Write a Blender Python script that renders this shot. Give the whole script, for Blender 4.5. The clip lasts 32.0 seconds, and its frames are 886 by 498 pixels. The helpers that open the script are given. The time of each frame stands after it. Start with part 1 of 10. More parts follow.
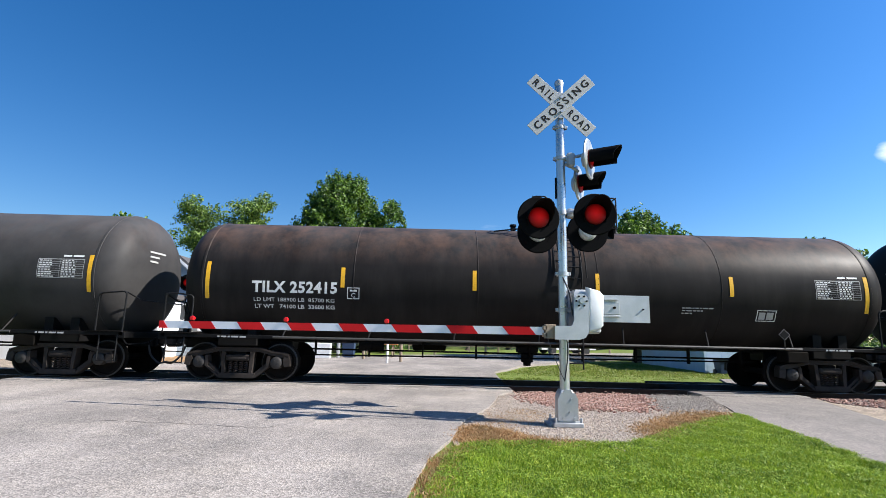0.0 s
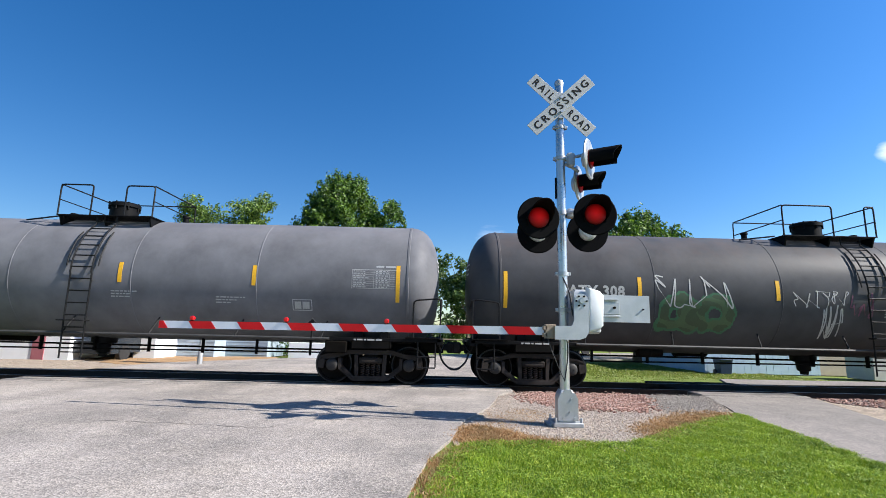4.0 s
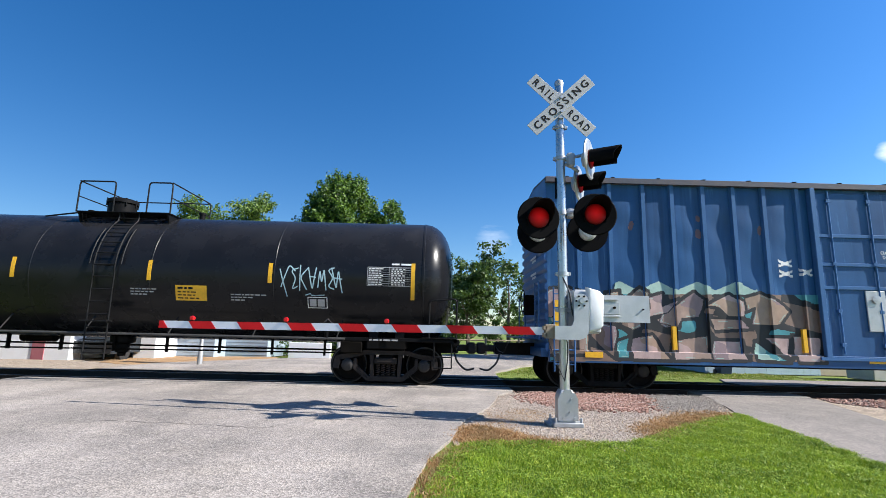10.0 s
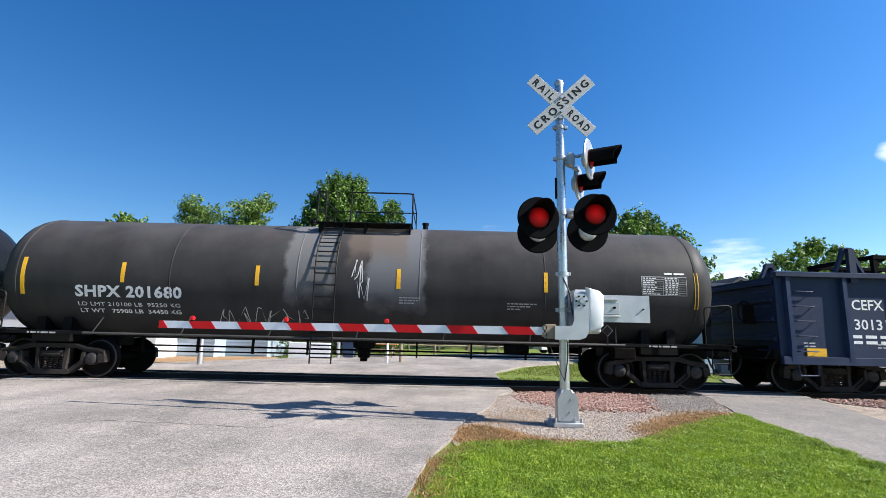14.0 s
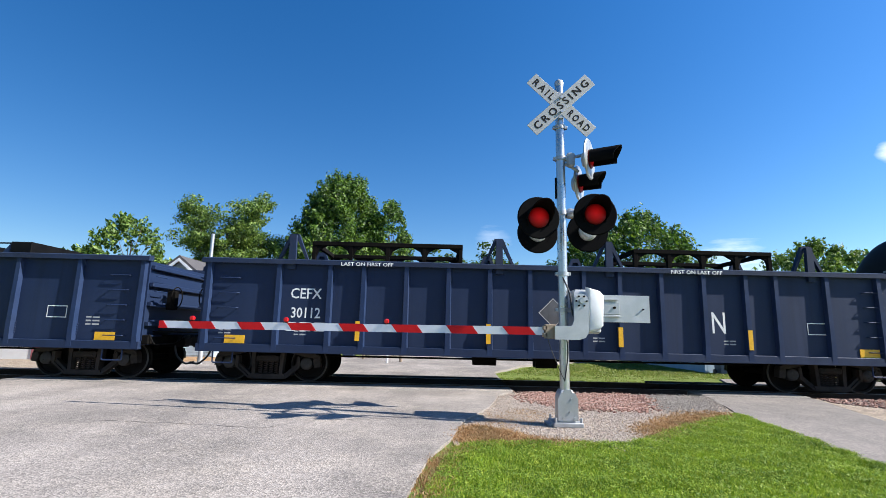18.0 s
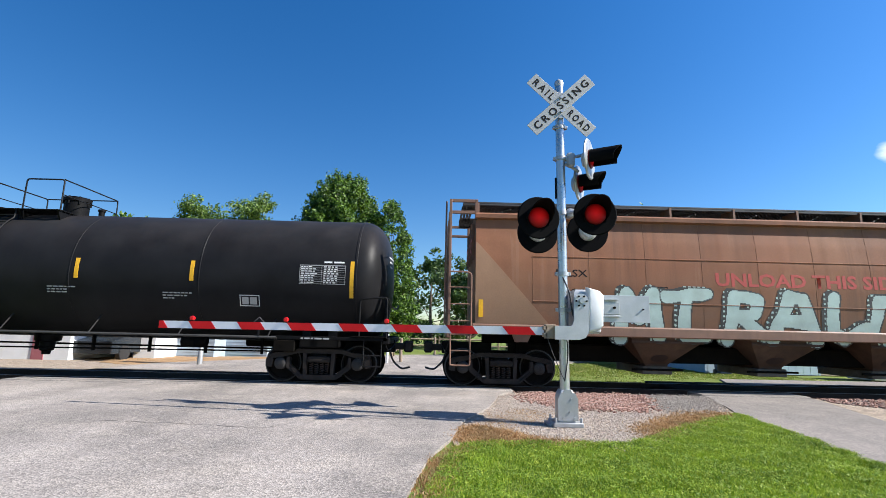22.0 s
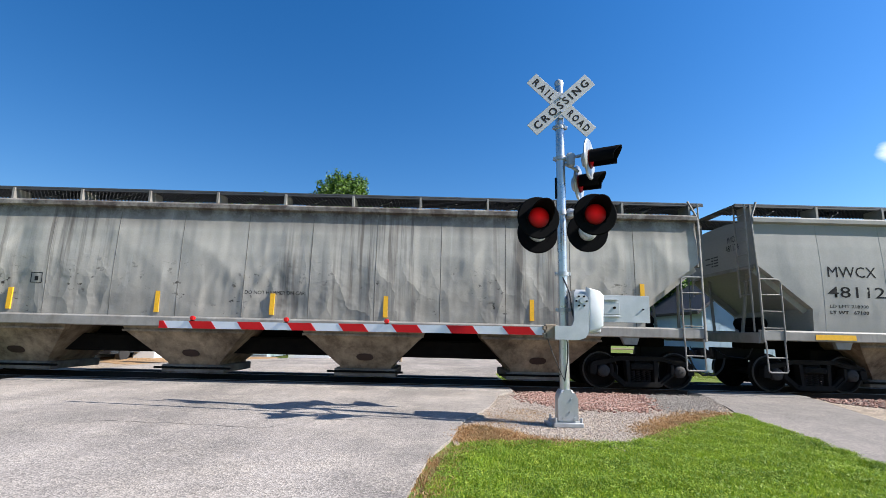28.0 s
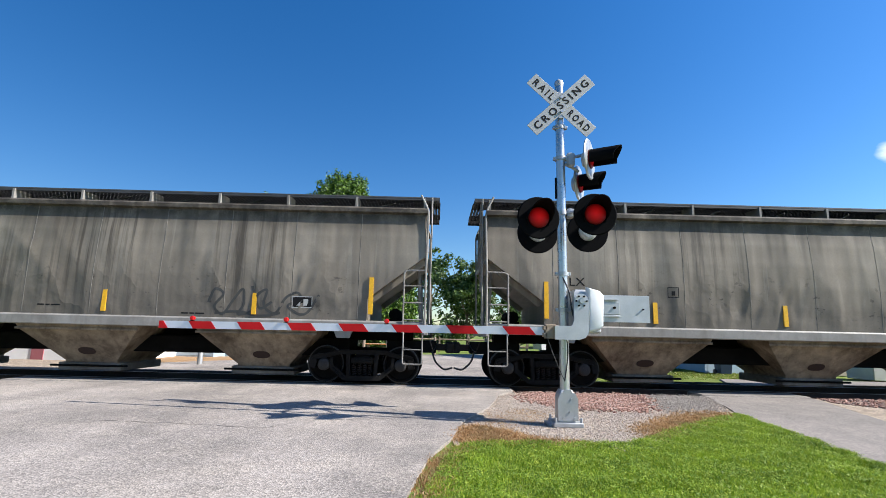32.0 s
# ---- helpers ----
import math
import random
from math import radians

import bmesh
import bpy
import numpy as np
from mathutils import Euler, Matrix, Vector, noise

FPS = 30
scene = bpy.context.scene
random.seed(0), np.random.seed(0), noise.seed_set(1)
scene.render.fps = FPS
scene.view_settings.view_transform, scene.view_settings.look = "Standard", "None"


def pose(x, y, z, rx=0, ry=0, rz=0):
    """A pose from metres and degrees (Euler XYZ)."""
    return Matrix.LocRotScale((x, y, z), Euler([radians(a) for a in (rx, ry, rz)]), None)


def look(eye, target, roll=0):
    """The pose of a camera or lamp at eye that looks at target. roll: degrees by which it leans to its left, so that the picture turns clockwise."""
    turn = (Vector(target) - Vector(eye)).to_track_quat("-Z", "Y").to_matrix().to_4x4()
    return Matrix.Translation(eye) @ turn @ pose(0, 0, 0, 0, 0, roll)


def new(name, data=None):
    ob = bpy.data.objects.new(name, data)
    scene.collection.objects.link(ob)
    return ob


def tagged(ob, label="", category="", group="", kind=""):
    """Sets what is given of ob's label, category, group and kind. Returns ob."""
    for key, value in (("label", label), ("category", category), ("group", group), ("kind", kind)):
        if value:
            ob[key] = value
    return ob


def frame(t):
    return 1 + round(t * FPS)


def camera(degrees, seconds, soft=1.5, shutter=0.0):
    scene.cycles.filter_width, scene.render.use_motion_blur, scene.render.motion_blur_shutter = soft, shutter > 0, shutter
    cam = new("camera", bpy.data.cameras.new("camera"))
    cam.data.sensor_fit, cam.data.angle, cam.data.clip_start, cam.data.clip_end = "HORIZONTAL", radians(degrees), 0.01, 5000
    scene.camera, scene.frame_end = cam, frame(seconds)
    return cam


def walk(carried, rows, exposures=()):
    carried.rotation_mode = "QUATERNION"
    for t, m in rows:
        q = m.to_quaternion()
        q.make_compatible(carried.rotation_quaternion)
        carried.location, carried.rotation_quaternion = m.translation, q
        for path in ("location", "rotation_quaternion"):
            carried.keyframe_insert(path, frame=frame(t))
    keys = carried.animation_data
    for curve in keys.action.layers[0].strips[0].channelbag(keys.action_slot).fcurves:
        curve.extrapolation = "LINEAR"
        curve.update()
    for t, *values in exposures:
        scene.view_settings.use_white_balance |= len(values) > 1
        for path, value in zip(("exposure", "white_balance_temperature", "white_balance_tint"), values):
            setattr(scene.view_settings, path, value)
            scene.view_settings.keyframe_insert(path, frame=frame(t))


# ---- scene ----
# camera: stands still on a tripod at the roadside, looking across the tracks
YC = 12.54          # track centre line, parallel to x; rail tops at z = 0
eye = Vector((0.0, 0.0, 1.22))
yaw, pitch = -0.0085, 0.1710
aim = Vector((-math.sin(yaw) * math.cos(pitch), math.cos(yaw) * math.cos(pitch), math.sin(pitch)))
cam = camera(85.24, 32.0, soft=0.65, shutter=0.0)
walk(cam, [(0, look(eye, eye + aim, 1.341)), (32, look(eye, eye + aim, 1.341))])

# daylight: clear late-afternoon sky, sun from the right and a little behind the camera
SUN_EL, SUN_AZ = radians(38.5), radians(-13.0)      # azimuth from +x towards +y
world = bpy.data.worlds.new("sky")
scene.world = world
world.use_nodes = True
wn, wl = world.node_tree.nodes, world.node_tree.links
wn.clear()
sky = wn.new("ShaderNodeTexSky")
sky.sky_type, sky.sun_disc = "NISHITA", False
sky.sun_elevation, sky.sun_rotation = SUN_EL, radians(90) - SUN_AZ
sky.altitude, sky.air_density, sky.dust_density, sky.ozone_density = 200, 1.0, 0.4, 2.8
# a few thin fair-weather clouds, each a soft torn patch about its own direction
tc = wn.new("ShaderNodeTexCoord")
hue = wn.new("ShaderNodeHueSaturation")
hue.inputs["Saturation"].default_value, hue.inputs["Value"].default_value = 1.36, 1.0
wl.new(sky.outputs["Color"], hue.inputs["Color"])
hue.inputs["Hue"].default_value = 0.506
# haze scatters forward: the sky is fuller on the sun's side
to_sun = Vector((math.cos(SUN_EL) * math.cos(SUN_AZ), math.cos(SUN_EL) * math.sin(SUN_AZ), math.sin(SUN_EL)))
near_sun = wn.new("ShaderNodeVectorMath")
near_sun.operation, near_sun.inputs[1].default_value = "DOT_PRODUCT", to_sun
wl.new(tc.outputs["Generated"], near_sun.inputs[0])
haze = wn.new("ShaderNodeMapRange")
haze.inputs["From Min"].default_value, haze.inputs["To Min"].default_value, haze.inputs["To Max"].default_value = -1.0, 0.56, 1.27
wl.new(near_sun.outputs["Value"], haze.inputs["Value"])
fuller = wn.new("ShaderNodeVectorMath")
fuller.operation = "SCALE"
wl.new(hue.outputs["Color"], fuller.inputs[0])
wl.new(haze.outputs[0], fuller.inputs["Scale"])
tone = fuller.outputs[0]
for where, size, dens, stretch in (((0.677, 0.680, 0.284), 0.030, 0.6, 9.0), ((0.527, 0.843, 0.105), 0.12, 0.6, 18.0), ((0.110, 0.975, 0.19), 0.06, 0.2, 14.0)):
    dist = wn.new("ShaderNodeVectorMath")
    dist.operation, dist.inputs[1].default_value = "DISTANCE", where
    wl.new(tc.outputs["Generated"], dist.inputs[0])
    fall = wn.new("ShaderNodeMapRange")
    fall.inputs["From Min"].default_value, fall.inputs["From Max"].default_value = size, size * 0.15
    wl.new(dist.outputs["Value"], fall.inputs["Value"])
    mp = wn.new("ShaderNodeMapping")
    mp.inputs["Scale"].default_value = (3.0, 3.0, stretch)
    wl.new(tc.outputs["Generated"], mp.inputs["Vector"])
    nz = wn.new("ShaderNodeTexNoise")
    nz.inputs["Scale"].default_value, nz.inputs["Detail"].default_value, nz.inputs["Roughness"].default_value = 5.0, 9, 0.6
    wl.new(mp.outputs["Vector"], nz.inputs["Vector"])
    mul = wn.new("ShaderNodeMath")
    mul.operation = "MULTIPLY"
    wl.new(fall.outputs[0], mul.inputs[0])
    wl.new(nz.outputs["Fac"], mul.inputs[1])
    edge = wn.new("ShaderNodeMapRange")
    edge.inputs["From Min"].default_value, edge.inputs["From Max"].default_value, edge.inputs["To Max"].default_value = 0.22, 0.55, dens
    wl.new(mul.outputs[0], edge.inputs["Value"])
    mixc = wn.new("ShaderNodeMixRGB")
    mixc.inputs[2].default_value = (8.5, 8.9, 9.4, 1)
    wl.new(edge.outputs[0], mixc.inputs[0])
    wl.new(tone, mixc.inputs[1])
    tone = mixc.outputs["Color"]
bg = wn.new("ShaderNodeBackground")
bg.inputs["Strength"].default_value = 0.085
wo = wn.new("ShaderNodeOutputWorld")
wl.new(tone, bg.inputs["Color"])
wl.new(bg.outputs["Background"], wo.inputs["Surface"])
sun_data = bpy.data.lights.new("sun", "SUN")
sun_data.energy, sun_data.angle, sun_data.color = 5.0, radians(0.53), (1.0, 0.965, 0.915)
sun = new("sun", sun_data)
sun.matrix_world = look(to_sun * 60 + Vector((0, YC, 0)), (0, YC, 0))
scene.view_settings.exposure = 1.09


# ---- mesh helpers ----
def bm_new():
    return bmesh.new()


def quad(bm, *pts):
    return bm.faces.new([bm.verts.new(p) for p in pts])


def box(bm, x0, x1, y0, y1, z0, z1, c=0.0):
    """A box; c chamfers its long edges a little."""
    if c <= 0:
        v = [bm.verts.new((x, y, z)) for x in (x0, x1) for y in (y0, y1) for z in (z0, z1)]
        for f in ((0, 1, 3, 2), (4, 6, 7, 5), (0, 4, 5, 1), (2, 3, 7, 6), (0, 2, 6, 4), (1, 5, 7, 3)):
            bm.faces.new([v[i] for i in f])
        return
    c = min(c, (x1 - x0) * .45, (y1 - y0) * .45, (z1 - z0) * .45)
    rings = []
    for z, k in ((z0, c), (z0 + c, 0), (z1 - c, 0), (z1, c)):
        a, b, d, e = x0 + k, x1 - k, y0 + k, y1 - k
        q = c if k == 0 else c * .5
        rings.append([bm.verts.new(p) for p in ((a + q, d, z), (b - q, d, z), (b, d + q, z), (b, e - q, z), (b - q, e, z), (a + q, e, z), (a, e - q, z), (a, d + q, z))])
    skin(bm, rings, True)


def skin(bm, rings, caps=True, closed=True):
    n = len(rings[0])
    for r0, r1 in zip(rings, rings[1:]):
        for i in range(n if closed else n - 1):
            j = (i + 1) % n
            bm.faces.new((r0[i], r0[j], r1[j], r1[i]))
    if caps:
        bm.faces.new(rings[0][::-1])
        bm.faces.new(rings[-1])


def rod(bm, p0, p1, r, n=8, r1=None):
    """A round bar from p0 to p1."""
    p0, p1 = Vector(p0), Vector(p1)
    d = (p1 - p0).normalized()
    u = d.orthogonal().normalized()
    w = d.cross(u)
    r1 = r if r1 is None else r1
    ring = lambda p, q: [bm.verts.new(p + (u * math.cos(a) + w * math.sin(a)) * q) for a in (2 * math.pi * i / n for i in range(n))]
    skin(bm, [ring(p0, r), ring(p1, r1)])


def pipe(bm, pts, r, n=7):
    """A bent round bar through pts, with mitred joints."""
    pts = [Vector(p) for p in pts]
    rings, u = [], None
    for i, p in enumerate(pts):
        a = (p - pts[i - 1]).normalized() if i else (pts[1] - p).normalized()
        b = (pts[i + 1] - p).normalized() if i + 1 < len(pts) else a
        d = (a + b).normalized() if (a + b).length > 1e-6 else a
        u = d.orthogonal().normalized() if u is None else (u - d * u.dot(d)).normalized()
        w = d.cross(u)
        rings.append([bm.verts.new(p + (u * math.cos(t) + w * math.sin(t)) * r) for t in (2 * math.pi * k / n for k in range(n))])
    skin(bm, rings)


def bend(pts, r=0.08, k=3):
    """Round the corners of a path."""
    pts = [Vector(p) for p in pts]
    out = [pts[0]]
    for a, b, c in zip(pts, pts[1:], pts[2:]):
        q = min(r, (a - b).length * .45, (c - b).length * .45)
        s, e = b + (a - b).normalized() * q, b + (c - b).normalized() * q
        for i in range(k + 1):
            t = i / k
            out.append((s * (1 - t) + b * t) * (1 - t) + (b * (1 - t) + e * t) * t)
    return out + [pts[-1]]


def lathe(bm, prof, axis="x", n=32, o=(0, 0, 0), caps=True):
    """Turn a profile of (along, radius) about an axis through o."""
    rings = []
    for s, r in prof:
        ring = []
        for i in range(n):
            a = 2 * math.pi * i / n
            c, d = r * math.cos(a), r * math.sin(a)
            p = {"x": (s, c, d), "y": (c, s, d), "z": (c, d, s)}[axis]
            ring.append(bm.verts.new((p[0] + o[0], p[1] + o[1], p[2] + o[2])))
        rings.append(ring)
    skin(bm, rings, caps)


def prism(bm, poly, y0, y1, plane="xz"):
    """A flat shape given in a plane, with thickness along the third axis."""
    f = {"xz": lambda a, b, t: (a, t, b), "xy": lambda a, b, t: (a, b, t), "yz": lambda a, b, t: (t, a, b)}[plane]
    r0 = [bm.verts.new(f(a, b, y0)) for a, b in poly]
    r1 = [bm.verts.new(f(a, b, y1)) for a, b in poly]
    skin(bm, [r0, r1])


def mesh_of(name, bm, mat, smooth=0.6):
    bmesh.ops.recalc_face_normals(bm, faces=bm.faces)
    me = bpy.data.meshes.new(name)
    bm.to_mesh(me)
    bm.free()
    for m in (mat if isinstance(mat, (list, tuple)) else [mat]):
        me.materials.append(m)
    if smooth:
        me.shade_smooth()
        me.set_sharp_from_angle(angle=smooth)
    return me


def part(name, bm, mat, parent, label="", at=None):
    """Link a bmesh (or a ready mesh) as one mesh object under a thing or a part."""
    me = mesh_of(name, bm, mat) if isinstance(bm, bmesh.types.BMesh) else bm
    ob = new(name, me)
    ob.parent = parent
    if at is not None:
        ob.matrix_basis = at
    if label:
        ob["label"] = label
    if name in ("stencil", "graffiti_tag"):
        ob["kind"] = "stuff"
    return ob


MESHES = {}


def shared(key, name, make, mat):
    """One mesh for alike parts."""
    k = (key, mat.name)
    if k not in MESHES:
        bm = bm_new()
        make(bm)
        MESHES[k] = mesh_of(name, bm, mat)
    return MESHES[k]


def thing(name, label, category, at=None, group="", kind=""):
    ob = new(name)
    ob.empty_display_size = 0.3
    if at is not None:
        ob.matrix_basis = at
    return tagged(ob, label, category, group, kind)


def solid(name, bm, mat, label="", category="", group="", kind="", at=None, smooth=0.6):
    ob = new(name, mesh_of(name, bm, mat, smooth))
    if at is not None:
        ob.matrix_basis = at
    return tagged(ob, label, category, group, kind)


def letters(text, size, wide=1.0, bold=0.0, thick=0.0015, space=1.0):
    """Flat lettering as a mesh in the xz plane, its lower left corner at 0, facing -y."""
    cu = bpy.data.curves.new("lettering", "FONT")
    if "M" in text:
        bold = 0      # the M's inner corners close up when it is emboldened
    cu.body, cu.size, cu.offset, cu.extrude, cu.resolution_u = text, size * 1.38, bold, 0, 2
    cu.space_character = space
    tmp = bpy.data.objects.new("lettering", cu)
    scene.collection.objects.link(tmp)
    me = bpy.data.meshes.new_from_object(tmp)
    bpy.data.objects.remove(tmp)
    bpy.data.curves.remove(cu)
    for v in me.vertices:
        v.co = Vector((v.co.x * wide, -thick, v.co.y))
    return me


def mesh_width(me):
    return max((v.co.x for v in me.vertices), default=0.0)



def scribble(x0, x1, z0, z1, count, width, seed, loops=3):
    """A hand-drawn tag: a few looping brush strokes as a flat ribbon in the xz plane."""
    rnd = random.Random(seed)
    bm = bm_new()
    step = (x1 - x0) / count
    prev = None
    for k in range(count):
        cx = x0 + step * (k + .5)
        pts = [Vector((cx + rnd.uniform(-.55, .55) * step, 0, rnd.choice((z0, z1, (z0 + z1) / 2)) + rnd.uniform(-.12, .12) * (z1 - z0))) for _ in range(loops + 1)]
        path = bend(pts, step * .5, 5)
        for a, b in zip(path, path[1:] + path[-1:]):
            d = (b - a) if (b - a).length > 1e-6 else Vector((1, 0, 0))
            nrm = Vector((-d.z, 0, d.x)).normalized() * width * .5
            cur = (bm.verts.new(a + nrm), bm.verts.new(a - nrm))
            if prev:
                bm.faces.new((prev[0], prev[1], cur[1], cur[0]))
            prev = cur
    me = bpy.data.meshes.new("tag")
    bm.to_mesh(me)
    bm.free()
    return me

# ---- materials ----
def _mat(name):
    m = bpy.data.materials.new(name)
    m.use_nodes = True
    nt = m.node_tree
    return m, nt, nt.nodes, nt.links, nt.nodes["Principled BSDF"]


def _noise(n, l, vec, scale, detail=6, rough=0.6, stretch=None, twist=0.0):
    t = n.new("ShaderNodeTexNoise")
    t.inputs["Distortion"].default_value = twist
    t.inputs["Scale"].default_value, t.inputs["Detail"].default_value, t.inputs["Roughness"].default_value = scale, detail, rough
    if stretch:
        mp = n.new("ShaderNodeMapping")
        mp.inputs["Scale"].default_value = stretch
        l.new(vec, mp.inputs["Vector"])
        vec = mp.outputs["Vector"]
    l.new(vec, t.inputs["Vector"])
    return t.outputs["Fac"]


def _ramp(n, l, fac, a, b, c0=(0, 0, 0, 1), c1=(1, 1, 1, 1)):
    r = n.new("ShaderNodeValToRGB")
    r.color_ramp.elements[0].position, r.color_ramp.elements[1].position = a, b
    r.color_ramp.elements[0].color, r.color_ramp.elements[1].color = c0, c1
    l.new(fac, r.inputs["Fac"])
    return r.outputs["Color"]


def _mix(n, l, fac, a, b, mode="MIX"):
    m = n.new("ShaderNodeMixRGB")
    m.blend_type = mode
    for sock, val in ((m.inputs[0], fac), (m.inputs[1], a), (m.inputs[2], b)):
        if isinstance(val, (int, float)):
            sock.default_value = val
        elif isinstance(val, tuple):
            sock.default_value = (*val[:3], 1)
        else:
            l.new(val, sock)
    return m.outputs[0]


def _bump(n, l, b, height, strength, dist):
    t = n.new("ShaderNodeBump")
    t.inputs["Strength"].default_value, t.inputs["Distance"].default_value = strength, dist
    l.new(height, t.inputs["Height"])
    l.new(t.outputs["Normal"], b.inputs["Normal"])


def _coord(n, which="Object"):
    return n.new("ShaderNodeTexCoord").outputs[which]


def surface(name, col, rough=0.6, metal=0.0, vary=0.25, scale=3.0, grain=40.0, bump=0.15, dist=0.004, dirt=None, dirt_amount=0.0, streak=0.0, streak_col=None, spec=0.5, coat=0.0):
    """Painted, cast or mineral surface: two scales of variation, optional dirt and downward streaks."""
    m, nt, n, l, b = _mat(name)
    co = _coord(n)
    big = _noise(n, l, co, scale, 5, 0.62)
    fine = _noise(n, l, co, grain, 4, 0.7)
    dark, lite = tuple(c * (1 - vary) for c in col), tuple(min(1, c * (1 + vary)) for c in col)
    base = _mix(n, l, _ramp(n, l, big, 0.3, 0.7), dark, lite)
    base = _mix(n, l, 0.35 * min(1, vary * 3), base, _ramp(n, l, fine, 0.3, 0.75, (0.55, 0.55, 0.55, 1), (1.25, 1.25, 1.25, 1)), "MULTIPLY")
    if streak:
        st = _noise(n, l, co, 1.0, 6, 0.65, (7.0, 7.0, 0.28))
        base = _mix(n, l, _mix(n, l, 1.0, _ramp(n, l, st, 0.48, 0.72), (streak,) * 3, "MULTIPLY"), base, streak_col or tuple(c * .35 for c in col))
    if dirt:
        dn = _noise(n, l, co, 1.3, 8, 0.7)
        base = _mix(n, l, _mix(n, l, 1.0, _ramp(n, l, dn, 0.42, 0.75), (dirt_amount,) * 3, "MULTIPLY"), base, dirt)
    l.new(base, b.inputs["Base Color"])
    b.inputs["Metallic"].default_value = metal
    b.inputs["Specular IOR Level"].default_value = spec
    b.inputs["Coat Weight"].default_value = coat
    rr = _ramp(n, l, big, 0.25, 0.75, (max(.05, rough - .1),) * 3 + (1,), (min(1, rough + .1),) * 3 + (1,))
    l.new(rr, b.inputs["Roughness"])
    if bump:
        _bump(n, l, b, fine, bump, dist)
    return m


def tank_paint(name, col, rough=0.45, rust=0.0, dust_and_light=0.15, patches=()):
    """Weathered black or grey tank paint: long faint dusty runs, shoulders lightened for sky light, rust bloom along
    the top.
    """
    m, nt, n, l, b = _mat(name)
    co = _coord(n)
    sep = n.new("ShaderNodeSeparateXYZ")
    l.new(co, sep.inputs[0])
    big = _noise(n, l, co, 0.9, 6, 0.65)
    run = _noise(n, l, co, 1.0, 7, 0.7, (1.6, 0.25, 0.25))
    base = _mix(n, l, _ramp(n, l, big, 0.3, 0.7), tuple(c * .75 for c in col), tuple(c * 1.3 for c in col))
    base = _mix(n, l, _mix(n, l, 1.0, _ramp(n, l, run, 0.45, 0.8), (dust_and_light * .7,) * 3, "MULTIPLY"), base, (0.085, 0.078, 0.07))
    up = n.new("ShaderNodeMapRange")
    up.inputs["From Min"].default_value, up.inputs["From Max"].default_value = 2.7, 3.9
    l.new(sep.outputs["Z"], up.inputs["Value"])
    grime = _noise(n, l, co, 2.2, 7, 0.7, (1.0, 1.0, 0.6))
    wear = _mix(n, l, 1.0, up.outputs[0], _ramp(n, l, grime, 0.38, 0.68), "MULTIPLY")
    if rust:
        base = _mix(n, l, _mix(n, l, 1.0, wear, (rust,) * 3, "MULTIPLY"), base, (0.16, 0.085, 0.055))
    # upper half made paler in the colour, standing in for light from above
    top_light = _mix(n, l, 1.0, up.outputs[0], _ramp(n, l, big, 0.2, 0.75), "MULTIPLY")
    base = _mix(n, l, _mix(n, l, 1.0, top_light, (dust_and_light * 2.2,) * 3, "MULTIPLY"), base, (0.092, 0.092, 0.095))
    for x0, x1, z0, z1, tint, amount in patches:
        # ragged patch of other paint between two stations along the tank, between two heights
        fray = _noise(n, l, co, 1.7, 6, 0.7)
        mask = None
        for sock, lo, hi, amp in ((sep.outputs["X"], x0, x0 + .12, .5), (sep.outputs["X"], x1, x1 - .12, -.5), (sep.outputs["Z"], z0, z0 + .5, .9), (sep.outputs["Z"], z1, z1 - .5, .9)):
            add = n.new("ShaderNodeMath")
            add.operation, add.inputs[1].default_value = "MULTIPLY_ADD", amp
            l.new(fray, add.inputs[0])
            l.new(sock, add.inputs[2])
            r = n.new("ShaderNodeMapRange")
            r.inputs["From Min"].default_value, r.inputs["From Max"].default_value = lo + amp * .5, hi + amp * .5
            l.new(add.outputs[0], r.inputs["Value"])
            mask = r.outputs[0] if mask is None else _mix(n, l, 1.0, mask, r.outputs[0], "MULTIPLY")
        base = _mix(n, l, _mix(n, l, 1.0, mask, (amount,) * 3, "MULTIPLY"), base, tint)
    l.new(base, b.inputs["Base Color"])
    b.inputs["Specular IOR Level"].default_value = 0.2 if rough < .3 else 0.07
    l.new(_ramp(n, l, big, 0.2, 0.8, (max(.05, rough - .09),) * 3 + (1,), (min(1, rough + .12),) * 3 + (1,)), b.inputs["Roughness"])
    fine = _noise(n, l, co, 1.2, 3, 0.5)
    _bump(n, l, b, fine, 0.25, 0.02)
    return m


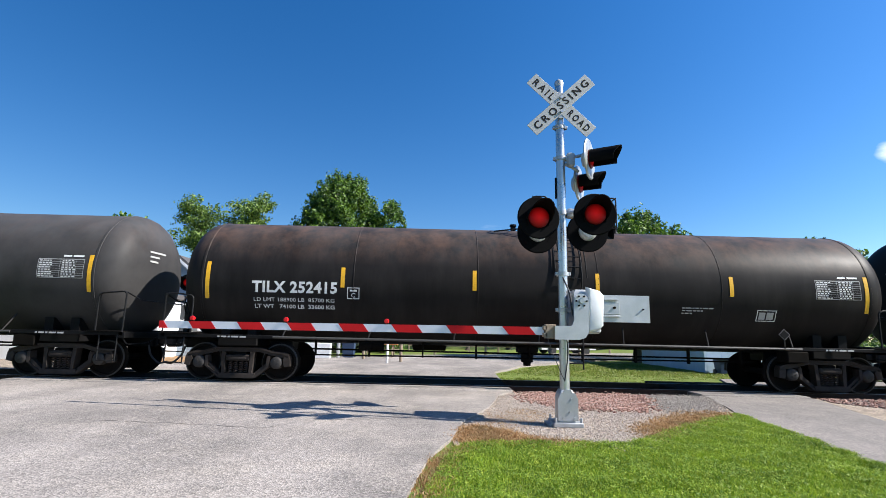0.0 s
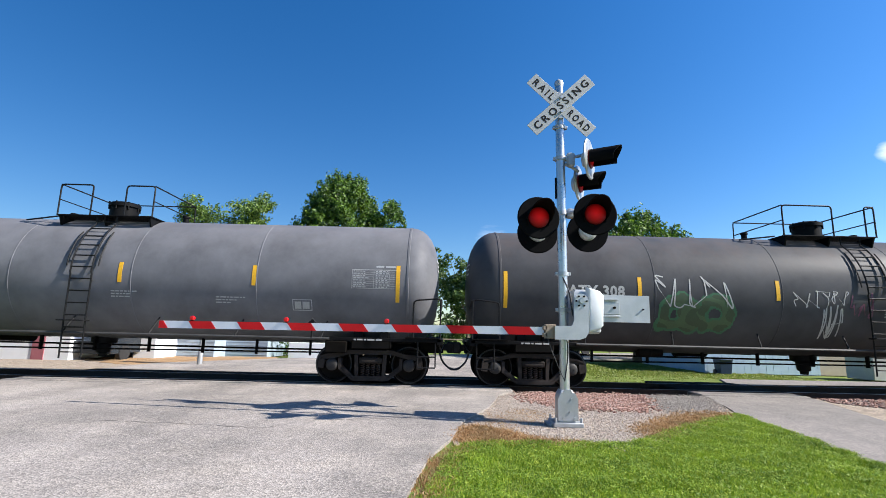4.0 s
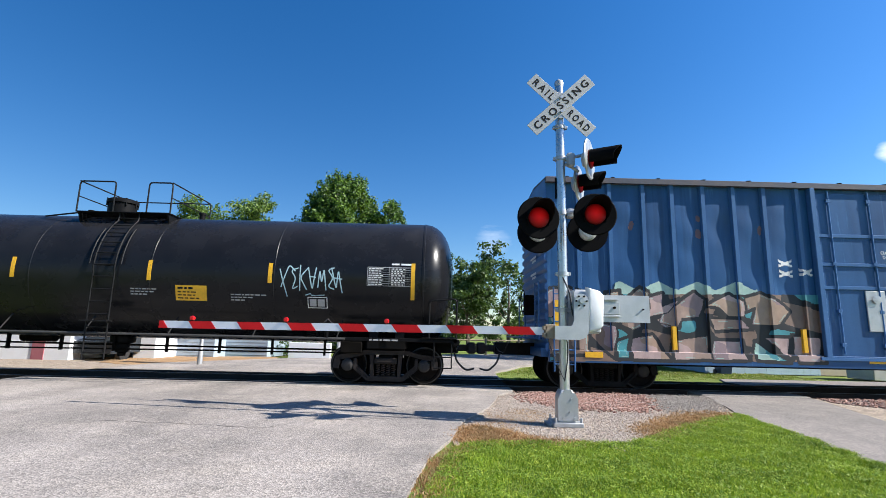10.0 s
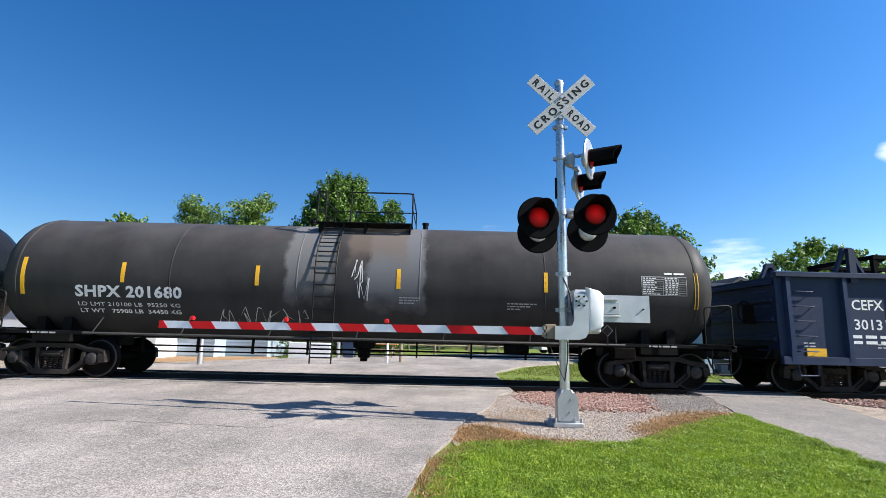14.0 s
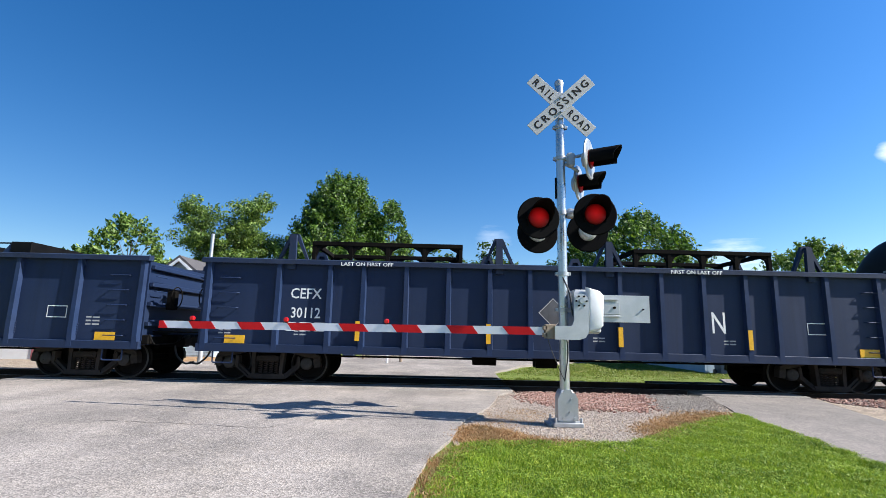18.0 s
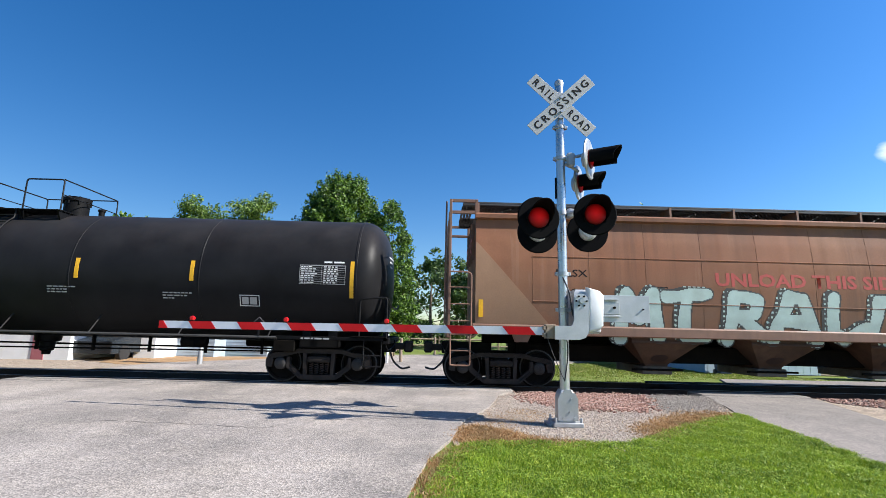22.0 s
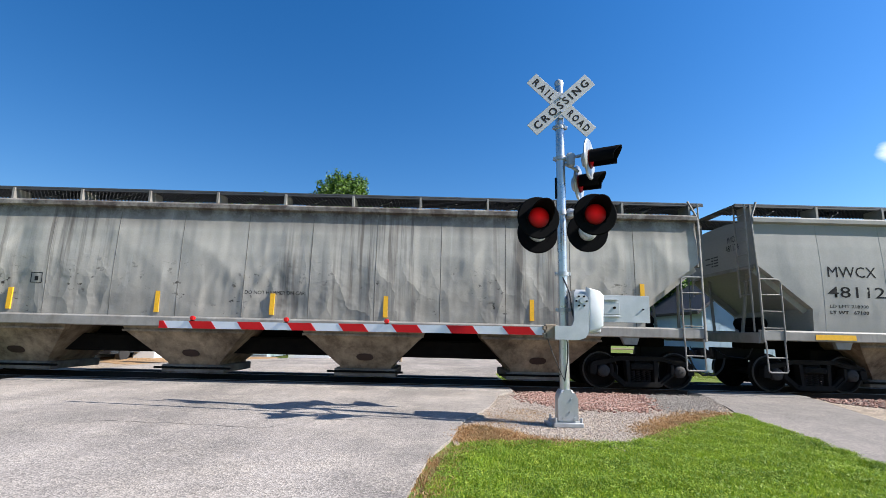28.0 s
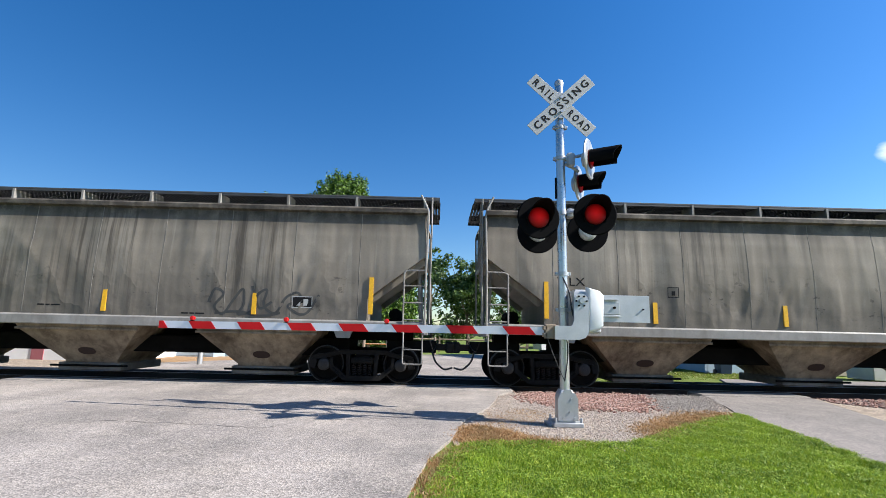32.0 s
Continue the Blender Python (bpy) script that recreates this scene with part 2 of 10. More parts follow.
def weathered_panel(name, col, warm, dark, low, warm_amount=0.5, dark_amount=0.5, bump=0.35, chips=0.0, rough=0.6, band=0.35, low_amount=0.45, low_top=2.3, wash=0.0, wash_col=None, broad=1.0, stain=None):
    """Hopper or boxcar side: blotchy fade, soot runs from the eaves, a top band darkened for soot and eave shade, broad
    stains, dented sheet, chipped paint.
    """
    m, nt, n, l, b = _mat(name)
    co = _coord(n)
    sep = n.new("ShaderNodeSeparateXYZ")
    l.new(co, sep.inputs[0])
    big = _noise(n, l, co, 0.55, 6, 0.6, (1.0, 0.3, 0.7))
    mid = _noise(n, l, co, 2.6, 8, 0.72, (1, .3, 1))
    run = _noise(n, l, co, 1.0, 4, 0.55, (2.0, 0.5, 0.13), 0.08)
    run2 = _noise(n, l, co, 1.0, 3, 0.5, (0.75, 0.2, 0.12), 0.15)
    thin = _noise(n, l, co, 1.0, 5, 0.6, (6.5, 0.5, 0.22), 0.12)
    where = _noise(n, l, co, 1.0, 3, 0.5, (0.55, 0.2, 0.10))
    fine = _noise(n, l, co, 34, 4, 0.7, (1, .3, 1))
    base = _mix(n, l, _ramp(n, l, mid, 0.25, 0.75), tuple(c * .88 for c in col), tuple(min(1, c * 1.10) for c in col))
    base = _mix(n, l, _mix(n, l, 1.0, _ramp(n, l, big, 0.30, 0.60), (warm_amount,) * 3, "MULTIPLY"), base, warm)

    def span(lo, hi, a, c):
        r = n.new("ShaderNodeMapRange")
        r.inputs["From Min"].default_value, r.inputs["From Max"].default_value = lo, hi
        r.inputs["To Min"].default_value, r.inputs["To Max"].default_value = a, c
        l.new(sep.outputs["Z"], r.inputs["Value"])
        return r.outputs[0]

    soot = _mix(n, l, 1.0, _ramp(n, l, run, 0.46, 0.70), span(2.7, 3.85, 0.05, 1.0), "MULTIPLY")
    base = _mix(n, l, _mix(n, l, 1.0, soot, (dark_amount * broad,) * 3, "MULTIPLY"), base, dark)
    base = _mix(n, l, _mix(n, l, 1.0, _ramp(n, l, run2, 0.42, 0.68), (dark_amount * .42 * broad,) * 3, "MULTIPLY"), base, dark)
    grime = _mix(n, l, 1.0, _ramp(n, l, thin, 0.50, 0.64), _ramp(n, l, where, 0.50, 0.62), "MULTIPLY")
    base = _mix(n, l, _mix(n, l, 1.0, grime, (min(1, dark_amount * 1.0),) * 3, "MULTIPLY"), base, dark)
    if wash:
        run3 = _noise(n, l, co, 1.0, 4, 0.6, (4.5, 0.5, 0.35), 0.5)
        gate = _noise(n, l, co, 0.8, 3, 0.5, (1.0, 0.2, 0.6))
        lit = _mix(n, l, 1.0, _ramp(n, l, run3, 0.56, 0.62), _ramp(n, l, gate, 0.45, 0.6), "MULTIPLY")
        base = _mix(n, l, _mix(n, l, 1.0, lit, (wash,) * 3, "MULTIPLY"), base, wash_col or tuple(min(1, c * 1.35) for c in col))
    # band below the top chord: soot plus the overhang's shade, painted in
    eave_soot_shade = _mix(n, l, 1.0, _ramp(n, l, mid, 0.22, 0.56), span(3.42, 3.90, 0.0, min(1, band * 1.35)), "MULTIPLY")
    base = _mix(n, l, eave_soot_shade, base, dark)
    base = _mix(n, l, _mix(n, l, 1.0, span(low_top, 1.75, 0.0, low_amount), _ramp(n, l, mid, 0.12, 0.58), "MULTIPLY"), base, low)
    base = _mix(n, l, 0.3, base, _ramp(n, l, fine, 0.3, 0.75, (.7, .7, .7, 1), (1.2, 1.2, 1.2, 1)), "MULTIPLY")
    if chips:
        # knocked-off paint and soot caught in the creases of the lower sheet
        spot = _noise(n, l, co, 1.0, 5, 0.65, (6.0, 0.5, 9.0), 0.25)
        gate = _noise(n, l, co, 1.0, 2, 0.5, (0.9, 0.2, 0.9))
        hit = _mix(n, l, 1.0, _ramp(n, l, spot, 0.60, 0.65), _ramp(n, l, gate, 0.50, 0.60), "MULTIPLY")
        hit = _mix(n, l, 1.0, hit, span(2.9, 2.1, 0.0, chips), "MULTIPLY")
        base = _mix(n, l, hit, base, tuple(c * .5 for c in dark))
    if stain:
        # broad rust-brown stains low on the sheet, running down
        pool = _noise(n, l, co, 1.0, 5, 0.62, (0.42, 0.2, 0.9), 0.2)
        runs = _noise(n, l, co, 1.0, 5, 0.6, (4.0, 0.4, 0.4), 0.2)
        hit = _mix(n, l, 1.0, _ramp(n, l, pool, 0.42, 0.54), span(1.45, 1.62, 0.0, .95), "MULTIPLY")
        hit = _mix(n, l, 1.0, hit, span(2.45, 2.05, 0.0, 1.0), "MULTIPLY")
        hit = _mix(n, l, 1.0, hit, _ramp(n, l, runs, 0.25, 0.60), "MULTIPLY")
        base = _mix(n, l, hit, base, stain)
    l.new(base, b.inputs["Base Color"])
    b.inputs["Roughness"].default_value = rough
    b.inputs["Specular IOR Level"].default_value = 0.25
    dents = _noise(n, l, co, 0.9, 2, 0.4, (1.5, 0.2, 0.16))
    folds = _noise(n, l, co, 1.0, 2, 0.5, (2.2, 0.3, 0.6))
    relief = _mix(n, l, 0.14, dents, folds)
    if chips:
        # crumpled facets where the sheet has been hammered
        facet = n.new("ShaderNodeTexVoronoi")
        facet.inputs["Scale"].default_value = 1.0
        warp = n.new("ShaderNodeMixRGB")
        warp.blend_type, warp.inputs[0].default_value = "ADD", 0.8
        stretch = n.new("ShaderNodeMapping")
        stretch.inputs["Scale"].default_value = (2.1, 0.05, 1.3)
        l.new(co, stretch.inputs["Vector"])
        l.new(stretch.outputs["Vector"], warp.inputs[1])
        l.new(_noise(n, l, co, 1.4, 3, 0.6, (1, .1, 1)), warp.inputs[2])
        l.new(warp.outputs[0], facet.inputs["Vector"])
        beaten = _mix(n, l, 1.0, _ramp(n, l, where, 0.40, 0.58), span(3.1, 2.3, 0.12, 1.0), "MULTIPLY")
        crumple = _mix(n, l, 1.0, facet.outputs["Distance"], beaten, "MULTIPLY")
        relief = _mix(n, l, 1.0, relief, _mix(n, l, 1.0, crumple, (.42 * chips,) * 3, "MULTIPLY"), "ADD")
    _bump(n, l, b, relief, bump * .45, 0.30)
    return m


def plain(name, col, rough=0.5, metal=0.0, emit=0.0):
    m, nt, n, l, b = _mat(name)
    co = _coord(n)
    f = _noise(n, l, co, 18, 4, 0.7)
    l.new(_mix(n, l, _ramp(n, l, f, 0.3, 0.75), tuple(c * .82 for c in col), tuple(min(1, c * 1.08) for c in col)), b.inputs["Base Color"])
    b.inputs["Roughness"].default_value, b.inputs["Metallic"].default_value = rough, metal
    if emit:
        b.inputs["Emission Color"].default_value, b.inputs["Emission Strength"].default_value = (*col, 1), emit
    return m


def foliage(name, a, b_, c):
    """Leaves: colour differs leaf by leaf, a little light comes through."""
    m, nt, n, l, b = _mat(name)
    geo = n.new("ShaderNodeNewGeometry")
    r = n.new("ShaderNodeValToRGB")
    e = r.color_ramp.elements
    e[0].color, e[1].color = (*a, 1), (*c, 1)
    mid = e.new(0.5)
    mid.color = (*b_, 1)
    l.new(geo.outputs["Random Per Island"], r.inputs["Fac"])
    shade = _mix(n, l, 1.0, r.outputs["Color"], _ramp(n, l, _noise(n, l, _coord(n), 2.2, 4, 0.65), 0.3, 0.7, (.62, .66, .62, 1), (1.18, 1.14, 1.1, 1)), "MULTIPLY")
    l.new(shade, b.inputs["Base Color"])
    b.inputs["Roughness"].default_value = 0.5
    tr = n.new("ShaderNodeBsdfTranslucent")
    l.new(shade, tr.inputs["Color"])
    mx = n.new("ShaderNodeMixShader")
    mx.inputs[0].default_value = 0.35
    l.new(b.outputs[0], mx.inputs[1])
    l.new(tr.outputs[0], mx.inputs[2])
    l.new(mx.outputs[0], n["Material Output"].inputs["Surface"])
    return m


def grains(name, cols, rough=0.9, scale=30):
    """Loose stones: each takes its own shade."""
    m, nt, n, l, b = _mat(name)
    geo = n.new("ShaderNodeNewGeometry")
    r = n.new("ShaderNodeValToRGB")
    e = r.color_ramp.elements
    e[0].color, e[1].color = (*cols[0], 1), (*cols[-1], 1)
    for i, c in enumerate(cols[1:-1], 1):
        e.new(i / (len(cols) - 1)).color = (*c, 1)
    l.new(geo.outputs["Random Per Island"], r.inputs["Fac"])
    f = _noise(n, l, _coord(n), scale, 5, 0.7)
    l.new(_mix(n, l, 0.6, r.outputs["Color"], _ramp(n, l, f, 0.3, 0.75, (.6, .6, .6, 1), (1.2, 1.2, 1.2, 1)), "MULTIPLY"), b.inputs["Base Color"])
    b.inputs["Roughness"].default_value = rough
    return m


def ground_mat(name, cols, scales, stone=0.0, stone_cols=None, bump=0.5, dist=0.01, rough=0.92, spec=0.2):
    """Road chippings, gravel, turf: broad stains, mid blotches and fine speckle."""
    m, nt, n, l, b = _mat(name)
    co = _coord(n)
    big = _noise(n, l, co, scales[0], 6, 0.65)
    mid = _noise(n, l, co, scales[1], 7, 0.7)
    fine = _noise(n, l, co, scales[2], 4, 0.75)
    base = _mix(n, l, _ramp(n, l, big, 0.34, 0.68), cols[0], cols[1])
    base = _mix(n, l, _mix(n, l, 1.0, _ramp(n, l, mid, 0.42, 0.72), (0.6,) * 3, "MULTIPLY"), base, cols[2])
    h = fine
    if stone:
        v = n.new("ShaderNodeTexVoronoi")
        v.inputs["Scale"].default_value = stone
        l.new(co, v.inputs["Vector"])
        s = n.new("ShaderNodeSeparateColor")
        l.new(v.outputs["Color"], s.inputs[0])
        base = _mix(n, l, 0.75, base, _ramp(n, l, s.outputs[0], 0.0, 1.0, (*(c for c in (stone_cols or ((.5, .5, .5), (1.4, 1.4, 1.4)))[0]), 1), (*(c for c in (stone_cols or ((.5, .5, .5), (1.4, 1.4, 1.4)))[1]), 1)), "MULTIPLY")
        inv = n.new("ShaderNodeMath")
        inv.operation, inv.inputs[0].default_value = "SUBTRACT", 1.0
        l.new(v.outputs["Distance"], inv.inputs[1])
        h = inv.outputs[0]
    base = _mix(n, l, 0.5, base, _ramp(n, l, fine, 0.25, 0.8, (.62, .62, .62, 1), (1.3, 1.3, 1.3, 1)), "MULTIPLY")
    l.new(base, b.inputs["Base Color"])
    b.inputs["Roughness"].default_value = rough
    b.inputs["Specular IOR Level"].default_value = spec
    _bump(n, l, b, h, bump, dist)
    return m


M = {}
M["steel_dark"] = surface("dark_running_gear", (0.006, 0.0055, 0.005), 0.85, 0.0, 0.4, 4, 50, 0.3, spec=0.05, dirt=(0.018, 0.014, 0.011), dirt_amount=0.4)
M["frame_cast"] = surface("cast_steel_brown", (0.026, 0.022, 0.020), 0.7, 0.0, 0.4, 5, 60, 0.4, spec=0.12, dirt=(0.055, 0.044, 0.038), dirt_amount=0.45)
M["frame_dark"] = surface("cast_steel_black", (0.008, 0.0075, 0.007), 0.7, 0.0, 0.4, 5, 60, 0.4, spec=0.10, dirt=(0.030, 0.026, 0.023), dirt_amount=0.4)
M["spring"] = surface("worn_coil_spring", (0.055, 0.042, 0.036), 0.6, 0.1, 0.3, 6, 60, 0.2, spec=0.2, dirt=(0.10, 0.06, 0.045), dirt_amount=0.4)
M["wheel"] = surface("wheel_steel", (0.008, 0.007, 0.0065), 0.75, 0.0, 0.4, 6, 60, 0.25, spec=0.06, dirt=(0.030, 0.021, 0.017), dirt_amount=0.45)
M["tread"] = surface("worn_wheel_rim", (0.04, 0.036, 0.033), 0.55, 0.2, 0.15, 8, 60, 0.1)
M["cap_blue"] = plain("bearing_cap_blue", (0.035, 0.05, 0.095), 0.5)
M["cap_grey"] = plain("bearing_cap_grey", (0.018, 0.016, 0.015), 0.7, 0.0)
M["black"] = surface("black_paint", (0.005, 0.005, 0.0055), 0.55, 0.0, 0.35, 3, 40, 0.1, spec=0.08, dirt=(0.018, 0.016, 0.014), dirt_amount=0.25)
M["rail_paint"] = surface("worn_black_handrail", (0.009, 0.009, 0.0095), 0.55, 0.0, 0.4, 6, 40, 0.1, spec=0.15)
M["edge_light"] = surface("worn_rail_steel", (0.05, 0.048, 0.045), 0.55, 0.1, 0.3, 3, 40, 0.1)
M["yellow"] = plain("yellow_reflector", (0.75, 0.40, 0.015), 0.4)
M["seam_grime"] = surface("grimy_weld_seam", (0.13, 0.118, 0.10), 0.8, 0, 0.5, 5, 40, 0.2)
M["white"] = plain("white_stencil", (0.72, 0.72, 0.70), 0.6)
M["grey_text"] = plain("faded_stencil", (0.36, 0.36, 0.35), 0.6)
M["dark_text"] = plain("black_stencil", (0.014, 0.014, 0.015), 0.7)
M["dark_text"].node_tree.nodes["Principled BSDF"].inputs["Specular IOR Level"].default_value = 0.1
M["galv"] = surface("galvanized_steel", (0.40, 0.41, 0.42), 0.42, 0.55, 0.14, 5, 60, 0.12, dirt=(0.38, 0.37, 0.35), dirt_amount=0.3)
M["alu"] = surface("aluminium_paint", (0.43, 0.44, 0.45), 0.42, 0.35, 0.12, 4, 70, 0.12, dirt=(0.45, 0.44, 0.42), dirt_amount=0.25)
M["mast_alu"] = surface("brushed_aluminium_mast", (0.52, 0.525, 0.53), 0.30, 0.88, 0.12, 4, 70, 0.1, dirt=(0.33, 0.32, 0.30), dirt_amount=0.3)
M["signwhite"] = surface("weathered_reflective_sheet", (0.355, 0.36, 0.365), 0.5, 0.0, 0.08, 3, 80, 0.05, dirt=(0.34, 0.34, 0.33), dirt_amount=0.35)
M["armwhite"] = surface("gate_arm_white", (0.74, 0.75, 0.76), 0.45, 0.0, 0.06, 3, 60, 0.05)
M["armred"] = surface("gate_arm_red", (0.62, 0.016, 0.018), 0.5, 0.0, 0.10, 3, 60, 0.04, spec=0.12)
M["disc"] = surface("black_background_disc", (0.0045, 0.0045, 0.005), 0.75, 0.0, 0.25, 5, 60, 0.08, spec=0.04)
M["lens"] = plain("red_lamp_lens", (0.035, 0.002, 0.002), 0.4)
lamp = M["lens"].node_tree.nodes["Principled BSDF"]
lamp.inputs["Emission Color"].default_value = (1.0, 0.012, 0.014, 1)
lamp.inputs["Specular IOR Level"].default_value = 0.12
lens_nodes, lens_links = M["lens"].node_tree.nodes, M["lens"].node_tree.links
lens_map, lens_fade, lens_power = [lens_nodes.new(k) for k in ("ShaderNodeMapping", "ShaderNodeTexGradient", "ShaderNodeMapRange")]
lens_map.inputs["Scale"].default_value = (6.3, 2.0, 6.3)
lens_fade.gradient_type = "SPHERICAL"
lens_power.inputs["From Min"].default_value, lens_power.inputs["From Max"].default_value = 0.05, 0.95
lens_power.inputs["To Min"].default_value, lens_power.inputs["To Max"].default_value = 0.008, 0.17
lens_links.new(_coord(lens_nodes), lens_map.inputs["Vector"])
lens_links.new(lens_map.outputs["Vector"], lens_fade.inputs["Vector"])
lens_links.new(lens_fade.outputs["Fac"], lens_power.inputs["Value"])
lens_links.new(lens_power.outputs[0], lamp.inputs["Emission Strength"])
M["lens_small"] = plain("red_arm_lamp", (0.40, 0.006, 0.006), 0.25, 0.0, 0.22)
M["cable"] = plain("black_rubber", (0.02, 0.02, 0.02), 0.6)
M["concrete"] = surface("concrete", (0.40, 0.38, 0.35), 0.9, 0, 0.15, 2, 60, 0.4)
M["rail"] = surface("rusty_rail", (0.055, 0.034, 0.024), 0.75, 0.2, 0.3, 4, 60, 0.3, spec=0.15)
M["railhead"] = surface("polished_rail_head", (0.30, 0.28, 0.27), 0.5, 0.7, 0.1, 4, 60, 0.05)
M["tie"] = surface("creosoted_tie", (0.026, 0.020, 0.016), 0.95, 0, 0.35, 3, 40, 0.5, 0.01, spec=0.05)
def road_mat():
    m, nt, n, l, b = _mat("chip_seal_road")
    co = _coord(n)
    lane = _noise(n, l, co, 1.0, 4, 0.6, (0.55, 0.10, 1))
    blot = _noise(n, l, co, 0.8, 8, 0.7)
    mid = _noise(n, l, co, 5.5, 7, 0.75)
    fine = _noise(n, l, co, 110, 3, 0.8)
    base = _mix(n, l, _ramp(n, l, lane, 0.38, 0.62), (0.205, 0.187, 0.172), (0.300, 0.272, 0.250))
    base = _mix(n, l, _mix(n, l, 1.0, _ramp(n, l, blot, 0.46, 0.64), (0.7,) * 3, "MULTIPLY"), base, (0.345, 0.308, 0.270))
    base = _mix(n, l, _mix(n, l, 1.0, _ramp(n, l, mid, 0.52, 0.70), (0.38,) * 3, "MULTIPLY"), base, (0.150, 0.137, 0.124))
    v = n.new("ShaderNodeTexVoronoi")
    v.inputs["Scale"].default_value = 62
    l.new(co, v.inputs["Vector"])
    sc = n.new("ShaderNodeSeparateColor")
    l.new(v.outputs["Color"], sc.inputs[0])
    base = _mix(n, l, 0.8, base, _ramp(n, l, sc.outputs[0], 0.0, 1.0, (.56, .55, .54, 1), (1.56, 1.52, 1.47, 1)), "MULTIPLY")
    base = _mix(n, l, 0.45, base, _ramp(n, l, fine, 0.3, 0.7, (.6, .6, .6, 1), (1.35, 1.35, 1.35, 1)), "MULTIPLY")
    b.inputs["Roughness"].default_value = 0.9
    # coarser chippings lie open in patches
    big = n.new("ShaderNodeTexVoronoi")
    big.inputs["Scale"].default_value = 34
    l.new(co, big.inputs["Vector"])
    open_ = _mix(n, l, 1.0, _ramp(n, l, _noise(n, l, co, 0.45, 4, 0.6), 0.42, 0.62), _ramp(n, l, big.outputs["Distance"], 0.28, 0.62), "MULTIPLY")
    base = _mix(n, l, _mix(n, l, 1.0, open_, (0.55,) * 3, "MULTIPLY"), base, (0.09, 0.082, 0.075))
    l.new(base, b.inputs["Base Color"])
    b.inputs["Specular IOR Level"].default_value = 0.2
    _bump(n, l, b, v.outputs["Distance"], 0.5, 0.010)
    return m


M["road"] = road_mat()
M["path"] = ground_mat("asphalt_path", ((0.242, 0.217, 0.197), (0.178, 0.163, 0.149), (0.306, 0.272, 0.242)), (0.5, 2.2, 80), 70, ((0.51, 0.51, 0.51), (1.3, 1.28, 1.25)), 0.5, 0.006)
M["turf"] = ground_mat("turf", ((0.085, 0.136, 0.0187), (0.145, 0.2, 0.034), (0.221, 0.2, 0.0723)), (0.35, 3.4, 24), 0, None, 0.7, 0.02)
M["gravel"] = ground_mat("limestone_gravel", ((0.374, 0.306, 0.238), (0.289, 0.23, 0.174), (0.442, 0.374, 0.306)), (0.6, 3, 90), 38, ((0.383, 0.383, 0.383), (1.4, 1.38, 1.35)), 0.9, 0.02)
# track bed colour sunk nearly to black to hold the train's shade
M["ballast"] = ground_mat("train_shaded_ballast", ((0.030, 0.024, 0.021), (0.018, 0.015, 0.013), (0.045, 0.034, 0.029)), (0.6, 3, 90), 22, ((.45, .42, .4), (1.4, 1.3, 1.25)), 1.0, 0.03, spec=0.03)
M["dirt"] = ground_mat("dry_thatch", ((0.33, 0.200, 0.100), (0.262, 0.155, 0.078), (0.385, 0.270, 0.155)), (0.8, 4, 90), 0, None, 0.8, 0.02)
M["grass"] = foliage("grass_blades", (0.076, 0.158, 0.007), (0.208, 0.345, 0.016), (0.45, 0.51, 0.065))
M["clover"] = foliage("clover_leaves", (0.084, 0.163, 0.009), (0.192, 0.312, 0.020), (0.38, 0.46, 0.060))
M["park"] = foliage("park_grass_blades", (0.111, 0.17, 0.017), (0.204, 0.281, 0.034), (0.357, 0.323, 0.119))
M["dry"] = foliage("dry_grass", (0.260, 0.132, 0.050), (0.374, 0.210, 0.088), (0.480, 0.335, 0.180))
M["leaf_a"] = foliage("maple_leaves", (0.019, 0.050, 0.006), (0.060, 0.136, 0.012), (0.190, 0.315, 0.030))
M["leaf_b"] = foliage("locust_leaves", (0.0344, 0.0757, 0.0103), (0.107, 0.194, 0.0258), (0.245, 0.34, 0.0645))
M["leaf_c"] = foliage("shrub_leaves", (0.030, 0.070, 0.013), (0.060, 0.115, 0.021), (0.120, 0.185, 0.040))
M["bark"] = surface("bark", (0.11, 0.085, 0.062), 0.9, 0, 0.3, 6, 30, 0.8, 0.03)
M["siding"] = surface("grey_blue_siding", (0.30, 0.365, 0.42), 0.6, 0, 0.07, 1.5, 60, 0.08)
M["sidingw"] = surface("white_siding", (0.70, 0.71, 0.72), 0.6, 0, 0.06, 1.5, 60, 0.08, dirt=(0.5, 0.5, 0.48), dirt_amount=0.3)
M["maroon"] = surface("maroon_siding", (0.30, 0.10, 0.115), 0.65, 0, 0.1, 1.5, 60, 0.08)
M["shingle"] = surface("dark_shingles", (0.075, 0.07, 0.072), 0.9, 0, 0.25, 4, 50, 0.5, 0.01)
M["glass"] = plain("window_glass", (0.02, 0.025, 0.03), 0.06)
M["shedblue"] = surface("pale_blue_metal_wall", (0.42, 0.55, 0.66), 0.55, 0, 0.08, 1.2, 60, 0.06)
M["tan"] = surface("tan_block_wall", (0.42, 0.36, 0.28), 0.85, 0, 0.12, 2, 50, 0.3)
M["greybox"] = surface("grey_cabinet_paint", (0.44, 0.46, 0.45), 0.55, 0.1, 0.1, 2, 50, 0.1)
M["wood"] = surface("weathered_wood", (0.26, 0.20, 0.14), 0.85, 0, 0.25, 3, 40, 0.4)
M["bin"] = plain("dark_blue_plastic", (0.02, 0.045, 0.10), 0.45)
M["orange"] = plain("orange_plank", (0.65, 0.24, 0.06), 0.6)
M["vehicle"] = plain("dark_car_paint", (0.02, 0.025, 0.03), 0.25)
M["vehicle_w"] = plain("white_car_paint", (0.7, 0.7, 0.7), 0.3)

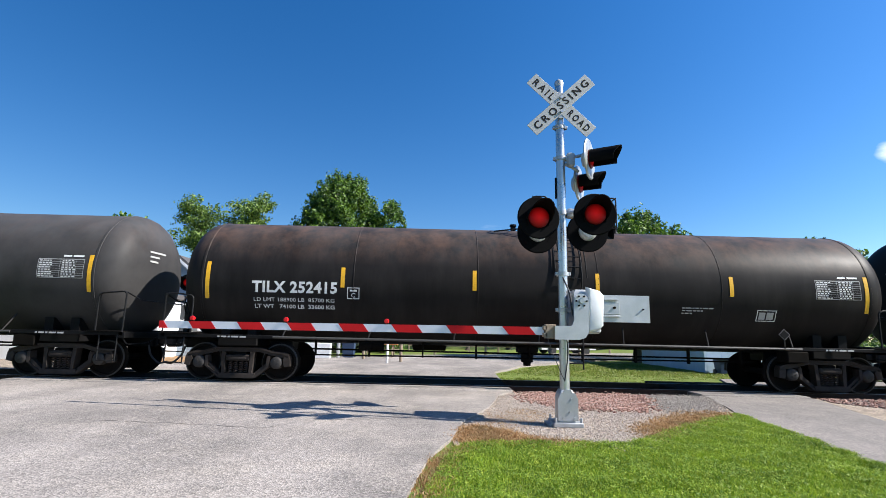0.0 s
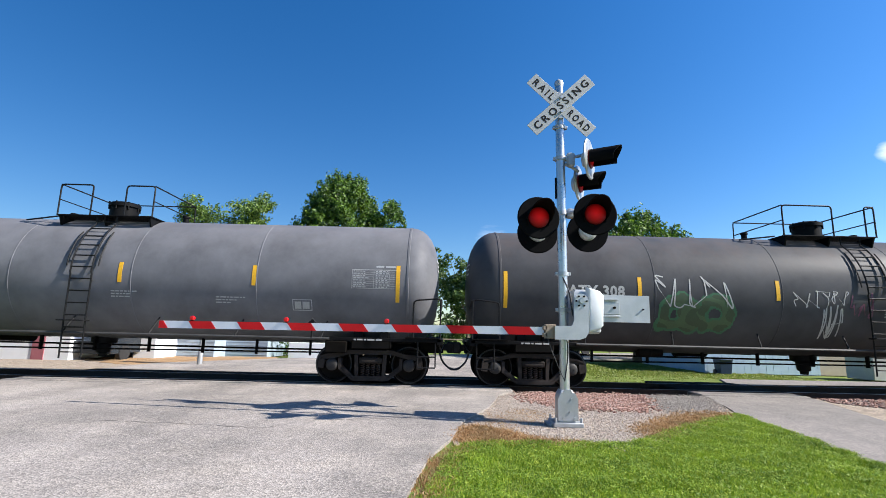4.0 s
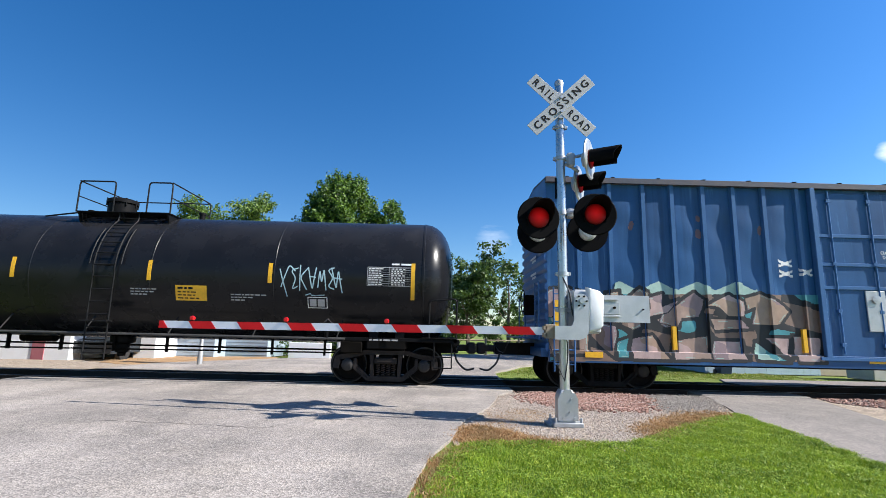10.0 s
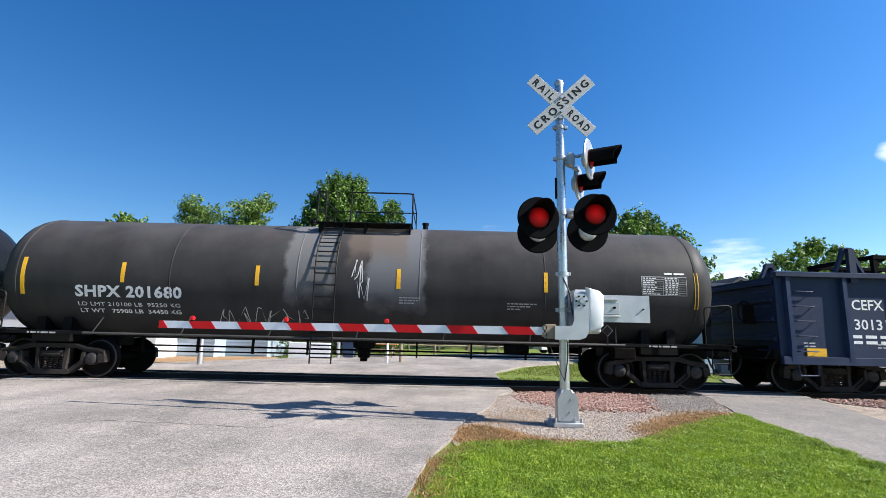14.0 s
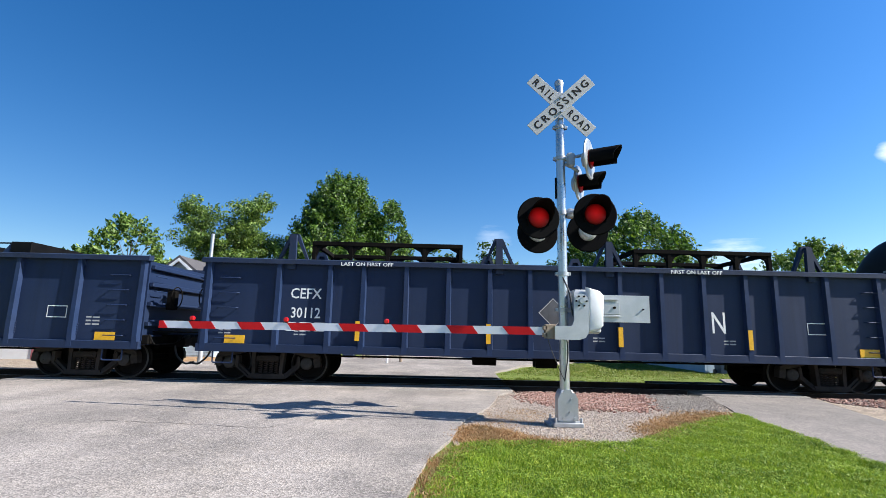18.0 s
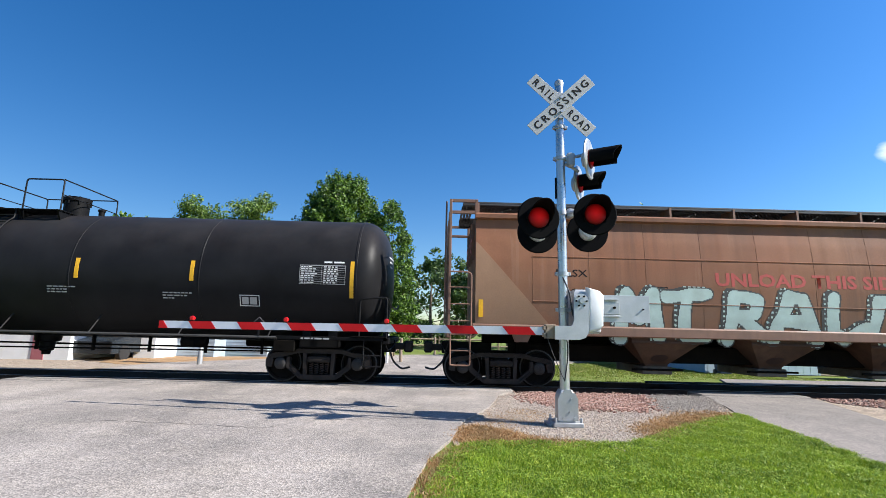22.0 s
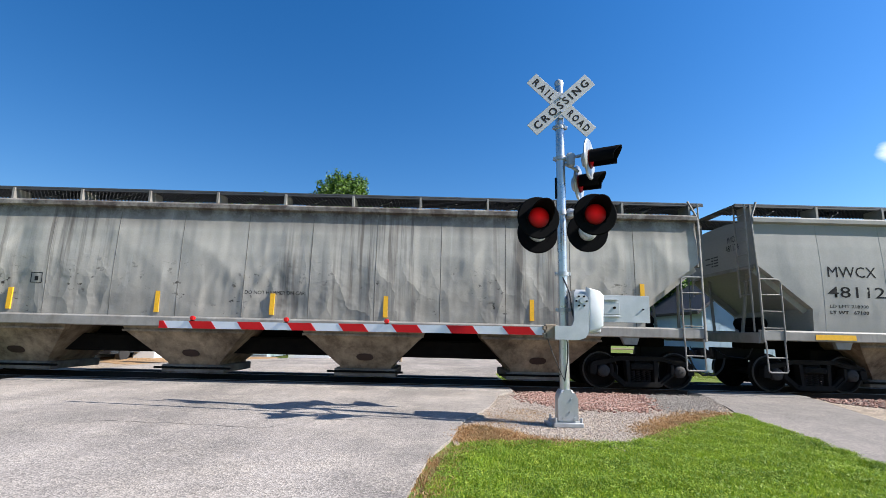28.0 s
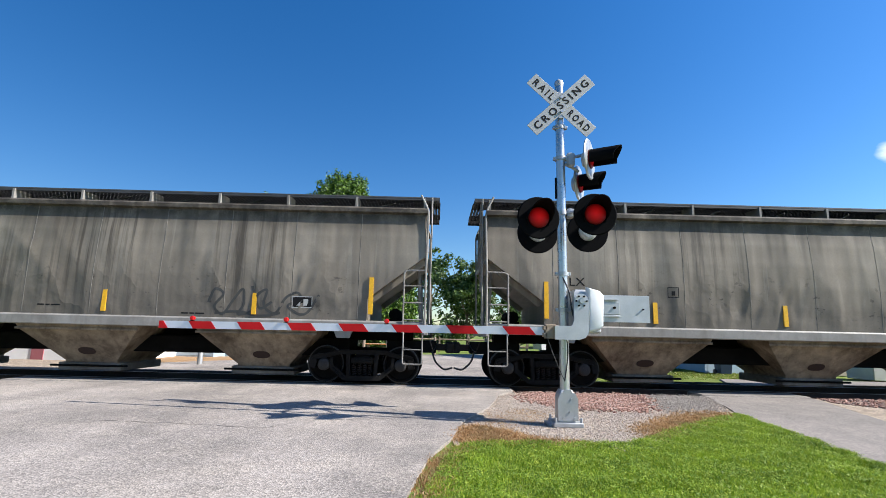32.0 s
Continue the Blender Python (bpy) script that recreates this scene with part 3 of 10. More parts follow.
# panel colour where the train shades the crossing, the shade put into it
M["crossing"] = ground_mat("train_shaded_asphalt", ((0.022, 0.021, 0.020), (0.014, 0.0135, 0.013), (0.033, 0.031, 0.029)), (0.5, 2.2, 80), 60, ((.6, .6, .6), (1.3, 1.28, 1.25)), 0.5, 0.006, spec=0.03)

# ---- ground, road, track ----
def sheet(name, pts, z, mat, label, category="ground", drop=0.06):
    """A flat piece of ground with an edge that goes down into the soil."""
    bm = bm_new()
    top = [bm.verts.new((x, y, z)) for x, y in pts]
    low = [bm.verts.new((x, y, z - drop)) for x, y in pts]
    skin(bm, [low, top], False)
    bm.faces.new(top)
    return solid(name, bm, mat, label, category, kind="structure", smooth=0)


def ground_height(x, y):
    z = -0.072 if y < 10.8 else -0.135
    if y > 15:
        z -= 0.06 * min(1, (y - 15) / 5)
    if y > 60:
        z -= 0.6 * min(1, (y - 60) / 200)
    d = abs(y - YC)
    if d < 3.2:
        z -= 0.10 * min(1, (3.2 - d) / 1.2)
    return z


def build_ground():
    xs = [-2500, -800, -300, -120, -60, -40, -30] + [i * 2.0 for i in range(-12, 13)] + [30, 40, 60, 120, 300, 800, 2500]
    ys = [-2000, -500, -100, -40, -20, -10, -5, 0, 3, 6, 8, 9.3, 9.8, 10.5, 11.2, 12, 12.6, 13.2, 14, 14.6, 15.2, 15.8, 17, 20, 24, 30, 40, 60, 90, 150, 260, 500, 1200, 3000]
    bm = bm_new()
    g = [[bm.verts.new((x, y, ground_height(x, y))) for x in xs] for y in ys]
    for a, b in zip(g, g[1:]):
        for i in range(len(xs) - 1):
            bm.faces.new((a[i], a[i + 1], b[i + 1], b[i]))
    solid("ground", bm, M["turf"], "green mown turf reaching to the distance", "ground", kind="structure")


build_ground()


def ragged(pts, amp, seed, step=0.35):
    """Break the straight runs of an outline into small uneven steps."""
    rnd = random.Random(seed)
    out = []
    for (x0, y0), (x1, y1) in zip(pts, pts[1:] + pts[:1]):
        n = max(1, int(math.hypot(x1 - x0, y1 - y0) / step))
        n = min(n, 40)
        for i in range(n):
            t = i / n
            out.append((x0 + (x1 - x0) * t + rnd.uniform(-amp, amp) * (i > 0), y0 + (y1 - y0) * t + rnd.uniform(-amp, amp) * (i > 0)))
    return out


ROAD_EDGE = [(-0.95, -8.0), (-0.55, 0.0), (-0.22, 3.9), (-0.05, 5.2), (0.22, 6.15), (0.42, 7.3), (0.95, 8.7), (1.30, 10.3), (1.72, 11.05)]
sheet("road", [(-9.6, 11.05), (-10.6, 9.2), (-11.5, 6.0), (-12.5, -8.0)] + ROAD_EDGE, -0.035, M["road"], "sunlit pale grey chip-seal road up to the crossing", "road", 0.1)
# crossing panels between and beside the rails; the dark ones carry painted train shade
for x0, x1, near, what in ((-9.6, 1.75, "road", "pale chip-seal crossing surface against the rail"), (5.95, 8.4, "path", "worn asphalt footpath against the rail")):
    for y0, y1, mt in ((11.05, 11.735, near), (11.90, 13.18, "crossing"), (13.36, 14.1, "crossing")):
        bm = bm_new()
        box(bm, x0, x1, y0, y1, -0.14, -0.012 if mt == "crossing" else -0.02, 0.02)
        solid("crossing_panel", bm, M[mt], what if mt == near else "asphalt crossing panel between the rails, darkened as train shade", "road", kind="structure")
sheet("road", ragged([(-10.2, 14.1), (1.9, 14.1), (2.0, 17.0), (3.6, 21.0), (9.0, 27.5), (16.0, 33.0), (34.0, 41.0), (34.0, 46.0), (12.0, 38.0), (3.0, 31.0), (-3.0, 27.5), (-6.2, 23.2), (-10.0, 18.0)], 0.06, 3, 0.8), -0.10, M["road"], "pale asphalt road beyond the tracks, bending away", "road", 0.15)
sheet("driveway", ragged([(-26.0, 14.35), (-10.2, 14.35), (-9.0, 18.4), (-6.8, 22.0), (-9.0, 22.6), (-14.0, 19.8), (-26.0, 18.6)], 0.08, 4, 0.6), -0.115, M["gravel"], "tan gravel apron before the houses", "driveway", 0.1)
sheet("yard", ragged([(-10.6, 17.0), (-8.7, 18.6), (-6.6, 21.4), (-7.6, 23.4), (-12.0, 21.9), (-14.2, 20.0), (-13.0, 18.4)], 0.15, 12, 0.4), -0.105, M["dirt"], "bare brown yard soil before the house", "yard", 0.1)
sheet("side_path", ragged([(5.95, 11.05), (5.98, 10.86), (5.21, 8.61), (4.99, 7.69), (4.92, 6.67), (4.68, 5.24), (4.4, 2.0), (4.2, -6.0), (6.8, -6.0), (6.9, 4.0), (7.35, 8.12), (8.18, 10.34), (8.4, 11.05)], 0.02, 5, 0.4), -0.045, M["path"], "worn asphalt footpath leading over the tracks", "path", 0.1)
sheet("side_path", [(5.75, 14.1), (8.5, 14.1), (9.5, 16.5), (30, 17.6), (30, 15.6), (12, 15.0)], -0.11, M["path"], "pale path beyond the tracks", "path", 0.1)
sheet("gravel_bed", ragged([(0.23, 5.86), (0.57, 6.05), (1.11, 6.08), (1.92, 6.07), (2.49, 6.25), (3.2, 6.93), (3.82, 7.53), (4.84, 8.38), (5.25, 8.72), (6.0, 10.95), (1.7, 10.95), (1.3, 10.2), (0.95, 8.7), (0.42, 7.3), (0.22, 6.15)], 0.03, 6, 0.25), -0.06, M["gravel"], "loose pale gravel round the signal foundation", "gravel", 0.1)
sheet("dry_strip", ragged([(0.28, 6.0), (0.7, 5.98), (1.25, 6.0), (1.8, 6.0), (1.35, 6.22), (1.0, 6.5), (0.75, 6.75), (0.5, 6.7), (0.33, 6.4)], 0.09, 7, 0.12), -0.055, M["dirt"], "strip of dead brown grass beside the gravel", "grass", 0.08)
sheet("dry_strip", ragged([(3.0, 6.6), (3.8, 7.4), (4.8, 8.2), (5.0, 8.55), (4.5, 8.5), (3.9, 8.05), (3.3, 7.5), (3.0, 7.0)], 0.09, 8, 0.12), -0.055, M["dirt"], "strip of dead brown grass along the lawn edge", "grass", 0.08)
sheet("ballast_bed", ragged([(1.9, 11.0), (1.75, 9.7), (2.3, 8.7), (3.7, 8.6), (4.5, 10.6), (4.5, 11.0)], 0.08, 9, 0.15), -0.052, M["gravel"], "pinkish crushed-stone shoulder of the track", "ballast", 0.1)
# ragged joint where the newer crossing pavement meets the road
bm = bm_new()
joint = [(-4.7, 6.74), (-3.47, 6.64), (-2.7, 6.55), (-2.22, 6.45), (-1.95, 6.7), (-1.81, 7.05), (-1.2, 7.2), (-0.57, 7.34)]
rj = random.Random(5)
fine = []
for (xa, ya), (xb, yb) in zip(joint, joint[1:]):
    for i in range(8):
        fine.append((xa + (xb - xa) * i / 8, ya + (yb - ya) * i / 8 + rj.uniform(-.03, .03)))
for (xa, ya), (xb, yb) in zip(fine, fine[1:]):
    w = rj.uniform(.004, .016)
    quad(bm, (xa, ya - w, -.031), (xb, yb - w, -.031), (xb, yb + w, -.031), (xa, ya + w, -.031))
solid("pavement_joint", bm, M["path"], "ragged faint joint across the road pavement", "road joint", kind="structure")
sheet("ballast_bed", ragged([(8.45, 11.1), (8.2, 10.3), (7.4, 8.3), (8.2, 7.4), (60.0, 7.4), (60.0, 11.1)], 0.05, 10, 0.5), -0.055, M["gravel"], "pinkish crushed-stone shoulder of the track", "ballast", 0.1)
# ballast beneath the train, with the train's shade in its colour
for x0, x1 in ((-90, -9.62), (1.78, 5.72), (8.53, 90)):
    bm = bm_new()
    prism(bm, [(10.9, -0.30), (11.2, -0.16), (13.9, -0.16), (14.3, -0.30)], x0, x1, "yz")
    solid("ballast_bed", bm, M["ballast"], "ballast under the rails, darkened as train shade", "ballast", kind="structure")

# rails with polished heads, and ties
RAIL = [(-0.07, -0.17), (0.07, -0.17), (0.07, -0.155), (0.012, -0.135), (0.012, -0.05), (0.036, -0.038), (0.036, -0.004), (-0.036, -0.004), (-0.036, -0.038), (-0.012, -0.05), (-0.012, -0.135), (-0.07, -0.155)]
for s in (-1, 1):
    th = thing("rail", "worn steel rail with a polished head", "rail", pose(0, YC + s * 0.755, 0), kind="structure")
    bm = bm_new()
    prism(bm, RAIL, -90, 90, "yz")
    part("rail_web", bm, M["rail"], th)
    bm = bm_new()
    prism(bm, [(-0.034, -0.004), (0.034, -0.004), (0.030, 0.0), (-0.030, 0.0)], -90, 90, "yz")
    part("rail_head", bm, M["railhead"], th, "polished running surface")


def build_ties():
    me = None
    i = 0
    track = thing("railway_track", "dark creosoted wooden ties under the rails", "track", pose(0, YC, 0), kind="structure")
    for k in range(-60, 60):
        x = k * 0.53
        if -9.7 < x < 1.85 or 5.6 < x < 8.6:
            continue
        if me is None:
            b = bm_new()
            box(b, -0.115, 0.115, -1.3, 1.3, -0.32, -0.152, 0.012)
            me = mesh_of("tie", b, M["tie"])
        part("tie", me, None, track, at=pose(x, random.uniform(-.04, .04), 0, 0, 0, random.uniform(-1, 1)))
        i += 1


build_ties()


def stones(name, region, count, size, mat, label, seed, z=-0.05, flat=0.6):
    """Loose crushed stones lying inside a region."""
    rnd = random.Random(seed)
    verts, faces = [], []
    for _ in range(count):
        x, y = region(rnd)
        s = size * rnd.uniform(0.5, 1.35)
        q = [Vector((rnd.uniform(.6, 1) * sx, rnd.uniform(.6, 1) * sy, rnd.uniform(.6, 1) * sz * flat)) * s for sx, sy, sz in ((-1, -1, -.6), (1, -1, -.6), (1, 1, -.6), (-1, 1, -.6), (-.75, -.75, .8), (.75, -.75, .8), (.75, .75, .8), (-.75, .75, .8))]
        r = Matrix.Rotation(rnd.uniform(0, 6.3), 3, Vector((rnd.uniform(-.35, .35), rnd.uniform(-.35, .35), 1)).normalized())
        o = len(verts)
        verts += [tuple(r @ v + Vector((x, y, z + s * .25))) for v in q]
        faces += [tuple(o + i for i in f) for f in ((0, 3, 2, 1), (4, 5, 6, 7), (0, 1, 5, 4), (1, 2, 6, 5), (2, 3, 7, 6), (3, 0, 4, 7))]
    me = bpy.data.meshes.new(name)
    me.from_pydata(verts, [], faces)
    me.materials.append(mat)
    return tagged(new(name, me), label, "gravel", kind="stuff")


def inside(poly):
    xs, ys = [p[0] for p in poly], [p[1] for p in poly]

    def pick(rnd):
        while True:
            x, y = rnd.uniform(min(xs), max(xs)), rnd.uniform(min(ys), max(ys))
            c = False
            for (xa, ya), (xb, yb) in zip(poly, poly[1:] + poly[:1]):
                if (ya > y) != (yb > y) and x < (xb - xa) * (y - ya) / (yb - ya) + xa:
                    c = not c
            if c:
                return x, y
    return pick


PINK = grains("red_brown_ballast_stones", ((0.17, 0.088, 0.066), (0.28, 0.145, 0.108), (0.37, 0.225, 0.175), (0.28, 0.215, 0.175)))
soft = lambda poly, amp: (lambda pick: (lambda r: (lambda p: (p[0] + r.gauss(0, amp), p[1] + r.gauss(0, amp)))(pick(r))))(inside(poly))
GREY = grains("grey_gravel_stones", ((0.17, 0.146, 0.122), (0.25, 0.220, 0.187), (0.34, 0.302, 0.262), (0.22, 0.188, 0.156)))
PALE = grains("pale_gravel_stones", ((0.24, 0.195, 0.16), (0.36, 0.30, 0.25), (0.47, 0.41, 0.35), (0.30, 0.225, 0.175)))
stones("ballast_stones", soft([(2.0, 10.9), (1.85, 9.7), (2.4, 8.8), (3.6, 8.7), (4.4, 10.6), (4.4, 10.9)], 0.16), 5200, 0.027, PINK, "red-brown crushed ballast stones beside the track", 11)
stones("ballast_stones", inside([(8.5, 11.05), (8.3, 10.3), (9.0, 9.4), (13.0, 9.0), (16.0, 9.0), (16.0, 11.05)]), 5000, 0.027, PINK, "red-brown crushed ballast stones beside the track", 12)
stones("gravel_stones", soft([(0.4, 7.2), (0.9, 6.2), (2.3, 5.98), (2.9, 6.5), (3.4, 7.5), (4.2, 8.6), (2.3, 8.5), (1.0, 8.5)], 0.14), 8200, 0.0125, PALE, "pale crushed limestone round the signal foundation", 13, -0.06)
stones("gravel_stones", soft([(4.0, 8.6), (5.1, 8.9), (5.95, 10.8), (5.9, 11.0), (4.5, 11.0), (4.5, 10.6)], 0.14), 4500, 0.013, GREY, "grey crushed stone beside the footpath", 14)
stones("gravel_stones", soft([(0.9, 8.4), (2.4, 8.5), (1.8, 9.7), (1.8, 10.9), (1.3, 10.2)], 0.14), 2000, 0.013, PALE, "mixed gravel between road and track", 15, -0.06)
stones("ballast_stones", lambda r: (r.uniform(1.8, 5.7) if r.random() < .5 else r.uniform(8.6, 20), r.uniform(11.0, 11.7)), 2200, 0.035, PINK, "dusty stones at the tie ends", 16, -0.15)


def blades(name, region, count, h, mat, label, seed, z=-0.1, lean=0.35, width=0.0032, patchy=0.0):
    rnd = random.Random(seed)
    verts, faces = [], []
    for _ in range(count):
        x, y = region(rnd)
        tuft = .5 + .5 * math.sin(x * 5.1 + 1.7 * math.sin(y * 3.3)) * math.sin(y * 4.7 + 1.3 * math.sin(x * 4.1)) + .25 * math.sin(x * 13 + y * 9)
        if rnd.random() < patchy * (1 - tuft):
            continue
        a, k = rnd.uniform(0, 6.283), h * rnd.uniform(0.45, 1.3) * (.65 + .6 * tuft)
        w = width * rnd.uniform(.7, 1.5) * (1 + y * .06)
        dx, dy = math.cos(a) * w, math.sin(a) * w
        lx, ly = rnd.gauss(-.05, lean) * k, rnd.gauss(0, lean) * k
        o = len(verts)
        verts += [(x - dx, y - dy, z), (x + dx, y + dy, z), (x + dx * .8 + lx * .4, y + dy * .8 + ly * .4, z + k * .6), (x - dx * .8 + lx * .4, y - dy * .8 + ly * .4, z + k * .6), (x + lx, y + ly, z + k)]
        faces += [(o, o + 1, o + 2, o + 3), (o + 3, o + 2, o + 4)]
    me = bpy.data.meshes.new(name)
    me.from_pydata(verts, [], faces)
    me.materials.append(mat)
    return tagged(new(name, me), label, "grass", kind="stuff")


LAWN = [(-0.15, 3.3), (-0.12, 4.03), (0.02, 4.66), (0.09, 5.22), (0.23, 5.77), (0.57, 6.0), (1.11, 6.04), (1.92, 6.03), (2.49, 6.2), (3.2, 6.88), (3.82, 7.48), (4.84, 8.33), (5.2, 8.6), (5.02, 7.68), (4.95, 6.68), (4.70, 5.23), (4.5, 3.3)]
blades("lawn", inside(LAWN), 260000, 0.032, M["grass"], "dense bright green mown grass by the road", 21, -0.075, 0.32, 0.0026, 0.45)


def broad_leaves(name, region, count, size, mat, label, seed, z=-0.07):
    """Small flat leaves of clover and weeds, in patches, over the mown blades."""
    rnd = random.Random(seed)
    verts, faces = [], []
    for _ in range(count):
        x, y = region(rnd)
        n1 = noise.noise(Vector((x * 2.3, y * 2.3, 3))) + .6 * noise.noise(Vector((x * 7, y * 7, 9)))
        if rnd.random() > .55 + 1.2 * n1:
            continue
        r = size * rnd.uniform(.6, 1.4)
        k = z + .012 + .030 * max(0, .5 + n1) + rnd.uniform(0, .014)
        a = rnd.uniform(0, 6.283)
        u = Vector((math.cos(a), math.sin(a), rnd.gauss(0, .35))).normalized() * r
        w = Vector((-math.sin(a), math.cos(a), rnd.gauss(0, .35))).normalized() * r * .8
        c = Vector((x, y, k))
        o = len(verts)
        verts += [tuple(c - u), tuple(c - u * .3 + w), tuple(c + u * .7 + w * .6), tuple(c + u), tuple(c + u * .5 - w * .8), tuple(c - u * .4 - w)]
        faces.append((o, o + 1, o + 2, o + 3, o + 4, o + 5))
    me = bpy.data.meshes.new(name)
    me.from_pydata(verts, [], faces)
    me.materials.append(mat)
    return tagged(new(name, me), label, "grass", kind="stuff")


broad_leaves("clover", inside(LAWN), 60000, 0.0070, M["clover"], "patches of small clover leaves in the lawn", 35)
blades("lawn_tufts", inside(LAWN), 7000, 0.048, M["grass"], "longer tufts of grass in the lawn", 26, -0.075, 0.7, 0.0032, 0.9)
blades("dead_grass", soft([(0.2, 6.05), (0.7, 5.98), (1.25, 6.0), (1.9, 6.0), (1.35, 6.3), (1.0, 6.65), (0.75, 6.95), (0.45, 6.95), (0.28, 6.5)], 0.10), 5200, 0.030, M["dry"], "dead brown grass beside the gravel", 22, -0.055, 1.1)
blades("dead_grass", soft([(2.7, 6.35), (3.8, 7.45), (4.8, 8.3), (5.1, 8.65), (4.5, 8.65), (3.9, 8.15), (3.2, 7.5), (2.8, 6.9)], 0.12), 6500, 0.030, M["dry"], "dead brown grass along the lawn edge", 23, -0.055, 1.1)
blades("dead_grass", soft([(-0.2, 3.4), (-0.15, 4.6), (0.0, 5.3), (0.3, 5.9), (0.5, 5.8), (0.25, 5.2), (0.1, 4.2), (0.05, 3.4)], 0.06), 2600, 0.040, M["dry"], "straw-coloured grass at the road edge", 24, -0.075, 0.8)
blades("dead_grass", soft([(0.5, 6.9), (1.0, 6.9), (1.6, 7.5), (2.0, 8.4), (1.3, 8.6), (0.9, 7.8)], 0.12), 1500, 0.020, M["dry"], "thin dead grass through the gravel", 29, -0.058, 1.2)
blades("lawn_edge", soft([(5.2, 8.6), (5.02, 7.68), (4.95, 6.68), (4.70, 5.23), (4.45, 3.3), (4.40, 3.3), (4.62, 5.23), (4.87, 6.68), (4.94, 7.68), (5.1, 8.6)], 0.03), 14000, 0.055, M["grass"], "grass hanging over the edge of the footpath", 27, -0.075, 0.6, 0.0028)
blades("lawn_edge", soft([(0.2, 5.75), (0.57, 6.0), (1.11, 6.04), (1.92, 6.03), (2.49, 6.2), (3.2, 6.88), (3.82, 7.48), (4.84, 8.33), (4.84, 8.25), (3.86, 7.4), (3.25, 6.8), (2.5, 6.12), (1.92, 5.95), (1.11, 5.96), (0.6, 5.92)], 0.05), 12000, 0.040, M["grass"], "ragged lawn edge against the gravel", 28, -0.07, 0.6, 0.0028)
blades("park_grass", inside([(-1.6, 15.2), (5.6, 14.5), (9.4, 16.6), (14.0, 17.2), (13.5, 19.6), (11.0, 24.0), (8.0, 25.0), (4.0, 21.0), (2.2, 17.0)]), 60000, 0.06, M["park"], "sunny uneven park grass beyond the tracks", 31, -0.19, 0.4, 0.006, 0.7)
blades("lawn", inside([(-0.9, -3.0), (-0.5, 0.0), (-0.25, 3.3), (4.4, 3.3), (4.3, -3.0)]), 45000, 0.035, M["grass"], "mown grass where the camera stands", 33, -0.075, 0.4, 0.0035, 0.3)

# ---- trees and buildings beyond the tracks ----
def leaf_cloud(name, clumps, leaf, per, mat, parent, seed, label=""):
    """A crown: many small bent leaves in uneven clumps."""
    rnd = random.Random(seed)
    verts, faces = [], []
    for c, r, *axis in clumps:
        ax = axis[0] if axis else Vector((0, 0, 0))
        for _ in range(max(8, int(per * r * r * (1.6 + 1.2 * ax.length)))):
            while True:
                d = Vector((rnd.gauss(0, 1), rnd.gauss(0, 1), rnd.gauss(0, 1)))
                if d.length > .2:
                    break
            d.normalize()
            p = c + Vector((d.x, d.y, d.z * .8)) * r * (rnd.random() ** .35) * rnd.uniform(.8, 1.15)
            if axis:
                # a pointed shoot: drawn out along its axis, thinner towards the tip
                q = rnd.uniform(-.6, 1) ** 2 * (1 if rnd.random() < .8 else -1)
                p = c + (p - c) * (1 - .55 * max(0, q)) + ax * q * r * 1.5
            s = leaf * rnd.uniform(.6, 1.4)
            n = (d + Vector((rnd.gauss(0, .45), rnd.gauss(0, .45), rnd.gauss(.25, .45)))).normalized()
            u = n.orthogonal().normalized()
            u = Matrix.Rotation(rnd.uniform(0, 6.3), 3, n) @ u
            w = n.cross(u)
            o = len(verts)
            verts += [tuple(p - u * s), tuple(p + w * s * .55 + n * s * .12), tuple(p + u * s), tuple(p - w * s * .55 + n * s * .12)]
            faces.append((o, o + 1, o + 2, o + 3))
    me = bpy.data.meshes.new(name)
    me.from_pydata(verts, [], faces)
    me.materials.append(mat)
    ob = new(name, me)
    ob.parent = parent
    if label:
        ob["label"] = label
    return ob


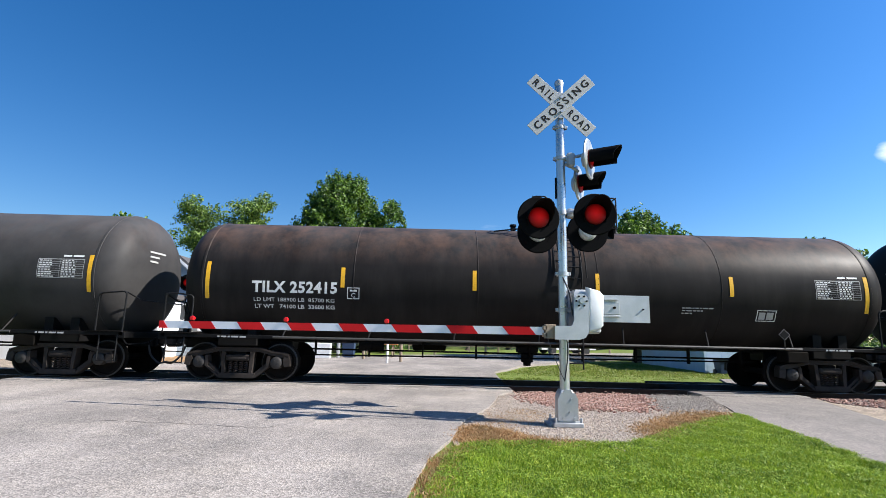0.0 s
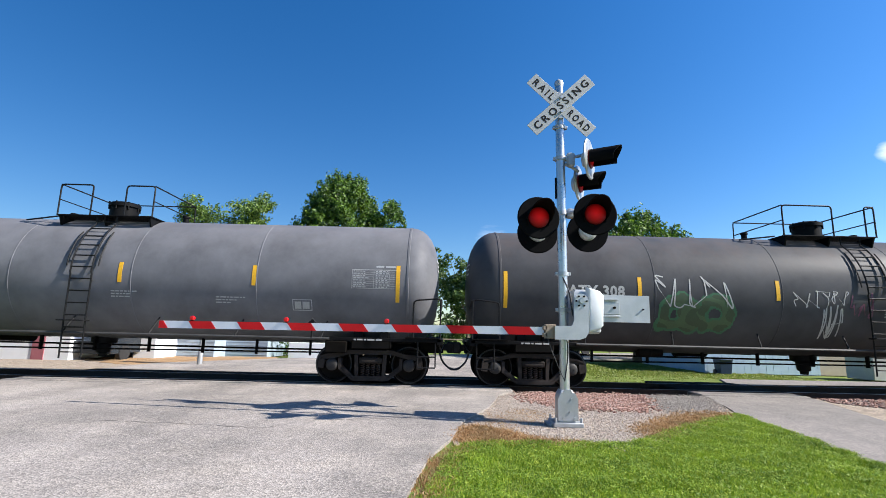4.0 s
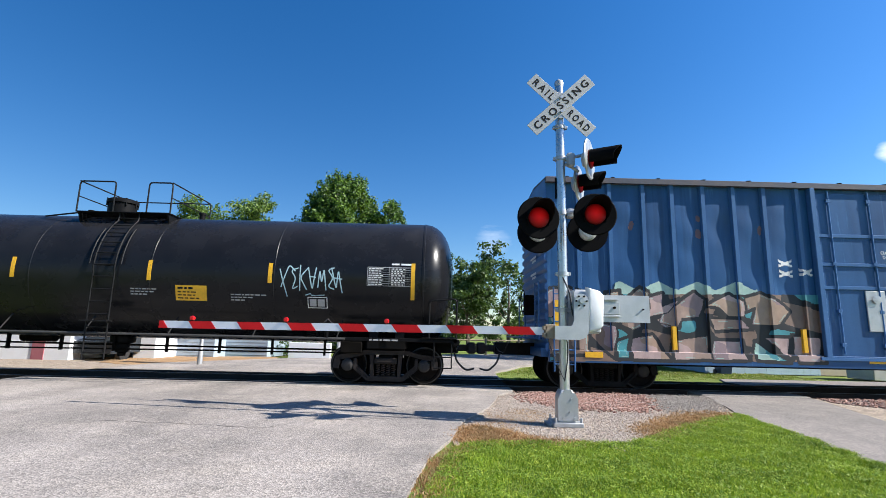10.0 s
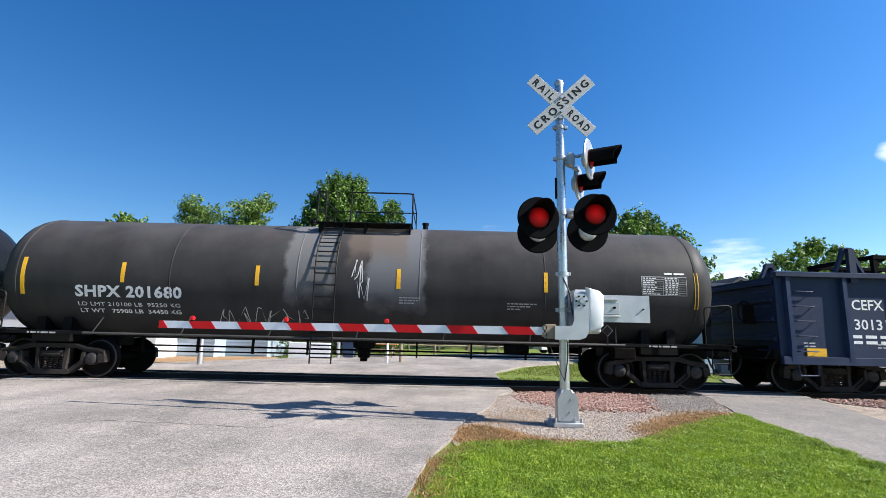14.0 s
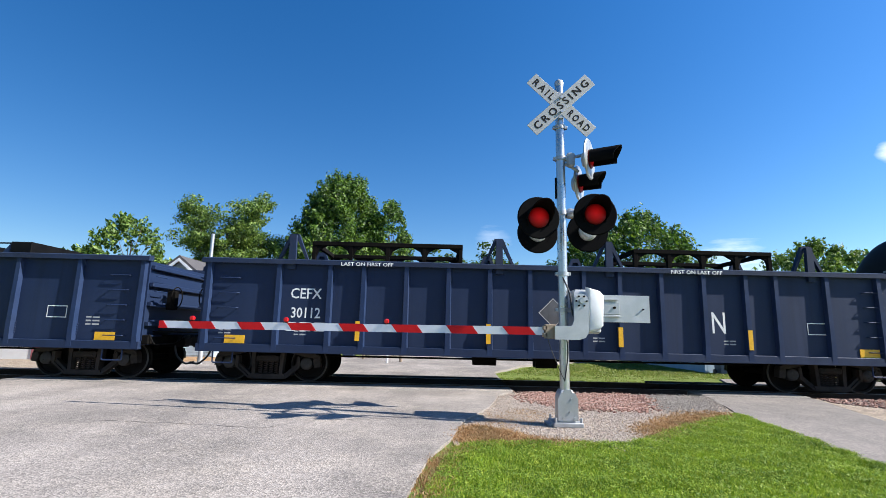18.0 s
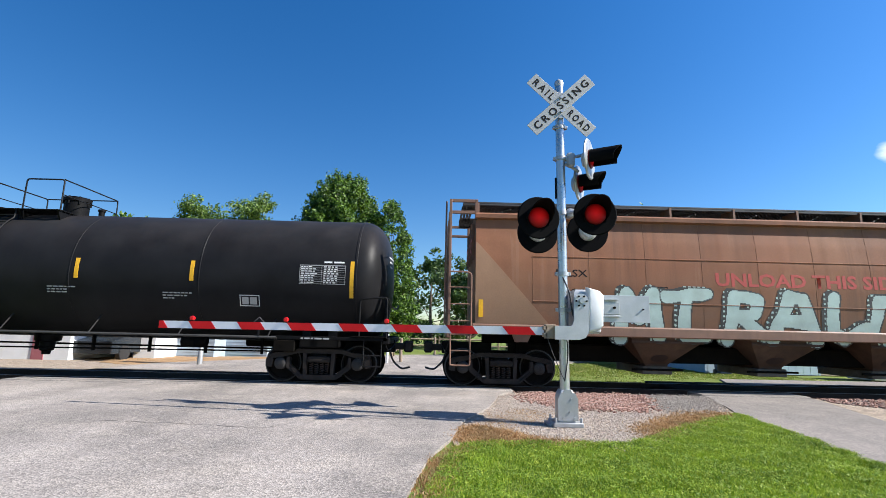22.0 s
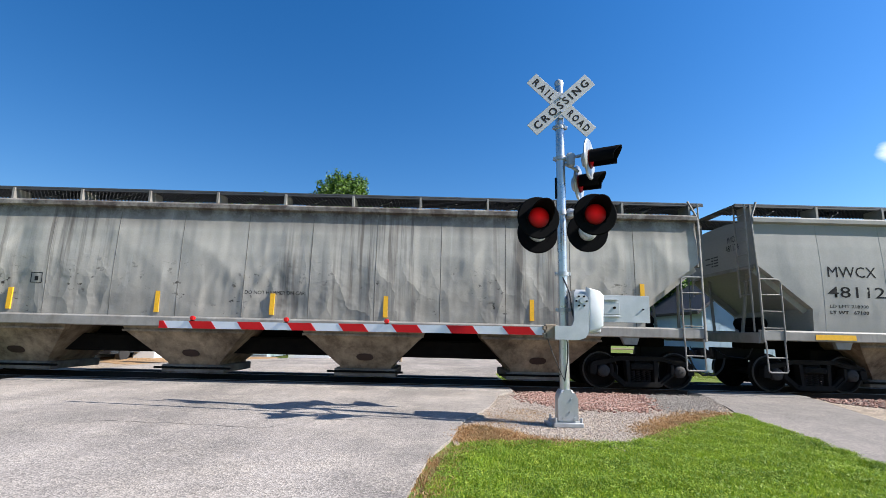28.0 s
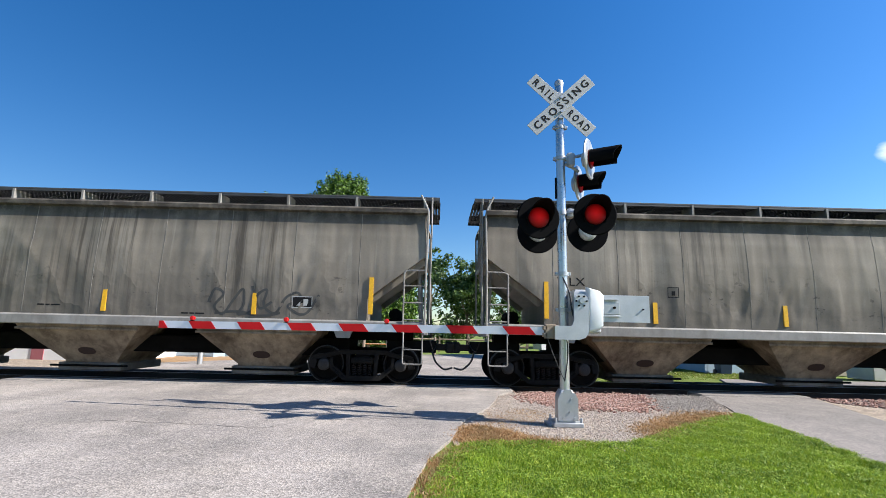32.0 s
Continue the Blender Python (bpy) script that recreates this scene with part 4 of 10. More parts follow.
def build_tree(x, y, h, w, seed, leaf_mat, label, leaf=.13, shape="dome", trunk=.22, base=.15, lean=0.0, clumps_n=170, fill=1.0):
    """A tapered trunk with limbs and a crown of small leaf clumps set over an uneven, gapped outline."""
    rnd = random.Random(seed)
    t = thing("tree", label, "tree", pose(x, y, ground_height(x, y) - .05))
    bm = bm_new()
    top = h * (.82 if shape != "open" else .55)
    pts = [Vector((lean * h * k * k + rnd.uniform(-.08, .08), rnd.uniform(-.08, .08), top * k)) for k in (0, .06, .25, .5, .75, 1)]
    rad = [trunk * 1.5, trunk * 1.05, trunk * .85, trunk * .62, trunk * .38, trunk * .14]
    skin(bm, [[bm.verts.new(p + Vector((math.cos(q) * r, math.sin(q) * r, 0))) for q in (2 * math.pi * i / 10 for i in range(10))] for p, r in zip(pts, rad)])
    part("trunk", bm, M["bark"], t, "grey-brown tapered trunk")

    def reach(f):
        if shape == "dome":
            return w * (1 - f) ** .46 * min(1, .62 + f * 1.6)
        if shape == "round":
            return w * math.sqrt(max(0.02, 1 - (2 * f - .86) ** 2)) if f > .05 else w * .6
        return w * (.35 + .75 * f) if f < .72 else w * (.89 - .9 * (f - .72))

    clumps = []
    h0 = h * base
    lumps = [(rnd.uniform(0, 6.28), rnd.uniform(.1, 1), rnd.uniform(.10, .26)) for _ in range(14)]
    limbs = []
    for i in range(14):
        f = (i + .5) / 14
        q = i * 2.4
        o = Vector((lean * h * f * f, 0, min(top * .98, h0 * .8 + (top - h0 * .8) * f * .8)))
        e = Vector((math.cos(q) * reach(f) * .8 + lean * h * f, math.sin(q) * reach(f) * .8, h0 + (h - h0) * f * .96))
        limbs.append((o, e))
        bm = bm_new()
        pipe(bm, [o, (o + e) / 2 + Vector((0, 0, -.06 * w)), e], .018 + trunk * .18 * (1 - f), 5)
        part("limb", bm, M["bark"], t)
    n = int(clumps_n * fill)
    for i in range(n):
        if shape == "open":
            o, e = limbs[rnd.randrange(5, 14)]
            k = rnd.choice((.5, .72, .9, 1.05)) + rnd.gauss(0, .05)
            p = o.lerp(e, k) + Vector((rnd.gauss(0, .34), rnd.gauss(0, .34), rnd.gauss(.05, .12))) * w * .5
            clumps.append((p, w * rnd.uniform(.09, .18), Vector((rnd.uniform(.5, 1.1), rnd.uniform(-.4, .2), rnd.uniform(-.05, .35)))))
            continue
        f = rnd.random() ** .85
        q = rnd.uniform(0, 6.283)
        bump = 1 + sum(amp * math.exp(-((f - lf) * 5) ** 2) * max(0, math.cos(q - la)) for la, lf, amp in lumps) - .14
        rho = rnd.uniform(.62, 1.0) ** .6
        R = reach(f) * bump * rho
        clumps.append((Vector((math.cos(q) * R + lean * h * f, math.sin(q) * R, h0 + (h - h0) * f * rnd.uniform(.96, 1.0))), w * rnd.uniform(.10, .17) * (1.15 - .45 * f), Vector((math.cos(q) * .6, math.sin(q) * .6, .35 + .75 * f))))
    leaf_cloud("crown", clumps, leaf, (95 if shape != "open" else 80) * (.14 / leaf) ** 1.6, leaf_mat, t, seed, "leafy crown with gaps")
    return t


def build_house():
    """Pale house: a gabled front and a lower wing with double-hung windows."""
    h = thing("house", "pale blue-white gabled wooden house with dark shingle roof", "house", pose(0, 0, -.16))
    P = lambda n, bm, mat, lab="": part(n, bm, M[mat], h, lab)
    yf = 23.2
    # gabled block
    bm = bm_new()
    prism(bm, [(-13.6, 0), (-9.9, 0), (-9.9, 2.9), (-11.75, 4.35), (-13.6, 2.9)], yf - 1.2, yf + 7)
    gab = P("gable_wall", bm, "siding", "pale clapboard gable wall")
    for i in range(20):
        z = .12 + i * .145
        bm = bm_new()
        box(bm, -13.61, -9.89, yf - 1.215, yf - 1.2, z, z + .012)
        part("clapboard", bm, M["siding"], gab)
    bm = bm_new()
    for s in (-1, 1):
        prism(bm, [(-11.75, 4.42), (-11.75, 4.55), (-11.75 + s * 2.3, 2.72), (-11.75 + s * 2.25, 2.58)], yf - 1.5, yf + 7.2)
    P("roof", bm, "shingle", "dark shingle gable roof")
    bm = bm_new()
    for s in (-1, 1):
        prism(bm, [(-11.75, 4.28), (-11.75, 4.42), (-11.75 + s * 2.25, 2.6), (-11.75 + s * 2.2, 2.46)], yf - 1.52, yf - 1.44)
    P("barge_board", bm, "sidingw")
    # wing
    bm = bm_new()
    box(bm, -9.9, -7.95, yf, yf + 6, 0, 2.95)
    wing = P("wing_wall", bm, "siding", "pale clapboard wall")
    for i in range(20):
        z = .12 + i * .145
        bm = bm_new()
        box(bm, -9.89, -7.94, yf - .015, yf, z, z + .012)
        part("clapboard", bm, M["siding"], wing)
    bm = bm_new()
    prism(bm, [(yf - .45, 2.85), (yf + 3, 4.0), (yf + 6.45, 2.85), (yf + 6.45, 2.98), (yf + 3, 4.15), (yf - .45, 2.98)], -10.0, -7.75, "yz")
    P("wing_roof", bm, "shingle", "low dark shingle roof")
    bm = bm_new()
    box(bm, -17.0, -13.6, yf + .5, yf + 5, 0, 2.6)
    P("rear_wall", bm, "sidingw")
    bm = bm_new()
    prism(bm, [(yf, 2.55), (yf + 2.7, 3.6), (yf + 5.4, 2.55), (yf + 5.4, 2.68), (yf + 2.7, 3.75), (yf, 2.68)], -17.3, -13.5, "yz")
    P("rear_roof", bm, "shingle")

    def window(x, z, w, hh, y):
        bm = bm_new()
        for a, b, c, d in ((x - w / 2 - .08, x + w / 2 + .08, z - .09, z), (x - w / 2 - .08, x + w / 2 + .08, z + hh, z + hh + .1), (x - w / 2 - .08, x - w / 2, z, z + hh), (x + w / 2, x + w / 2 + .08, z, z + hh), (x - w / 2, x + w / 2, z + hh / 2 - .03, z + hh / 2 + .03)):
            box(bm, a, b, y - .07, y - .002, c, d, .004)
        wn_ = P("window", bm, "sidingw", "white double-hung window frame")
        for c, d in ((z, z + hh / 2 - .03), (z + hh / 2 + .03, z + hh)):
            bm = bm_new()
            box(bm, x - w / 2, x + w / 2, y - .03, y - .004, c, d)
            part("pane", bm, M["glass"], wn_)
    window(-11.35, .95, .75, 1.35, yf - 1.2)
    window(-12.9, .95, .6, 1.2, yf - 1.2)
    window(-9.55, 1.35, .40, 1.4, yf)
    window(-8.55, 1.35, .40, 1.4, yf)
    return h


def build_carport():
    c = thing("carport", "white garage with an open dark carport bay", "garage", pose(0, 0, -.15))
    P = lambda n, bm, mat, lab="": part(n, bm, M[mat], c, lab)
    bm = bm_new()
    box(bm, -16.9, -13.55, 18.3, 22.5, 0, 2.5)
    P("garage_wall", bm, "sidingw", "white garage wall")
    bm = bm_new()
    box(bm, -14.9, -14.45, 18.27, 18.3, 0, 1.9)
    P("door", bm, "maroon", "maroon side door")
    bm = bm_new()
    box(bm, -12.4, -11.55, 20.3, 22.5, 0, 2.5)
    P("end_wall", bm, "sidingw", "white end wall of the carport")
    bm = bm_new()
    box(bm, -13.55, -12.4, 22.2, 22.5, 0, 2.5)
    P("back_wall", bm, "steel_dark")
    bm = bm_new()
    box(bm, -17.1, -11.4, 18.0, 22.8, 2.5, 2.72, .02)
    P("roof", bm, "shingle", "flat dark roof")
    return c


def build_simple_house(name, x0, x1, y0, y1, zw, zr, wall, label, trim="sidingw"):
    h = thing(name, label, "house", pose(0, 0, -.2))
    bm = bm_new()
    box(bm, x0, x1, y0, y1, 0, zw)
    part("wall", bm, M[wall], h)
    bm = bm_new()
    ym = (y0 + y1) / 2
    prism(bm, [(y0 - .4, zw - .05), (ym, zr), (y1 + .4, zw - .05), (y1 + .4, zw + .1), (ym, zr + .15), (y0 - .4, zw + .1)], x0 - .4, x1 + .4, "yz")
    part("roof", bm, M["shingle"], h)
    bm = bm_new()
    box(bm, x0 - .42, x1 + .42, y0 - .44, y0 - .40, zw - .1, zw + .08)
    part("fascia", bm, M[trim], h)
    n = max(1, int((x1 - x0) / 2.6))
    for i in range(n):
        x = x0 + (x1 - x0) * (i + .5) / n
        bm = bm_new()
        box(bm, x - .5, x + .5, y0 - .06, y0 - .002, .9, 2.1, .01)
        w = part("window", bm, M[trim], h)
        bm = bm_new()
        box(bm, x - .42, x + .42, y0 - .075, y0 - .06, .98, 2.02)
        part("pane", bm, M["glass"], w)
    return h


def build_shed():
    s = thing("metal_shed", "pale blue metal building with a gable end and dark roof", "shed", pose(0, 0, -.16))
    P = lambda n, bm, mat, lab="": part(n, bm, M[mat], s, lab)
    bm = bm_new()
    prism(bm, [(10.9, 0), (15.6, 0), (15.6, 2.4), (12.4, 3.75), (10.9, 2.6)], 19.9, 26)
    wl_ = P("wall", bm, "shedblue", "pale blue ribbed metal wall")
    for i in range(16):
        x = 11.0 + i * .3
        bm = bm_new()
        box(bm, x, x + .03, 19.896, 19.9, 0, 2.4)
        part("wall_rib", bm, M["shedblue"], wl_)
    bm = bm_new()
    for pts in ([(12.4, 3.78), (12.4, 3.92), (10.5, 2.46), (10.55, 2.34)], [(12.4, 3.78), (12.4, 3.92), (16.0, 2.38), (15.95, 2.25)]):
        prism(bm, pts, 19.5, 26.3)
    P("roof", bm, "shingle", "dark sloping roof")
    bm = bm_new()
    box(bm, 15.6, 17.1, 20.0, 24, 0, 2.2)
    P("side_wall", bm, "tan", "tan block wall")
    return s


build_house()
build_carport()
build_shed()
build_simple_house("house", -33, -22.5, 36, 44, 3.1, 4.6, "maroon", "maroon-sided house with white trim")
build_simple_house("house", -9, -4.6, 44, 50, 2.6, 3.9, "sidingw", "low white house beyond the road")
build_tree(-6.75, 33.0, 12.0, 4.5, 101, M["leaf_a"], "tall dense green maple beyond the tracks", .095, "dome", .28, .02, 0, 640)
build_tree(-3.45, 32.5, 10.3, 2.35, 102, M["leaf_a"], "narrower green maple beside a taller one", .090, "dome", .20, .02, 0, 420)
build_tree(-14.1, 31.5, 9.75, 3.6, 103, M["leaf_b"], "airy wind-blown locust tree behind the house", .080, "open", .24, .36, 0, 300)
build_tree(-24.6, 38, 9.8, 4.0, 104, M["leaf_b"], "light green tree behind the houses", .16, "dome", .2, .15, 0.02)
build_tree(-30.8, 42, 8.0, 3.6, 105, M["leaf_b"], "round green tree behind the houses", .17, "round", .2, .2)
build_tree(11.5, 27.5, 8.3, 3.7, 106, M["leaf_a"], "broad green tree in the park", .10, "round", .35, .14, 0, 420)
build_tree(2.5, 40, 8.5, 3.2, 107, M["leaf_c"], "sparse tree with many pale stems", .15, "open", .16, .15, 0, 190)
build_tree(-0.6, 46, 8.2, 3.6, 108, M["leaf_c"], "bushy green tree in the park", .17, "round", .2, .05)
build_tree(6.6, 45, 8.0, 3.4, 109, M["leaf_c"], "bushy green tree in the park", .17, "round", .2, .05)
build_tree(31.5, 40, 9.6, 4.4, 110, M["leaf_b"], "light green tree by the street corner", .17, "round", .25, .2)
build_tree(38.0, 44, 9.4, 4.6, 111, M["leaf_b"], "light green tree by the street", .17, "round", .25, .2)
build_tree(-7.15, 24.4, 3.1, 1.0, 114, M["leaf_c"], "dark green shrub at the corner of the house", .07, "round", .06, .05, 0, 90)
build_tree(-6.5, 26.6, 3.6, 1.2, 115, M["leaf_c"], "dark green shrub beside the house", .08, "round", .06, .05, 0, 90)
build_tree(16.5, 50, 9.0, 4.2, 112, M["leaf_c"], "green tree far in the park", .18, "round", .25, .15)
build_tree(24.0, 55, 9.5, 4.4, 113, M["leaf_c"], "green tree far in the park", .18, "round", .25, .15)


def build_far_woods():
    rnd = random.Random(77)
    clumps = [(Vector((rnd.uniform(-130, 150), rnd.uniform(92, 112), rnd.uniform(-.5, 1) ** 2 * 5.0 + rnd.uniform(0, 1.2))), rnd.uniform(1.0, 2.2)) for _ in range(420)]
    ob = leaf_cloud("far_woods", clumps, .42, 12, M["leaf_c"], None, 78)
    tagged(ob, "distant hedgerow and woods beyond the park", "woods", kind="stuff")


build_far_woods()


# ---- park clutter beyond the tracks ----
def build_post(x, y, h, r, mat, label, nm="post"):
    b = bm_new()
    lathe(b, [(0, r), (h - .03, r * .95), (h, r * .6)], "z", 10)
    solid(nm, b, M[mat], label, "post", at=pose(x, y, ground_height(x, y) - .02))


for px_, py_ in ((-3.4, 23.0), (-1.55, 21.5), (3.0, 30.0), (5.2, 31.0), (7.4, 32.0), (9.6, 33.0), (-.1, 29.0)):
    build_post(px_, py_, 1.15, .07, "wood", "weathered wooden bollard in the grass")
build_post(-2.05, 20.6, 1.3, .05, "sidingw", "white marker post beside the road")
build_post(-4.7, 23.6, 2.2, .09, "galv", "grey steel post by the road")


def build_fence():
    f = thing("rail_fence", "low dark timber rail fence along the park", "fence", pose(0, 0, -.2))
    for i in range(15):
        b = bm_new()
        box(b, i * 2.2 - 2.06, i * 2.2 - 1.94, 35.4 + i * .35, 35.52 + i * .35, 0, 1.1, .01)
        part("fence_post", b, M["wood"], f)
    for i in range(14):
        for z in (.45, .9):
            b = bm_new()
            x0, y0 = i * 2.2 - 2.0, 35.46 + i * .35
            pipe(b, [(x0, y0, z), (x0 + 2.2, y0 + .35, z)], .05, 6)
            part("fence_rail", b, M["wood"], f)


build_fence()


def build_bin(x, y, mat, label, h=.95, w=.55):
    t = thing("wheeled_bin", label, "bin", pose(x, y, ground_height(x, y)))
    b = bm_new()
    skin(b, [[b.verts.new((sx * k, sy * k, z)) for sx, sy in ((-1, -1), (1, -1), (1, 1), (-1, 1))] for z, k in ((.06, w * .40), (h * .92, w * .5))])
    part("bin_body", b, M[mat], t)
    b = bm_new()
    box(b, -w * .55, w * .55, -w * .58, w * .52, h * .92, h, .03)
    part("lid", b, M[mat], t)
    for s_ in (-1, 1):
        b = bm_new()
        lathe(b, [(s_ * w * .42, .1), (s_ * w * .5, .1)], "x", 12, (0, w * .4, .1))
        part("wheel", b, M["cable"], t)


build_bin(11.4, 19.5, "bin", "dark blue wheeled bin beside the pale shed", .62, .5)
build_bin(-4.3, 24.2, "bin", "dark blue barrel-shaped bin by the road", 1.0, .6)


def build_cabinet():
    t = thing("relay_cabinet", "grey signal relay cabinet beyond the tracks", "cabinet", pose(15.6, 17.4, -.13))
    b = bm_new()
    box(b, -.05, 3.4, 0, 1.2, .0, .95, .02)
    part("cabinet_body", b, M["greybox"], t)
    b = bm_new()
    box(b, -.1, 3.45, -.05, 1.25, .95, 1.02, .01)
    part("lid", b, M["greybox"], t)
    for x in (.5, .75, 1.05):
        b = bm_new()
        box(b, x, x + .12, -.012, 0, .32, .5)
        part("vent", b, M["sidingw"], t)


build_cabinet()


def build_bench():
    t = thing("picnic_table", "wooden picnic table with an orange plank", "table", pose(-2.9, 25.5, -.2))
    for i in range(5):
        b = bm_new()
        box(b, -.9, .9, -.36 + i * .15, -.23 + i * .15, .72, .76, .005)
        part("tabletop_plank", b, M["orange" if i == 0 else "wood"], t)
    for s_ in (-1, 1):
        b = bm_new()
        box(b, -.9, .9, s_ * .72 - .13, s_ * .72 + .13, .42, .46, .005)
        part("seat_plank", b, M["wood"], t)
        for q in (-1, 1):
            b = bm_new()
            pipe(b, [(q * .65, s_ * .2, .72), (q * .65, s_ * .7, 0)], .04, 6)
            part("leg", b, M["wood"], t)
    return t


build_bench()


def build_parked_car(x, y, turn, mat, label):
    c = thing("parked_car", label, "car", pose(x, y, ground_height(x, y) + .02, 0, 0, turn))
    b = bm_new()
    prism(b, [(-2.1, .3), (-2.12, .75), (-1.5, .88), (-.9, 1.38), (.55, 1.40), (1.15, .92), (2.05, .78), (2.12, .35)], -.85, .85)
    part("car_body", b, M[mat], c)
    b = bm_new()
    prism(b, [(-1.35, .92), (-.84, 1.32), (.5, 1.33), (.98, .94)], -.862, .862)
    part("side_window", b, M["glass"], c)
    for wx in (-1.3, 1.3):
        for s_ in (-1, 1):
            b = bm_new()
            lathe(b, [(s_ * .70, .001), (s_ * .70, .32), (s_ * .88, .32), (s_ * .88, .001)], "y", 18, (wx, 0, .32))
            part("wheel", b, M["cable"], c)


build_parked_car(-13.0, 20.6, 90, "vehicle", "dark parked car in the carport")
build_parked_car(-7.3, 33.5, 0, "vehicle_w", "white parked car beyond the road")
build_parked_car(9.5, 36.5, 10, "vehicle_w", "white parked car at the park road")


def build_planter_wall():
    b = bm_new()
    box(b, -6.9, -4.95, 23.0, 23.25, 0, .75, .02)
    solid("garden_wall", b, M["sidingw"], "low white garden wall beside the house", "wall", kind="structure", at=pose(0, 0, -.16))


build_planter_wall()

# ---- crossing signal ----
def disc_light(parent, y_face, x, z, turn, r=0.315, deep=0.24, pale=False):
    """A flasher: black background disc, deep hood, red lens; faces -y before the turn."""
    m = pose(x, y_face, z, 0, 0, turn)
    bm = bm_new()
    lathe(bm, [(0.0, 0.02), (0.0, r), (-0.012, r + .004), (-0.028, r - .012), (-0.022, 0.17), (-0.022, 0.02)], "y", 40)
    d = part("background_disc", bm, M["galv" if pale else "disc"], parent, "round background plate of a lamp", m)
    bm = bm_new()
    hr = .135 if pale else .168
    n, rings = 22, []
    for i in range(n + 1):
        a = radians(-38 + 256 * i / n)
        c, s = math.cos(a), math.sin(a)
        k = deep + .10 * max(0, s) if pale else .04 + (deep + .08) * max(0, s + .15) ** .8
        rings.append([bm.verts.new(p) for p in ((c * hr, -.02, s * hr), (c * (hr + .012), -.02, s * (hr + .012)), (c * (hr + .014), -.02 - k, s * (hr + .014)), (c * (hr + .002), -.02 - k, s * (hr + .002)))])
    skin(bm, rings)
    part("hood", bm, M["disc"], d, "black lamp hood")
    bm = bm_new()
    lathe(bm, [(-0.022, 0.150), (-0.045, 0.146), (-0.060, 0.09), (-0.066, 0.0001)], "y", 28, caps=False)
    part("lens", bm, M["lens"], d, "round red glass lens")
    bm = bm_new()
    lathe(bm, [(0.0, 0.150), (0.05, 0.142), (0.09, 0.10), (0.10, 0.001)], "y", 28)
    part("lamp_housing", bm, M["alu"], d, "pale rounded lamp housing")
    bm = bm_new()
    lathe(bm, [(0.002, 0.21), (0.002, r - .01), (0.006, r - .012), (0.006, 0.21)], "y", 36, caps=False)
    part("disc_back", bm, M["galv" if pale else "disc"], d, "back of the disc")
    return d


